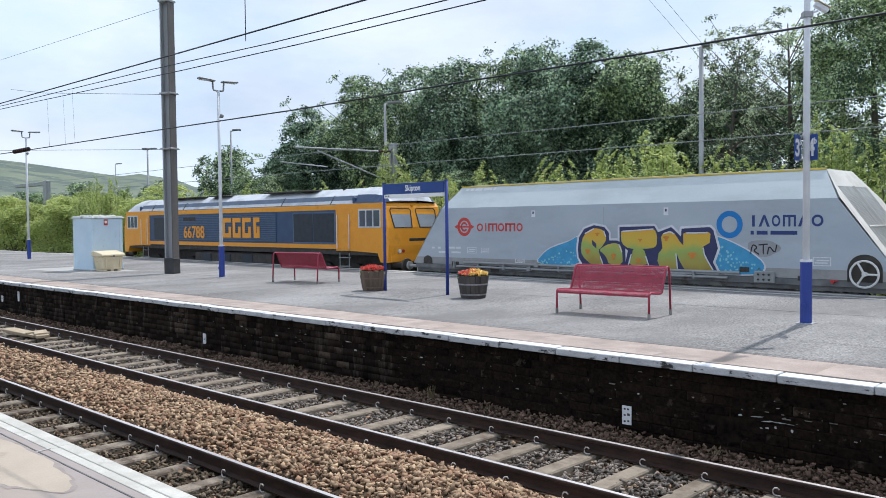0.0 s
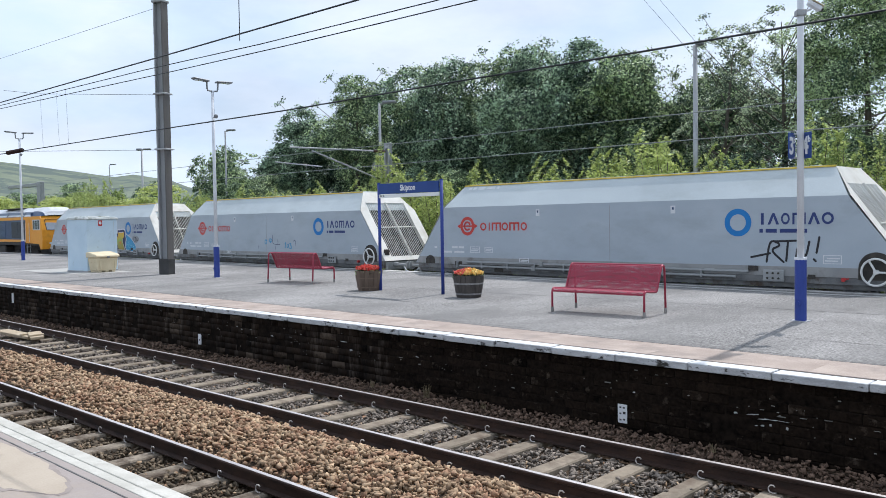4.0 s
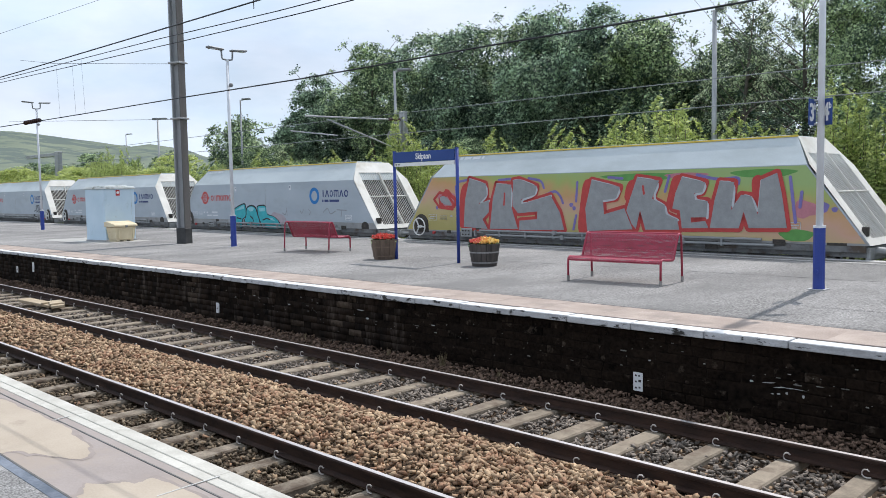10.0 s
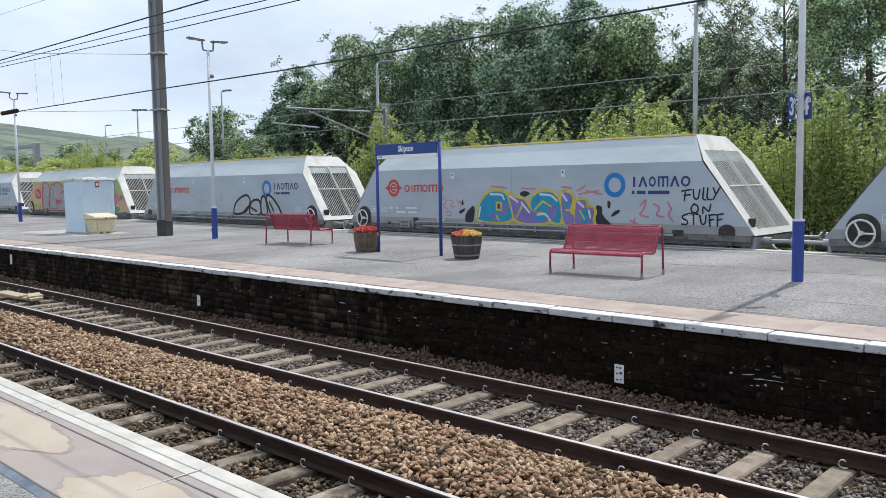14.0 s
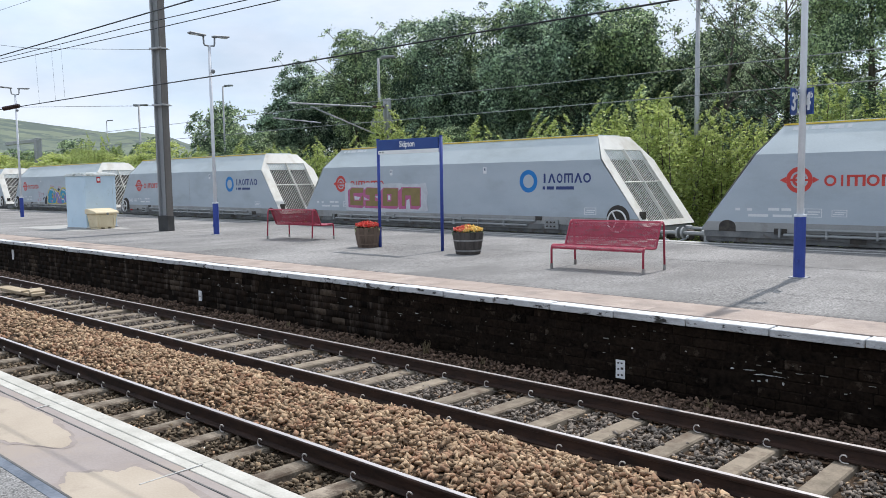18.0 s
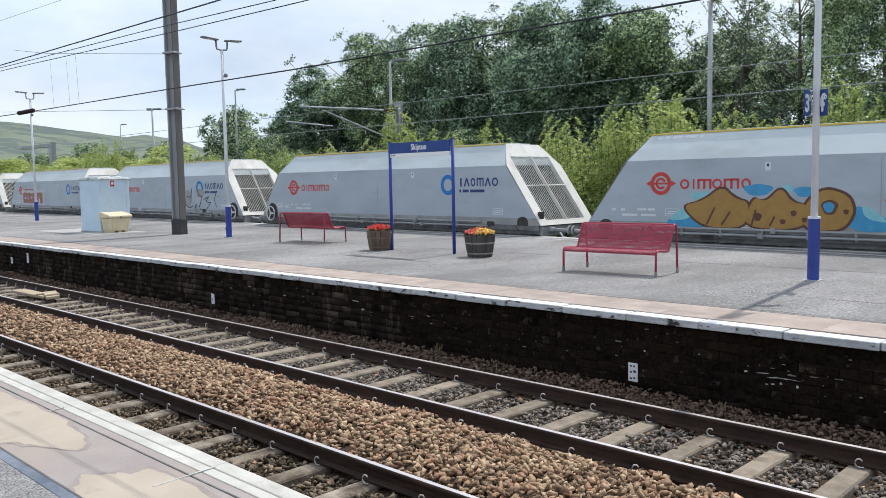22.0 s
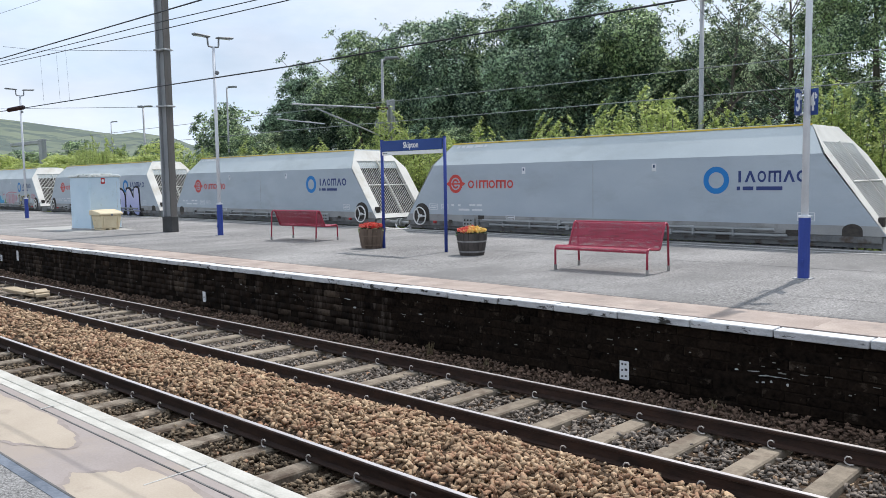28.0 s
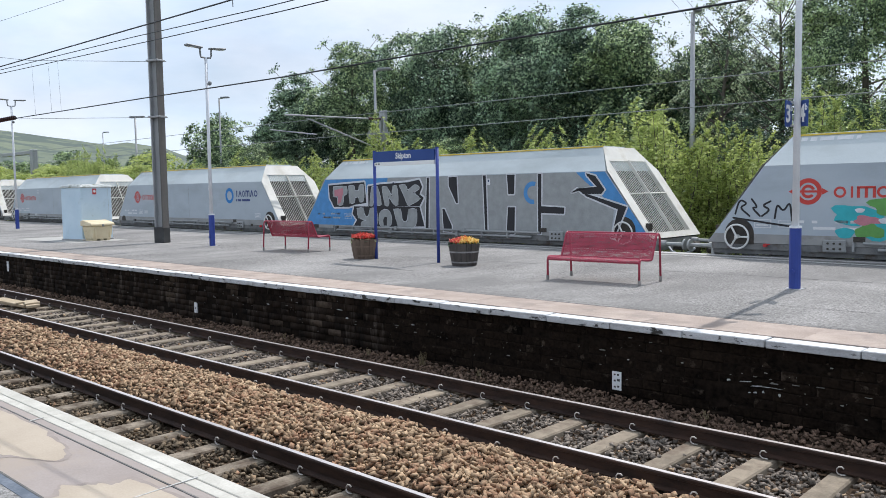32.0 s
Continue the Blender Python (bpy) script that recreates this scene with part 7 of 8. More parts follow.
    paint(w, "sprayed_gap", P_NAVY, [[(-0.29, 2.05), (-0.14, 1.94), (-0.13, 1.8), (-0.26, 1.9)]], 8)
    paint(w, "sprayed_dots", P_RED_ORANGE, [blob(-0.42, 1.72, 0.08, 0.07, 0.4), blob(-0.1, 2.2, 0.06, 0.05, 0.4), blob(0.42, 1.6, 0.06, 0.09, 0.4), blob(1.2, 1.5, 0.08, 0.06, 0.4), blob(2.02, 2.1, 0.07, 0.07, 0.4), blob(2.75, 1.68, 0.1, 0.08, 0.4), blob(1.25, 2.05, 0.05, 0.04, 0.4)], 8)
    lines(w, "sprayed_shine", P_WHITE, [[(0.7, 2.28), (1.2, 2.31), (1.64, 2.34)], [(1.95, 2.22), (2.12, 2.28), (2.24, 2.22)], [(2.6, 2.24), (3.15, 2.25)], [(-0.5, 2.22), (-0.22, 2.35)], [(0.08, 1.37), (0.0, 1.57)], [(1.42, 1.62), (1.5, 1.4)], [(0.98, 1.66), (0.9, 1.4)], [(2.3, 1.7), (2.34, 1.32)], [(3.05, 1.86), (3.08, 1.68), (3.3, 1.33)], [(0.12, 2.28), (0.18, 2.14)], [(0.6, 1.92), (0.69, 1.72)]], 0.035, 9)
    paint(w, "sprayed_haze", P_SILVER, [blob(4.55, 1.88, 0.4, 0.2, 0.1, 1)], 0)
    lines(w, "sprayed_tag", P_BLACK, [[(4.25, 1.75), (4.3, 1.98), (4.42, 1.9), (4.32, 1.82), (4.45, 1.74)], [(4.46, 1.96), (4.66, 1.98)], [(4.56, 1.97), (4.56, 1.75)], [(4.66, 1.75), (4.7, 1.95), (4.84, 1.76), (4.88, 1.96)]], 0.03, 1, "small black sprayed tag")


def paint_faint(w):
    lines(w, "sprayed_tag", P_BLUE, [[(-0.0, 1.78), (-0.02, 1.88), (0.06, 1.93), (0.12, 1.88), (0.1, 1.76), (0.02, 1.75)], [(0.34, 1.95), (0.3, 1.88), (0.4, 1.85), (0.49, 1.93), (0.38, 1.97)], [(0.34, 1.84), (0.4, 1.81), (0.47, 1.85)], [(1.45, 1.78), (1.51, 1.82), (1.48, 1.71), (1.43, 1.59), (1.52, 1.65)], [(1.59, 1.71), (1.68, 1.76), (1.72, 1.67), (1.62, 1.59), (1.59, 1.69)], [(1.78, 1.77), (1.89, 1.79), (1.81, 1.68), (1.95, 1.67), (1.89, 1.58), (1.77, 1.59)]], 0.04, 0, "faded teal sprayed marks")
    lines(w, "sprayed_scratch", P_NAVY, [[(0.56, 2.1), (0.53, 1.74), (1.06, 1.73)], [(0.94, 1.93), (0.94, 1.79)], [(2.05, 1.88), (2.17, 1.93), (2.2, 1.69)], [(-0.49, 1.69), (-0.5, 1.55)], [(0.78, 1.67), (0.77, 1.53)]], 0.022, 0, "thin dark sprayed strokes")


def paint_black_tag(w):
    lines(w, "sprayed_tag", P_BLACK, [[(4.05, 1.62), (4.5, 1.72)], [(4.42, 1.52), (4.5, 2.05), (4.78, 1.92), (4.5, 1.8), (4.82, 1.52)], [(4.6, 2.0), (5.1, 2.02)], [(4.92, 2.0), (4.88, 1.55)], [(5.1, 1.55), (5.14, 1.95), (5.32, 1.6), (5.4, 2.0)], [(5.56, 1.75), (5.62, 2.1)], [(5.5, 1.6), (5.54, 1.56)]], 0.05, 0, "black sprayed tag")


def paint_teal(w):
    paint(w, "sprayed_haze", P_ROSE, [blob(1.0, 1.5, 0.62, 0.25, 0.2, 2), blob(-2.5, 1.4, 0.3, 0.18, 0.2, 1)], 0, "faint rose spray haze")
    shapes = [[(-2.61, 1.87), (-1.64, 2.15), (-1.54, 1.97), (-1.55, 1.55), (-1.89, 1.47), (-1.88, 1.08), (-2.08, 1.08), (-2.15, 1.3), (-2.46, 1.29), (-2.34, 1.49), (-2.57, 1.53)],
              [(-1.46, 1.93), (-1.1, 2.04), (-0.73, 1.97), (-0.59, 1.66), (-0.44, 1.43), (-0.39, 1.12), (-1.4, 1.13), (-1.67, 1.41), (-1.48, 1.58)],
              [(-0.57, 1.97), (-0.42, 2.04), (0.15, 2.04), (0.18, 1.64), (0.63, 1.61), (1.02, 1.45), (1.25, 1.2), (1.28, 1.08), (-0.14, 1.08), (-0.24, 1.26), (-0.48, 1.56)]]
    paint(w, "sprayed_edge", P_BLACK, [grown(s, 0.075) for s in shapes], 1)
    paint(w, "sprayed_fill", P_TEAL, shapes, 2, "teal bubble graffiti with black outline")
    paint(w, "sprayed_shine", P_PALE_TEAL, [[(-2.47, 1.82), (-1.7, 2.08), (-1.65, 1.93), (-2.04, 1.86)], blob(-1.08, 1.9, 0.24, 0.1), [(-0.45, 1.96), (0.08, 1.97), (0.08, 1.82), (-0.4, 1.8)], [(0.25, 1.54), (0.62, 1.52), (0.86, 1.38), (0.4, 1.46)]], 3)
    lines(w, "sprayed_edge", P_BLACK, [[(-0.13, 1.43), (0.18, 1.51), (0.43, 1.46)], [(-1.17, 1.59), (-0.96, 1.49), (-0.9, 1.38)], [(-2.3, 1.5), (-1.95, 1.46)], [(-1.3, 1.3), (-0.8, 1.26)]], 0.06, 4)
    lines(w, "sprayed_tag", P_SILVER, [[(1.4, 1.75), (1.6, 1.65), (1.72, 1.85)], [(1.72, 1.95), (1.75, 1.65)], [(2.7, 1.85), (2.8, 1.72), (2.95, 1.9)], [(3.3, 1.9), (3.45, 1.8), (3.35, 1.7)], [(4.3, 1.8), (4.6, 2.0), (4.75, 1.7), (5.1, 1.85)], [(5.2, 1.9), (5.8, 1.88)], [(5.5, 1.9), (5.45, 1.65)]], 0.04, 0, "pale sprayed scrawl")


def paint_crew(w):
    paint(w, "sprayed_field", P_FIELD, [[(-L_BOT + 0.1, Z_BOT + 0.05), (L_BOT - 0.1, Z_BOT + 0.05), (L_SH - 0.02, Z_SH - 0.02), (-L_SH + 0.02, Z_SH - 0.02)]], 0, "yellow, orange and green sprayed background")
    paint(w, "sprayed_haze", P_PINK, [blob(-5.55, 2.3, 0.4, 0.25, 0.2), blob(-2.3, 2.75, 0.5, 0.12, 0.2, 1), blob(6.2, 2.0, 0.3, 0.2, 0.2, 2), blob(3.2, 2.85, 0.6, 0.08)], 1)
    paint(w, "sprayed_haze", P_GREEN, [blob(1.9, 2.85, 1.2, 0.1, 0.2), blob(5.2, 2.86, 0.8, 0.1, 0.1), blob(6.0, 1.4, 0.4, 0.14)], 1)
    paint(w, "sprayed_haze", P_RED, [blob(-5.5, 2.25, 0.42, 0.3, 0.25, 3)], 2)
    paint(w, "sprayed_haze", P_PINK, [blob(-5.45, 2.2, 0.28, 0.16, 0.2, 3)], 3)
    letters = [[(-4.46, 2.94), (-3.74, 2.77), (-3.7, 2.4), (-4.07, 2.12), (-3.62, 2.24), (-3.62, 1.87), (-3.9, 1.64), (-3.68, 1.33), (-4.74, 1.38), (-4.67, 2.24)],
               [(-3.29, 2.76), (-2.67, 2.72), (-2.7, 2.09), (-2.43, 1.36), (-3.59, 1.34), (-3.45, 2.3)],
               [(-2.61, 2.85), (-2.35, 2.88), (-1.67, 2.66), (-1.75, 2.4), (-2.28, 2.27), (-2.28, 2.12), (-1.16, 2.38), (-0.82, 1.88), (-0.67, 1.37), (-2.39, 1.33), (-2.36, 1.62), (-1.68, 1.67), (-1.66, 1.9), (-2.42, 1.84), (-2.62, 2.05)],
               [(0.3, 2.8), (1.24, 2.59), (1.1, 2.28), (0.68, 2.23), (0.71, 1.84), (1.37, 2.01), (1.63, 1.44), (0.14, 1.36), (0.08, 2.0)],
               [(1.77, 2.84), (2.44, 2.74), (2.22, 2.27), (2.6, 2.09), (2.63, 1.86), (2.96, 1.73), (3.02, 1.46), (2.02, 1.44), (1.86, 1.96), (1.73, 1.45), (1.6, 1.58), (1.43, 1.95), (1.57, 2.33)],
               [(3.09, 2.82), (3.74, 2.67), (3.66, 2.42), (3.43, 2.39), (3.46, 2.23), (3.8, 2.2), (3.77, 1.79), (3.34, 1.78), (3.35, 1.65), (3.74, 1.7), (3.83, 1.52), (3.09, 1.5), (3.03, 1.96), (2.82, 2.01), (2.91, 2.42)],
               [(4.12, 2.69), (4.5, 2.66), (4.42, 1.97), (4.67, 2.35), (4.92, 2.32), (5.09, 1.87), (5.16, 2.7), (5.55, 2.86), (5.66, 2.39), (5.79, 1.56), (4.87, 1.54), (4.74, 1.94), (4.62, 1.53), (3.86, 1.52), (3.98, 2.2)]]
    slabs = [[(-4.89, 2.69), (-4.46, 2.88), (-4.66, 2.24), (-4.72, 1.34), (-4.98, 1.35)],
             [(0.01, 2.79), (0.3, 2.87), (0.12, 2.28), (0.06, 1.95), (0.12, 1.3), (-0.23, 1.29), (-0.08, 2.29)],
             [(1.46, 2.74), (1.75, 2.81), (1.57, 2.36), (1.47, 2.17), (1.34, 2.28)],
             [(2.81, 2.84), (3.08, 2.9), (2.9, 2.42), (2.8, 2.01), (2.58, 1.92), (2.7, 2.41)],
             [(4.92, 2.76), (5.15, 2.85), (5.14, 2.65), (5.09, 1.89), (4.94, 2.34)]]
    paint(w, "sprayed_shadow", P_RED, [rounded(q, True, 1) for q in slabs], 4)
    for i, q in enumerate(letters):
        lines(w, "sprayed_edge", P_RED, [q + [q[0]]], 0.19, 5 + 0.15 * i, "thick red outline")
    for i, q in enumerate(letters):
        lines(w, "sprayed_shine", P_PALE, [[(x + 0.02, z - 0.02) for x, z in q[:len(q) // 2]]], 0.07, 7 + 0.15 * i)
    for i, q in enumerate(letters):
        part("sprayed_fill", flat(bmesh.new(), q, SIDE - 0.006 - 0.0025 * (9 + 0.15 * i)), P_GREY, w, "grey sprayed letters with red outline")
    lines(w, "sprayed_gap", P_RED, [[(-2.95, 2.45), (-2.98, 2.1)], [(1.95, 2.6), (1.98, 2.4)]], 0.06, 11)
    lines(w, "sprayed_edge", P_RED, [[(-6.13, 2.28), (-5.87, 2.51), (-5.48, 2.44), (-5.21, 2.12), (-5.25, 1.95), (-5.89, 2.02), (-6.13, 2.28)]], 0.09, 5)
    paint(w, "sprayed_fill", P_GREY, [[(-5.88, 2.35), (-5.62, 2.41), (-5.34, 2.21), (-5.31, 2.05), (-5.78, 2.15)]], 7)
    lines(w, "sprayed_dash", P_PURPLE, [[(-2.0, 2.9), (-1.5, 2.82), (-1.42, 2.6)], [(-1.35, 2.4), (-1.0, 2.52), (-0.8, 2.35), (-0.72, 2.15)], [(-0.2, 2.75), (-0.25, 2.2)], [(-0.25, 1.8), (-0.35, 1.4)], [(2.72, 2.85), (2.6, 2.45)], [(3.5, 2.86), (4.1, 2.72), (4.62, 2.78), (4.6, 2.62)], [(5.85, 2.75), (5.98, 1.7)], [(6.12, 2.4), (6.08, 2.05)], [(-3.2, 2.87), (-2.72, 2.9)], [(0.85, 2.86), (1.3, 2.82)], [(-4.95, 2.85), (-4.6, 2.9)], [(-5.1, 2.7), (-5.05, 2.3)]], 0.075, 3)
    paint(w, "sprayed_dots", P_PURPLE, [blob(-0.42, 2.1, 0.07, 0.06), blob(-0.32, 2.0, 0.06, 0.06), blob(-6.0, 2.0, 0.06, 0.06), blob(6.6, 2.05, 0.13, 0.12), blob(6.85, 2.0, 0.07, 0.06)], 3)


def paint_scrawl(w):
    shapes = [[(1.05, 1.35), (1.2, 1.75), (1.55, 2.02), (2.2, 2.22), (2.5, 1.95), (2.2, 1.5), (1.6, 1.35)], [(2.3, 1.32), (2.5, 1.92), (3.15, 2.02), (3.3, 1.5), (3.1, 1.3)], [(3.2, 1.35), (3.3, 2.1), (3.6, 2.16), (3.8, 1.3)], [(3.6, 2.15), (4.0, 2.18), (4.6, 1.68), (4.86, 1.22), (4.1, 1.2), (3.9, 1.5)]]
    paint(w, "sprayed_fill", P_CHROME, shapes, 0, "silver graffiti with thick black outline")
    for i, q in enumerate(rounded(s, True, 3) for s in shapes):
        lines(w, "sprayed_edge", P_BLACK, [q + [q[0]]], 0.1, 1 + 0.15 * i)
    lines(w, "sprayed_edge", P_BLACK, [[(1.9, 1.45), (2.3, 1.7), (2.9, 1.5)], [(3.9, 1.9), (4.2, 1.5)]], 0.09, 1)


def paint_awash(w):
    shapes = [[(-1.07, 2.02), (-0.74, 2.3), (-0.11, 2.27), (0.04, 1.83), (0.18, 1.36), (-1.36, 1.35), (-1.19, 1.88)], [(-0.02, 2.23), (0.27, 2.08), (0.6, 2.06), (0.9, 1.65), (1.5, 1.66), (1.59, 1.37), (0.25, 1.34), (0.1, 1.83)],
              [(0.82, 2.03), (1.15, 2.27), (1.64, 2.27), (1.9, 2.03), (1.96, 1.36), (1.61, 1.4), (1.36, 1.71), (0.9, 1.66)], [(1.92, 2.27), (2.28, 2.24), (2.35, 2.04), (2.22, 1.67), (2.4, 1.61), (2.4, 1.31), (2.02, 1.32)],
              [(2.49, 2.05), (2.82, 2.03), (2.77, 1.8), (2.96, 1.83), (3.1, 1.74), (2.98, 1.44), (3.12, 1.3), (2.4, 1.28), (2.42, 1.73)]]
    paint(w, "sprayed_shadow", P_BLACK, [[(3.12, 1.92), (3.34, 1.86), (3.31, 1.63), (3.74, 1.29), (3.16, 1.3), (3.09, 1.62)], [(-1.39, 1.92), (-1.81, 1.6), (-1.83, 1.29), (-1.44, 1.3)], [(0.38, 2.23), (0.6, 2.32), (0.87, 2.23), (0.57, 2.09)], [(3.49, 2.05), (3.61, 1.98), (3.55, 1.78), (3.49, 1.87)], [(3.88, 1.8), (3.88, 1.7), (3.58, 1.56), (3.67, 1.72)], [(-1.91, 2.05), (-1.87, 1.88), (-1.96, 1.84), (-1.98, 1.95)], [(-1.78, 1.78), (-2.09, 1.67), (-2.07, 1.56), (-1.87, 1.64)]], 0)
    lines(w, "sprayed_haze", P_PINK, [[(-0.7, 2.45), (-0.1, 2.4)], [(0.5, 2.38), (1.0, 2.36)], [(1.95, 2.42), (2.3, 2.38)], [(2.5, 2.3), (2.75, 2.42)], [(2.8, 2.3), (3.3, 2.2)], [(2.55, 2.2), (3.2, 2.3)]], 0.05, 0)
    for i, q in enumerate(shapes):
        lines(w, "sprayed_edge", P_YELLOW, [rounded(q) + [rounded(q)[0]]], 0.17, 1 + 0.2 * i, "thick yellow outline")
    paint(w, "sprayed_fill", P_TEAL_BLUE, [shapes[0], shapes[2]], 3, "blue and purple graffiti letters with yellow outline")
    paint(w, "sprayed_fill", P_PURPLE, [shapes[1], shapes[3], shapes[4]], 3.5)
    paint(w, "sprayed_haze", P_PURPLE, [blob(-0.2, 1.75, 0.17, 0.2, 0.3), blob(1.65, 1.7, 0.16, 0.2, 0.3), blob(-0.6, 1.5, 0.2, 0.09, 0.3)], 5)
    paint(w, "sprayed_haze", P_TEAL_BLUE, [blob(2.75, 1.6, 0.14, 0.2, 0.3), blob(1.2, 1.5, 0.2, 0.09, 0.3), blob(2.15, 1.95, 0.08, 0.16)], 5)
    lines(w, "sprayed_edge", P_YELLOW, [[(-0.48, 1.95), (-0.3, 1.95), (-0.3, 1.72), (-0.48, 1.72), (-0.48, 1.95)], [(-0.5, 1.55), (-0.4, 1.4)], [(0.55, 1.9), (0.3, 1.5)], [(1.0, 1.75), (1.3, 2.0), (1.6, 1.85)], [(2.12, 1.75), (2.4, 1.75)], [(2.6, 1.75), (2.75, 1.5)]], 0.055, 6)
    paint(w, "sprayed_gap", P_BLACK, [[(-0.42, 1.9), (-0.36, 1.9), (-0.36, 1.77), (-0.42, 1.77)]], 7)
    lines(w, "sprayed_shine", P_WHITE, [[(-0.72, 2.2), (-0.25, 2.2), (-0.18, 2.05)], [(0.05, 2.15), (0.35, 1.98)], [(0.5, 1.95), (0.8, 1.66)], [(1.2, 2.2), (1.6, 2.18), (1.8, 2.02)], [(1.1, 1.6), (1.4, 1.64), (1.55, 1.45)], [(2.0, 2.2), (2.15, 2.02)], [(2.55, 1.98), (2.72, 1.85)], [(2.9, 1.75), (2.95, 1.55)], [(-1.15, 1.8), (-1.22, 1.5)]], 0.065, 7)
    lines(w, "sprayed_tag", P_PINK, [[(-2.95, 1.95), (-2.8, 2.1), (-2.6, 1.95), (-2.85, 1.85), (-2.6, 1.72)], [(-2.5, 2.0), (-2.3, 1.98), (-2.5, 1.8), (-2.25, 1.8)], [(-2.2, 2.05), (-2.1, 1.9), (-2.0, 2.05), (-2.05, 1.75)], [(-2.7, 1.6), (-2.45, 1.66), (-2.4, 1.52), (-2.65, 1.5)], [(-3.05, 1.6), (-2.85, 1.5)], [(-2.95, 1.45), (-2.9, 1.65)]], 0.03, 0, "thin pink sprayed tag")
    lines(w, "sprayed_tag", P_PINK, [[(4.5, 1.9), (4.7, 2.1), (4.62, 1.8), (4.45, 1.65), (4.75, 1.6)], [(4.9, 1.95), (5.1, 1.85), (4.95, 1.65), (5.2, 1.6)], [(5.3, 2.0), (5.42, 1.8), (5.3, 1.7), (5.45, 1.5)], [(4.2, 1.5), (4.45, 1.4)], [(4.3, 1.38), (4.34, 1.55)], [(4.85, 1.4), (4.95, 1.28)]], 0.05, 0)
    lines(w, "sprayed_word", P_BLACK, [[(5.7, 2.28), (5.95, 2.32)], [(5.8, 2.29), (5.77, 2.04)], [(5.76, 2.17), (5.93, 2.19)], [(6.01, 2.32), (6.03, 2.09), (6.14, 2.07), (6.19, 2.31)], [(6.29, 2.36), (6.26, 2.07), (6.35, 2.06)], [(6.4, 2.35), (6.37, 2.07), (6.5, 2.07)], [(6.54, 2.36), (6.61, 2.19)], [(6.71, 2.36), (6.54, 2.07)], [(6.05, 1.96), (5.96, 1.89), (5.96, 1.77), (6.05, 1.72), (6.15, 1.78), (6.14, 1.91), (6.03, 1.96)], [(6.27, 1.72), (6.27, 1.92), (6.44, 1.74), (6.48, 1.95)], [(5.86, 1.7), (5.71, 1.66), (5.73, 1.58), (5.87, 1.53), (5.85, 1.43), (5.7, 1.44)], [(5.9, 1.72), (6.15, 1.7)], [(6.02, 1.71), (6.03, 1.44)], [(6.2, 1.67), (6.23, 1.45), (6.34, 1.45), (6.36, 1.68)], [(6.45, 1.68), (6.46, 1.41)], [(6.43, 1.68), (6.59, 1.7)], [(6.44, 1.55), (6.56, 1.58)], [(6.66, 1.69), (6.66, 1.41)], [(6.63, 1.69), (6.81, 1.72)], [(6.65, 1.56), (6.77, 1.59)]], 0.042, 0, "thin black handwritten sprayed words")


def paint_block(w):
    rng = random.Random(2)
    edge = [(-4.95 + 4.3 * i / 14, 2.41 + rng.uniform(-0.05, 0.06)) for i in range(15)] + [(-0.55, 2.1), (-0.62, 1.8), (-0.55, 1.5)] + [(-0.7 - 4.2 * i / 10, 1.44 + rng.uniform(-0.03, 0.03)) for i in range(11)] + [(-4.98, 1.9)]
    paint(w, "sprayed_patch", P_PALE, [edge], 1, "pale sprayed patch with magenta block letters")
    k = lambda pts: [(-4.78 + 0.00641 * (x - 680), 2.29 - 0.00475 * (z - 145)) for x, z in pts]
    blocks = [[(680, 170), (715, 145), (822, 148), (826, 290), (805, 305), (682, 300)], [(822, 165), (850, 145), (962, 150), (955, 205), (915, 215), (958, 240), (952, 305), (826, 302), (826, 240), (868, 240), (822, 218)],
              [(958, 180), (990, 148), (1114, 150), (1112, 290), (1095, 305), (958, 302)], [(1112, 175), (1140, 145), (1288, 147), (1286, 285), (1265, 305), (1205, 302), (1198, 228), (1176, 240), (1170, 302), (1114, 305)]]
    paint(w, "sprayed_block", P_MAGENTA, [k(q) for q in blocks], 2)
    fills = [[(698, 172), (718, 150), (818, 152), (815, 285), (700, 284)], [(838, 168), (852, 150), (955, 154), (950, 192), (920, 200), (918, 248), (945, 250), (944, 288), (838, 286), (838, 250), (872, 248), (872, 205), (838, 200)],
             [(985, 172), (996, 153), (1108, 155), (1106, 285), (985, 284)], [(1140, 172), (1152, 151), (1282, 153), (1278, 280), (1215, 280), (1212, 205), (1168, 205), (1162, 282), (1140, 282)]]
    paint(w, "sprayed_inset", P_OLIVE, [k(q) for q in fills], 4)
    holes = [[(730, 190), (830, 186), (800, 222), (800, 246), (735, 248)], [(1020, 196), (1058, 196), (1056, 250), (1022, 250)]]
    paint(w, "sprayed_block", P_MAGENTA, [k(q) for q in holes], 6)
    paint(w, "sprayed_gap", P_WHITE, [k(q) for q in ([(740, 212), (792, 220), (780, 240), (742, 240)], [(1030, 206), (1048, 206), (1048, 238), (1030, 238)])], 8)


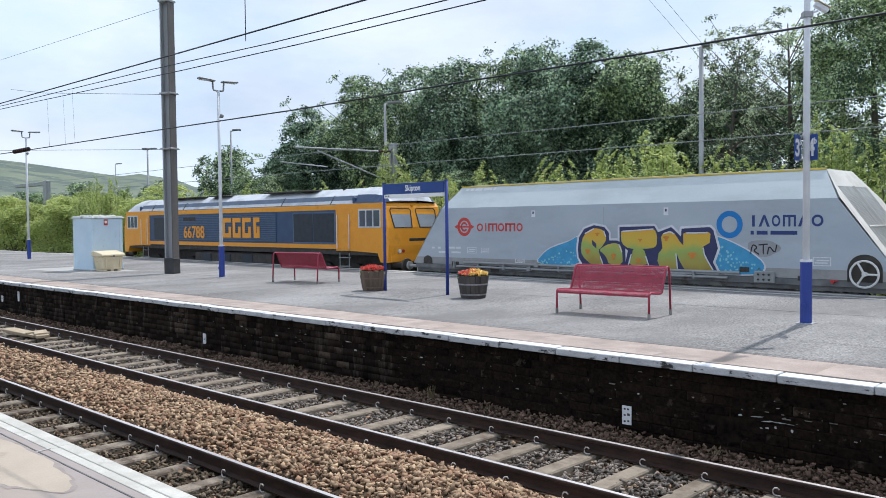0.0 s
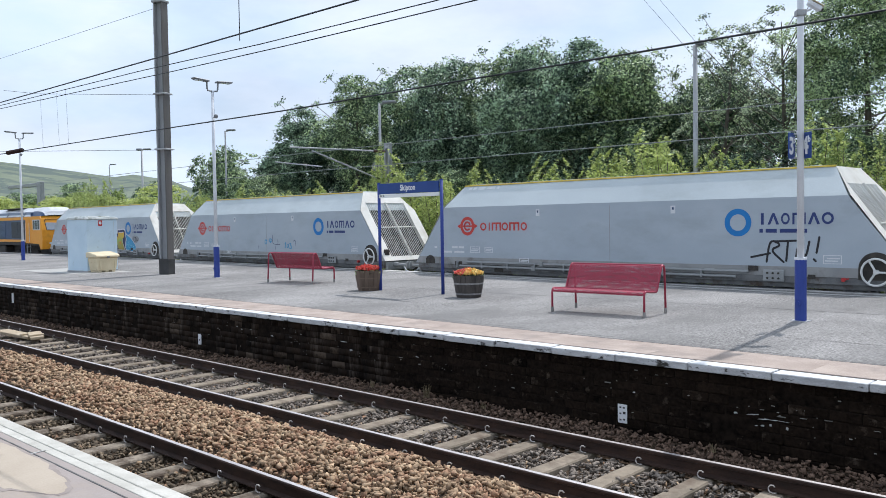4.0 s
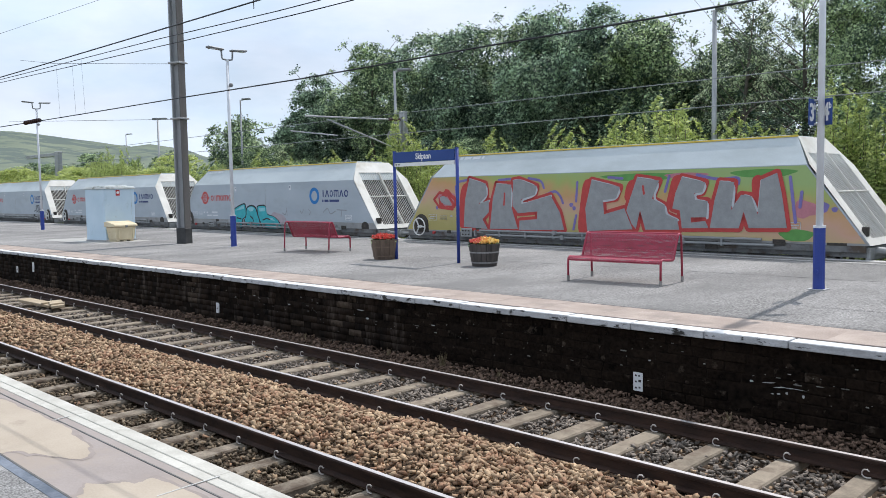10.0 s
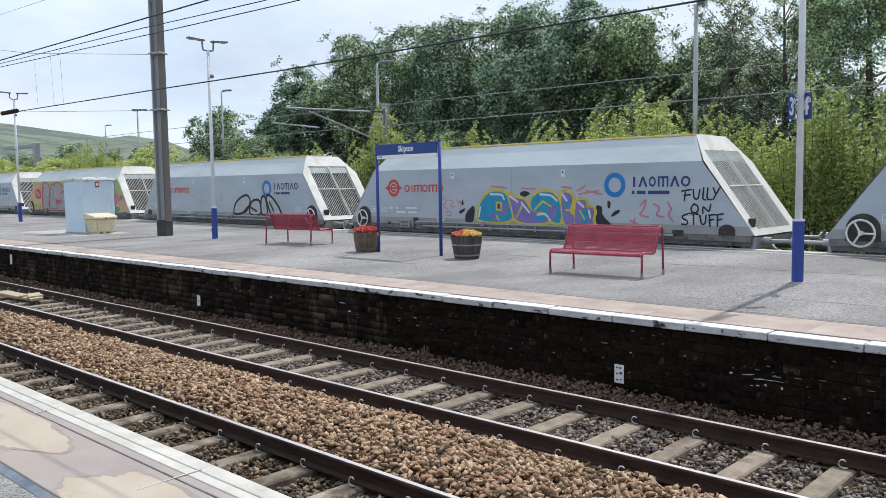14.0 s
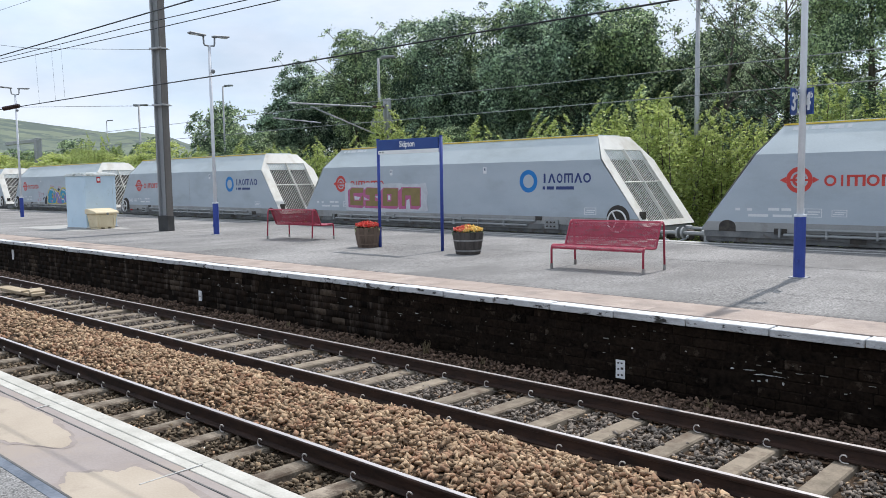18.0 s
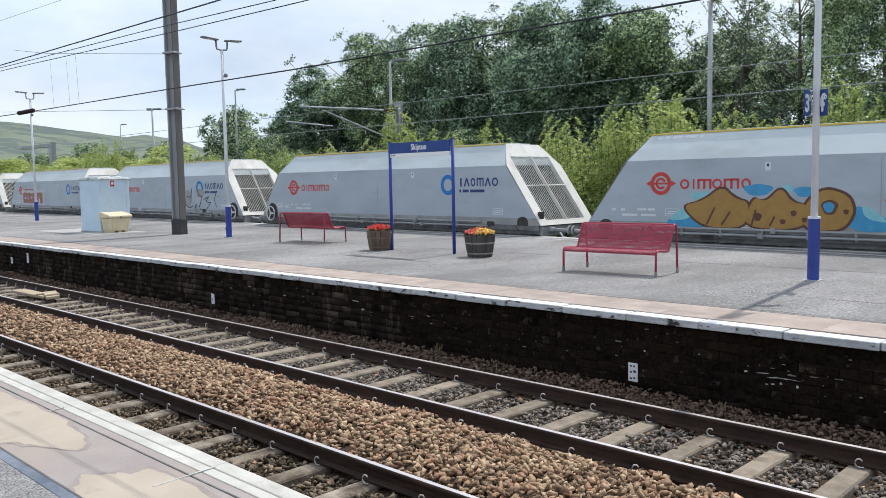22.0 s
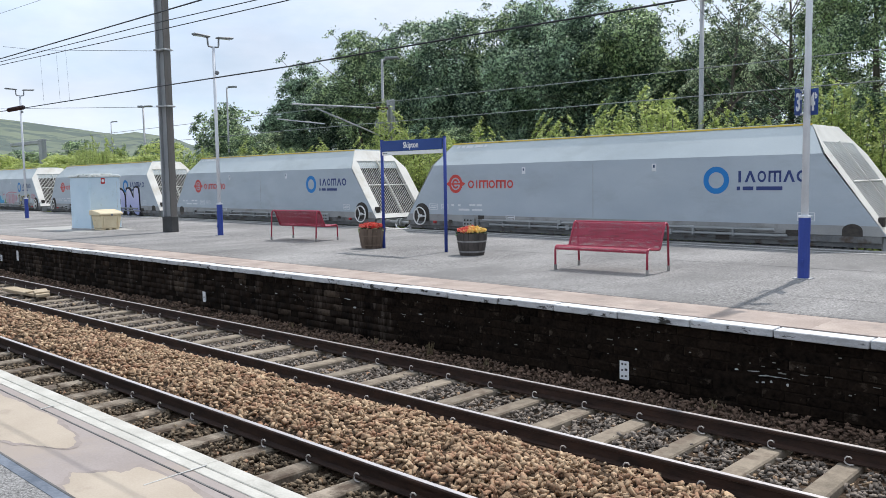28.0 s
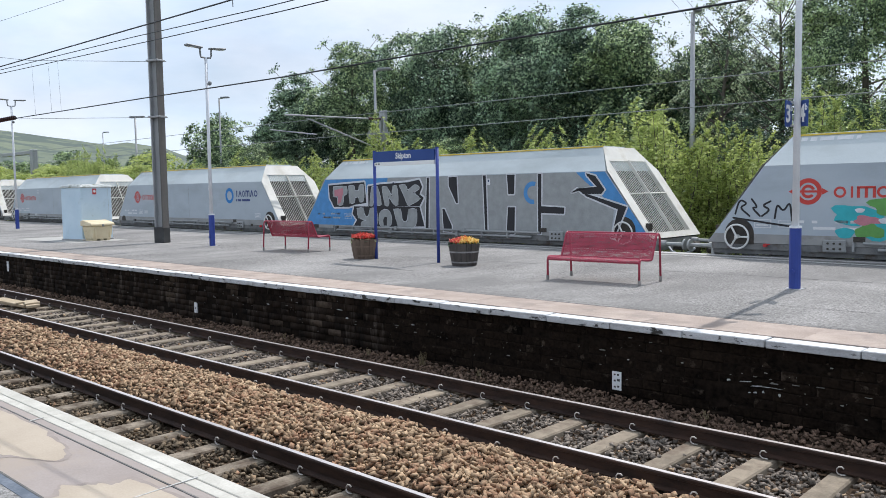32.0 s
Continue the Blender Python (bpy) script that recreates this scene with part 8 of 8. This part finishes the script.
def paint_drips(w):
    paint(w, "sprayed_fill", P_GREY, [blob(3.75, 2.2, 0.42, 0.2, 0.15), blob(2.55, 1.95, 0.35, 0.42, 0.1, 1)], 2, "thin silver and black graffiti outlines with drips")
    lines(w, "sprayed_edge", P_BLACK, [[(2.25, 2.4), (2.2, 1.9), (2.35, 1.6), (2.7, 1.48), (3.05, 1.6)], [(2.45, 2.05), (2.7, 2.0), (2.9, 2.1)], [(2.95, 2.42), (2.88, 2.1)], [(3.2, 1.45), (3.35, 1.7), (3.3, 1.42)], [(3.5, 2.4), (3.65, 2.1), (3.9, 2.05), (3.8, 1.75), (3.6, 1.5)], [(4.1, 1.9), (4.6, 2.05), (4.3, 1.8), (4.75, 1.75), (4.35, 1.45)], [(4.4, 2.3), (4.3, 2.2)], [(5.35, 2.3), (5.1, 1.9), (5.3, 1.55)], [(3.7, 1.45), (4.3, 1.42)]], 0.04, 3)
    paint(w, "sprayed_dots", P_BLACK, [blob(x, z, 0.022, 0.025, 0, 0, 8) for x, z in ((0.5, 1.9), (0.55, 1.8), (0.7, 1.75), (0.8, 1.92), (0.9, 1.7), (-2.0, 1.95), (-1.8, 1.85), (5.5, 2.05), (5.7, 1.95), (5.9, 2.0), (6.0, 1.85), (6.1, 2.1), (5.6, 1.85))], 0)


def paint_ochre(w):
    paint(w, "sprayed_cloud", P_BLUE, [[(-5.2, 1.3), (-4.6, 1.75), (-4.0, 2.0), (-3.6, 1.3)], blob(-2.6, 2.25, 0.35, 0.14), blob(-1.5, 2.2, 0.25, 0.12), [(-0.45, 1.95), (0.1, 1.7), (0.6, 1.35), (-0.6, 1.3)]], 0)
    paint(w, "sprayed_cloud", P_PALE_TEAL, [[(-5.0, 1.45), (-4.7, 1.75), (-4.2, 1.8), (-4.4, 1.5)], blob(-4.0, 2.1, 0.35, 0.1), blob(-1.9, 2.28, 0.15, 0.08), [(-0.3, 1.9), (0.0, 1.8), (0.3, 1.5), (-0.2, 1.6)]], 1)
    shapes = [[(-4.6, 1.85), (-4.0, 1.98), (-3.5, 2.34), (-3.2, 2.05), (-2.8, 1.95), (-2.9, 1.32), (-4.0, 1.32)], [(-3.0, 1.34), (-2.7, 2.1), (-2.4, 1.95), (-2.05, 2.32), (-1.8, 1.95), (-1.4, 1.9), (-1.5, 1.32)], [(-1.6, 1.5), (-1.45, 2.0), (-1.05, 2.28), (-0.55, 2.12), (-0.42, 1.75), (-0.65, 1.35), (-1.3, 1.3)]]
    paint(w, "sprayed_edge", P_BROWN, [grown(s, 0.07) for s in shapes], 2)
    paint(w, "sprayed_fill", P_OCHRE, shapes, 3, "ochre bubble graffiti with brown outline and blue clouds")
    paint(w, "sprayed_dots", P_BROWN, [blob(-0.95, 1.85, 0.18, 0.17), blob(-0.6, 1.75, 0.06, 0.06), blob(-1.75, 1.7, 0.07, 0.07), blob(-1.5, 1.55, 0.06, 0.06), blob(-2.6, 1.6, 0.1, 0.1), blob(-2.0, 1.5, 0.07, 0.06)], 4)
    paint(w, "sprayed_dots", P_BLUE, [blob(-0.97, 1.85, 0.12, 0.12)], 5)
    lines(w, "sprayed_edge", P_BROWN, [[(-3.9, 1.4), (-3.7, 1.8)], [(-3.5, 1.4), (-3.3, 1.7)], [(-2.75, 1.4), (-2.65, 1.75)], [(-2.3, 1.4), (-2.2, 1.6)]], 0.05, 4)
    lines(w, "sprayed_haze", P_PINK, [[(0.2, 2.0), (0.5, 1.9), (0.7, 2.05)], [(0.9, 1.9), (1.4, 2.1), (2.2, 2.12), (3.1, 2.1)], [(1.5, 1.4), (1.6, 1.6)], [(2.2, 1.4), (2.3, 1.9)], [(3.0, 1.5), (3.1, 1.9)]], 0.06, 0)
    paint(w, "sprayed_haze", P_ROSE, [blob(2.0, 1.68, 1.25, 0.34, 0.12, 1), blob(6.35, 1.86, 0.4, 0.16, 0.2, 2)], -1)
    lines(w, "sprayed_haze", P_PINK, [[(0.95 + 0.28 * i, 1.36 + 0.05 * math.sin(i * 2.1)), (1.0 + 0.28 * i, 1.75), (1.12 + 0.28 * i, 1.98 + 0.06 * math.sin(i * 1.7))] for i in range(8)], 0.05, 0)
    paint(w, "sprayed_haze", P_GREEN, [[(0.6, 1.3), (0.72, 1.75), (0.85, 1.3)]], 0)
    blocks = [[(3.6, 1.3), (3.55, 1.88), (3.75, 1.9), (3.78, 1.5), (4.08, 1.46), (4.05, 1.3)], [(4.1, 1.32), (4.12, 1.8), (4.26, 1.8), (4.28, 1.5), (4.38, 1.5), (4.4, 1.8), (4.55, 1.8), (4.52, 1.3)], [(4.6, 1.82), (5.02, 1.82), (4.84, 1.48), (5.05, 1.44), (5.02, 1.3), (4.58, 1.3), (4.76, 1.66), (4.6, 1.66)], [(5.1, 1.88), (5.22, 1.88), (5.3, 1.66), (5.42, 1.9), (5.58, 1.88), (5.4, 1.3), (5.22, 1.3), (5.2, 1.5)]]
    lines(w, "sprayed_edge", P_YELLOW, [s + [s[0]] for s in blocks], 0.16, 1)
    lines(w, "sprayed_edge", P_BLACK, [s + [s[0]] for s in blocks], 0.09, 2)
    paint(w, "sprayed_fill", P_SILVER, blocks, 4, "silver block graffiti with black and yellow outline")
    lines(w, "sprayed_tag", P_PINK, [[(6.0, 1.85), (6.1, 2.05), (6.25, 1.9)], [(6.3, 2.0), (6.5, 1.85), (6.7, 1.9)], [(6.0, 1.75), (6.7, 1.7)]], 0.04, 0)


def paint_lavender(w):
    shapes = [[(-0.98, 2.3), (-0.7, 2.38), (-0.4, 2.3), (-0.38, 1.5), (-0.6, 1.05), (-1.9, 0.98), (-1.98, 1.42), (-1.0, 1.5)],
              [(-0.12, 2.3), (0.25, 2.36), (0.55, 2.28), (0.82, 1.4), (0.78, 0.95), (0.45, 0.95), (0.3, 1.3), (0.1, 0.95), (-0.35, 0.95), (-0.3, 1.6)],
              [(0.9, 2.34), (1.9, 2.34), (2.14, 2.2), (1.55, 1.5), (2.15, 1.46), (2.2, 1.0), (0.85, 0.95), (0.95, 1.4), (1.45, 1.85), (0.95, 1.9)],
              blob(2.95, 1.6, 0.7, 0.68, 0.02, 0, 26, 0.85),
              [(3.8, 2.3), (4.25, 2.32), (4.72, 1.7), (4.75, 2.34), (5.1, 2.38), (5.3, 2.3), (5.38, 1.0), (5.1, 0.92), (4.7, 1.05), (4.2, 1.6), (4.15, 0.95), (3.8, 0.92)]]
    paint(w, "sprayed_edge", P_BLACK, [grown(s, 0.1) for s in shapes] + [blob(2.88, 1.56, 0.72, 0.72)], 1)
    lines(w, "sprayed_edge", P_BLACK, [s + [s[0]] for s in shapes], 0.17, 1)
    paint(w, "sprayed_fill", P_LAVENDER, shapes, 12, "lavender bubble graffiti with black outline")
    paint(w, "sprayed_edge", P_BLACK, [blob(2.95, 1.6, 0.17, 0.24, 0), [(0.28, 1.9), (0.36, 1.5), (0.2, 1.5)]], 13)
    lines(w, "sprayed_shine", P_WHITE, [[(-0.8, 2.28), (-0.6, 2.3)], [(0.1, 2.25), (0.35, 2.28)], [(1.0, 2.25), (1.5, 2.27)], [(2.5, 2.05), (2.7, 2.18)], [(3.95, 2.2), (4.15, 2.22)], [(4.9, 2.27), (5.1, 2.28)]], 0.06, 14)
    lines(w, "sprayed_tag", P_BLACK, [[(-3.45, 1.9), (-3.1, 2.05), (-3.2, 1.6)], [(-3.5, 1.7), (-3.0, 1.75)], [(-2.9, 2.1), (-2.5, 2.1), (-2.5, 1.65), (-2.9, 1.65), (-2.9, 2.1)], [(-2.8, 1.95), (-2.7, 1.78), (-2.6, 1.95)], [(-2.1, 2.15), (-2.35, 1.95), (-2.1, 1.8), (-2.35, 1.6)], [(-1.6, 1.85), (-1.8, 1.6), (-1.4, 1.6), (-1.4, 1.9)]], 0.03, 0)


def paint_thanks(w):
    paint(w, "sprayed_field", P_SKY, [[(-L_BOT + 0.1, Z_BOT + 0.12), (-4.6, Z_BOT + 0.12), (-3.0, 2.0), (-2.6, Z_SH - 0.02), (-L_SH + 0.02, Z_SH - 0.02)], [(5.2, Z_SH - 0.02), (L_SH - 0.02, Z_SH - 0.02), (L_BOT - 0.1, Z_BOT + 0.12), (6.5, Z_BOT + 0.12), (6.6, 2.0)]], 0, "sky-blue sprayed ground")
    paint(w, "sprayed_field", P_DULL, [[(-3.4, Z_BOT + 0.1), (6.4, Z_BOT + 0.1), (6.5, 2.0), (5.25, Z_SH - 0.02), (-2.65, Z_SH - 0.02), (-3.0, 2.1)]], 0.5, "dull grey sprayed ground")
    ring = bmesh.new()
    disc_ring(ring, 3.72, 2.45, 0.335, 0.2, SIDE - 0.009, arc=(1.2, 4.9))
    part("faded_ring", ring, P_SKY, w, "half-covered blue ring")
    backs = [[(-5.98, 2.8), (-4.88, 2.85), (-3.91, 2.89), (-3.82, 2.14), (-4.45, 2.08), (-4.78, 2.0), (-5.69, 1.99), (-5.95, 2.34)], [(-3.71, 2.74), (-3.09, 2.8), (-1.67, 2.85), (-1.07, 2.93), (-0.93, 2.68), (-1.07, 2.44), (-0.87, 2.32), (-1.07, 2.03), (-3.71, 2.0)],
             [(-4.51, 2.02), (-1.07, 2.01), (-0.85, 1.36), (-4.6, 1.26), (-4.36, 1.52), (-4.61, 1.75)]]
    lines(w, "sprayed_edge", P_WHITE, [b + [b[0]] for b in backs], 0.13, 1)
    for i, b in enumerate(backs):
        part("sprayed_backing", flat(bmesh.new(), b, SIDE - 0.006 - 0.0025 * (2.5 + 0.2 * i)), P_BLACK, w, "black backing of the sprayed words")
    letters = [[(-5.7, 2.74), (-4.9, 2.77), (-4.89, 2.45), (-5.1, 2.44), (-5.14, 2.06), (-5.5, 2.06), (-5.46, 2.38), (-5.75, 2.36)],
               [(-4.8, 2.76), (-4.48, 2.79), (-4.44, 2.58), (-4.23, 2.58), (-4.2, 2.8), (-3.93, 2.81), (-3.94, 2.2), (-4.21, 2.17), (-4.23, 2.37), (-4.45, 2.35), (-4.47, 2.14), (-4.77, 2.12)],
               [(-3.51, 2.71), (-3.17, 2.74), (-2.97, 2.08), (-3.24, 2.04), (-3.29, 2.22), (-3.44, 2.2), (-3.46, 2.04), (-3.66, 2.04)],
               [(-2.95, 2.7), (-2.69, 2.73), (-2.44, 2.36), (-2.4, 2.74), (-2.16, 2.75), (-2.11, 2.08), (-2.33, 2.06), (-2.62, 2.39), (-2.59, 2.04), (-2.83, 2.05)],
               [(-2.05, 2.75), (-1.74, 2.78), (-1.64, 2.55), (-1.27, 2.79), (-1.0, 2.65), (-1.37, 2.49), (-0.99, 2.29), (-1.47, 2.09), (-1.64, 2.05), (-1.81, 2.36)],
               [(-4.35, 1.94), (-3.98, 1.98), (-3.93, 1.67), (-3.71, 1.64), (-3.63, 1.96), (-3.25, 1.96), (-3.22, 1.48), (-3.28, 1.33), (-4.15, 1.31), (-4.09, 1.47), (-3.79, 1.52), (-4.3, 1.59)],
               [(-3.11, 1.77), (-2.92, 1.91), (-2.66, 1.91), (-2.49, 1.75), (-2.47, 1.44), (-2.6, 1.32), (-3.04, 1.31), (-3.17, 1.48)],
               [(-2.36, 1.92), (-1.99, 1.95), (-1.94, 1.51), (-1.68, 1.5), (-1.61, 1.95), (-1.19, 1.95), (-1.22, 1.44), (-1.38, 1.32), (-2.17, 1.32)]]
    for i, q in enumerate(letters):
        lines(w, "sprayed_shine", P_PALE, [q + [q[0]]], 0.035, 3.6 + 0.1 * i)
    for i, q in enumerate(letters):
        part("sprayed_fill", flat(bmesh.new(), q, SIDE - 0.006 - 0.0025 * (4.6 + 0.1 * i)), P_DULL, w, "silver-grey sprayed letters with black outline")
    paint(w, "sprayed_gap", P_BLACK, [[(-3.37, 2.51), (-3.32, 2.37), (-3.4, 2.35)], [(-2.83, 1.66), (-2.71, 1.65), (-2.73, 1.35), (-2.89, 1.35), (-2.92, 1.54)]], 6)
    paint(w, "sprayed_haze", P_PINK, [[(-5.64, 2.62), (-5.13, 2.69), (-5.12, 2.53), (-5.27, 2.16), (-5.46, 2.1), (-5.42, 2.39), (-5.64, 2.38)]], 6, "faint red shape sprayed over the first letter")
    blacks = [[(-0.7, 2.98), (-0.6, 2.98), (-0.66, 1.3), (-0.8, 1.3)], [(0.3, 2.98), (0.66, 2.98), (0.7, 2.15), (0.62, 2.15), (0.3, 2.7)], [(0.0, 1.95), (0.1, 1.95), (0.42, 1.4), (0.4, 1.22), (0.05, 1.22)], [(1.78, 3.0), (1.9, 3.0), (1.95, 1.3), (1.85, 1.3)],
              [(2.75, 3.0), (3.05, 3.0), (3.02, 2.42), (2.8, 2.42)], [(2.78, 2.02), (3.05, 2.02), (3.02, 1.22), (2.72, 1.22)], [(3.92, 3.0), (4.05, 3.0), (4.02, 1.25), (3.92, 1.25)], [(4.0, 2.06), (4.86, 2.02), (4.84, 1.84), (4.0, 1.86)],
              [(5.1, 2.44), (5.3, 2.56), (5.5, 2.4), (6.1, 2.4), (6.2, 2.52), (5.9, 2.9), (5.6, 2.98), (5.62, 2.92), (5.95, 2.6), (5.3, 2.5)], [(5.5, 2.44), (6.9, 2.05), (6.5, 1.2), (6.42, 1.2), (6.62, 1.98), (5.6, 2.34)]]
    lines(w, "sprayed_edge", P_WHITE, [s + [s[0]] for s in blacks], 0.09, 1)
    paint(w, "sprayed_letter_gap", P_BLACK, blacks, 4, "black gaps that shape three tall sprayed letters")


def paint_camo(w):
    lines(w, "sprayed_tag", P_BLACK, [[(-6.9, 1.9), (-6.8, 2.25), (-6.6, 2.15), (-6.8, 2.05), (-6.55, 1.85)], [(-6.5, 2.25), (-6.35, 2.05), (-6.5, 2.05), (-6.3, 1.85)], [(-6.05, 2.2), (-6.25, 2.1), (-6.05, 2.0), (-6.25, 1.85)], [(-5.95, 1.8), (-5.9, 2.15), (-5.75, 1.95), (-5.6, 2.2), (-5.55, 1.75)], [(-6.95, 1.8), (-5.6, 1.62)]], 0.045, 0, "black sprayed tag")
    paint(w, "sprayed_fill", P_TEAL, [blob(-4.2, 1.9, 0.5, 0.22, 0.3, 1), blob(-3.6, 1.6, 0.5, 0.25, 0.25, 2), blob(-4.4, 1.5, 0.2, 0.12)], 0, "teal, green and pink sprayed camouflage")
    paint(w, "sprayed_fill", P_GREEN, [blob(-3.5, 2.1, 0.4, 0.2, 0.3), blob(-3.9, 1.55, 0.3, 0.16, 0.3, 3), blob(-2.6, 1.9, 0.6, 0.3, 0.2)], 1)
    paint(w, "sprayed_fill", P_PINK, [blob(-3.95, 1.78, 0.28, 0.1, 0.3, 2), blob(-3.2, 1.75, 0.3, 0.14, 0.3)], 2)
    paint(w, "sprayed_fill", P_WHITE, [blob(-3.6, 1.78, 0.12, 0.06), blob(-4.1, 2.0, 0.1, 0.05)], 3)


GRAFFITI = {1: paint_amber_word, 2: paint_faint, 3: paint_black_tag, 5: paint_teal, 6: paint_crew, 7: paint_scrawl, 8: paint_awash, 10: paint_block, 11: paint_drips, 13: paint_ochre, 14: paint_lavender,
            18: paint_thanks, 19: paint_camo}
WAGON_LABELS = {1: "grey hopper wagon with amber and blue graffiti", 2: "grey hopper wagon with faint teal marks", 3: "grey hopper wagon with a black sprayed tag", 5: "grey hopper wagon with teal bubble graffiti",
                6: "hopper wagon sprayed yellow and orange with big grey letters", 7: "grey hopper wagon with black-outlined silver graffiti", 8: "grey hopper wagon with purple, blue and yellow graffiti",
                10: "grey hopper wagon with a magenta block-letter patch", 11: "grey hopper wagon with dripping black scrawl", 13: "grey hopper wagon with ochre graffiti and silver block letters",
                14: "grey hopper wagon with lavender bubble graffiti", 18: "hopper wagon with sprayed thank-you message on blue", 19: "grey hopper wagon with tag and camouflage graffiti"}


LOCO_START = -16.9
LOCO, WAGONS = train()


def on_line(u):
    """The pose of a thing on the freight line, u metres along it; the line runs slightly askew."""
    u = STRETCH * u - 0.069
    c, k = math.cos(radians(TRAIN_TURN)), math.sin(radians(TRAIN_TURN))
    return pose(-10 + u * c - 1.35 * k, 14.73 + u * k + 1.35 * c, RAIL_Z, 0, 0, TRAIN_TURN)


def travelled(t):
    """How far the train has gone, in metres: it slowly gains speed."""
    return 8.189043 * t + 0.02956623 * t ** 2 + 0.000133536 * t ** 3 - 0.00000520386 * t ** 4


def motions():
    times = [0.5 * i for i in range(65)]
    for start, thing_moved in [(LOCO_START, LOCO)] + [(2.913 + 16.7926 * k, w) for k, w in enumerate(WAGONS)]:
        walk(thing_moved, [(t, on_line(start - travelled(t))) for t in times])


motions()
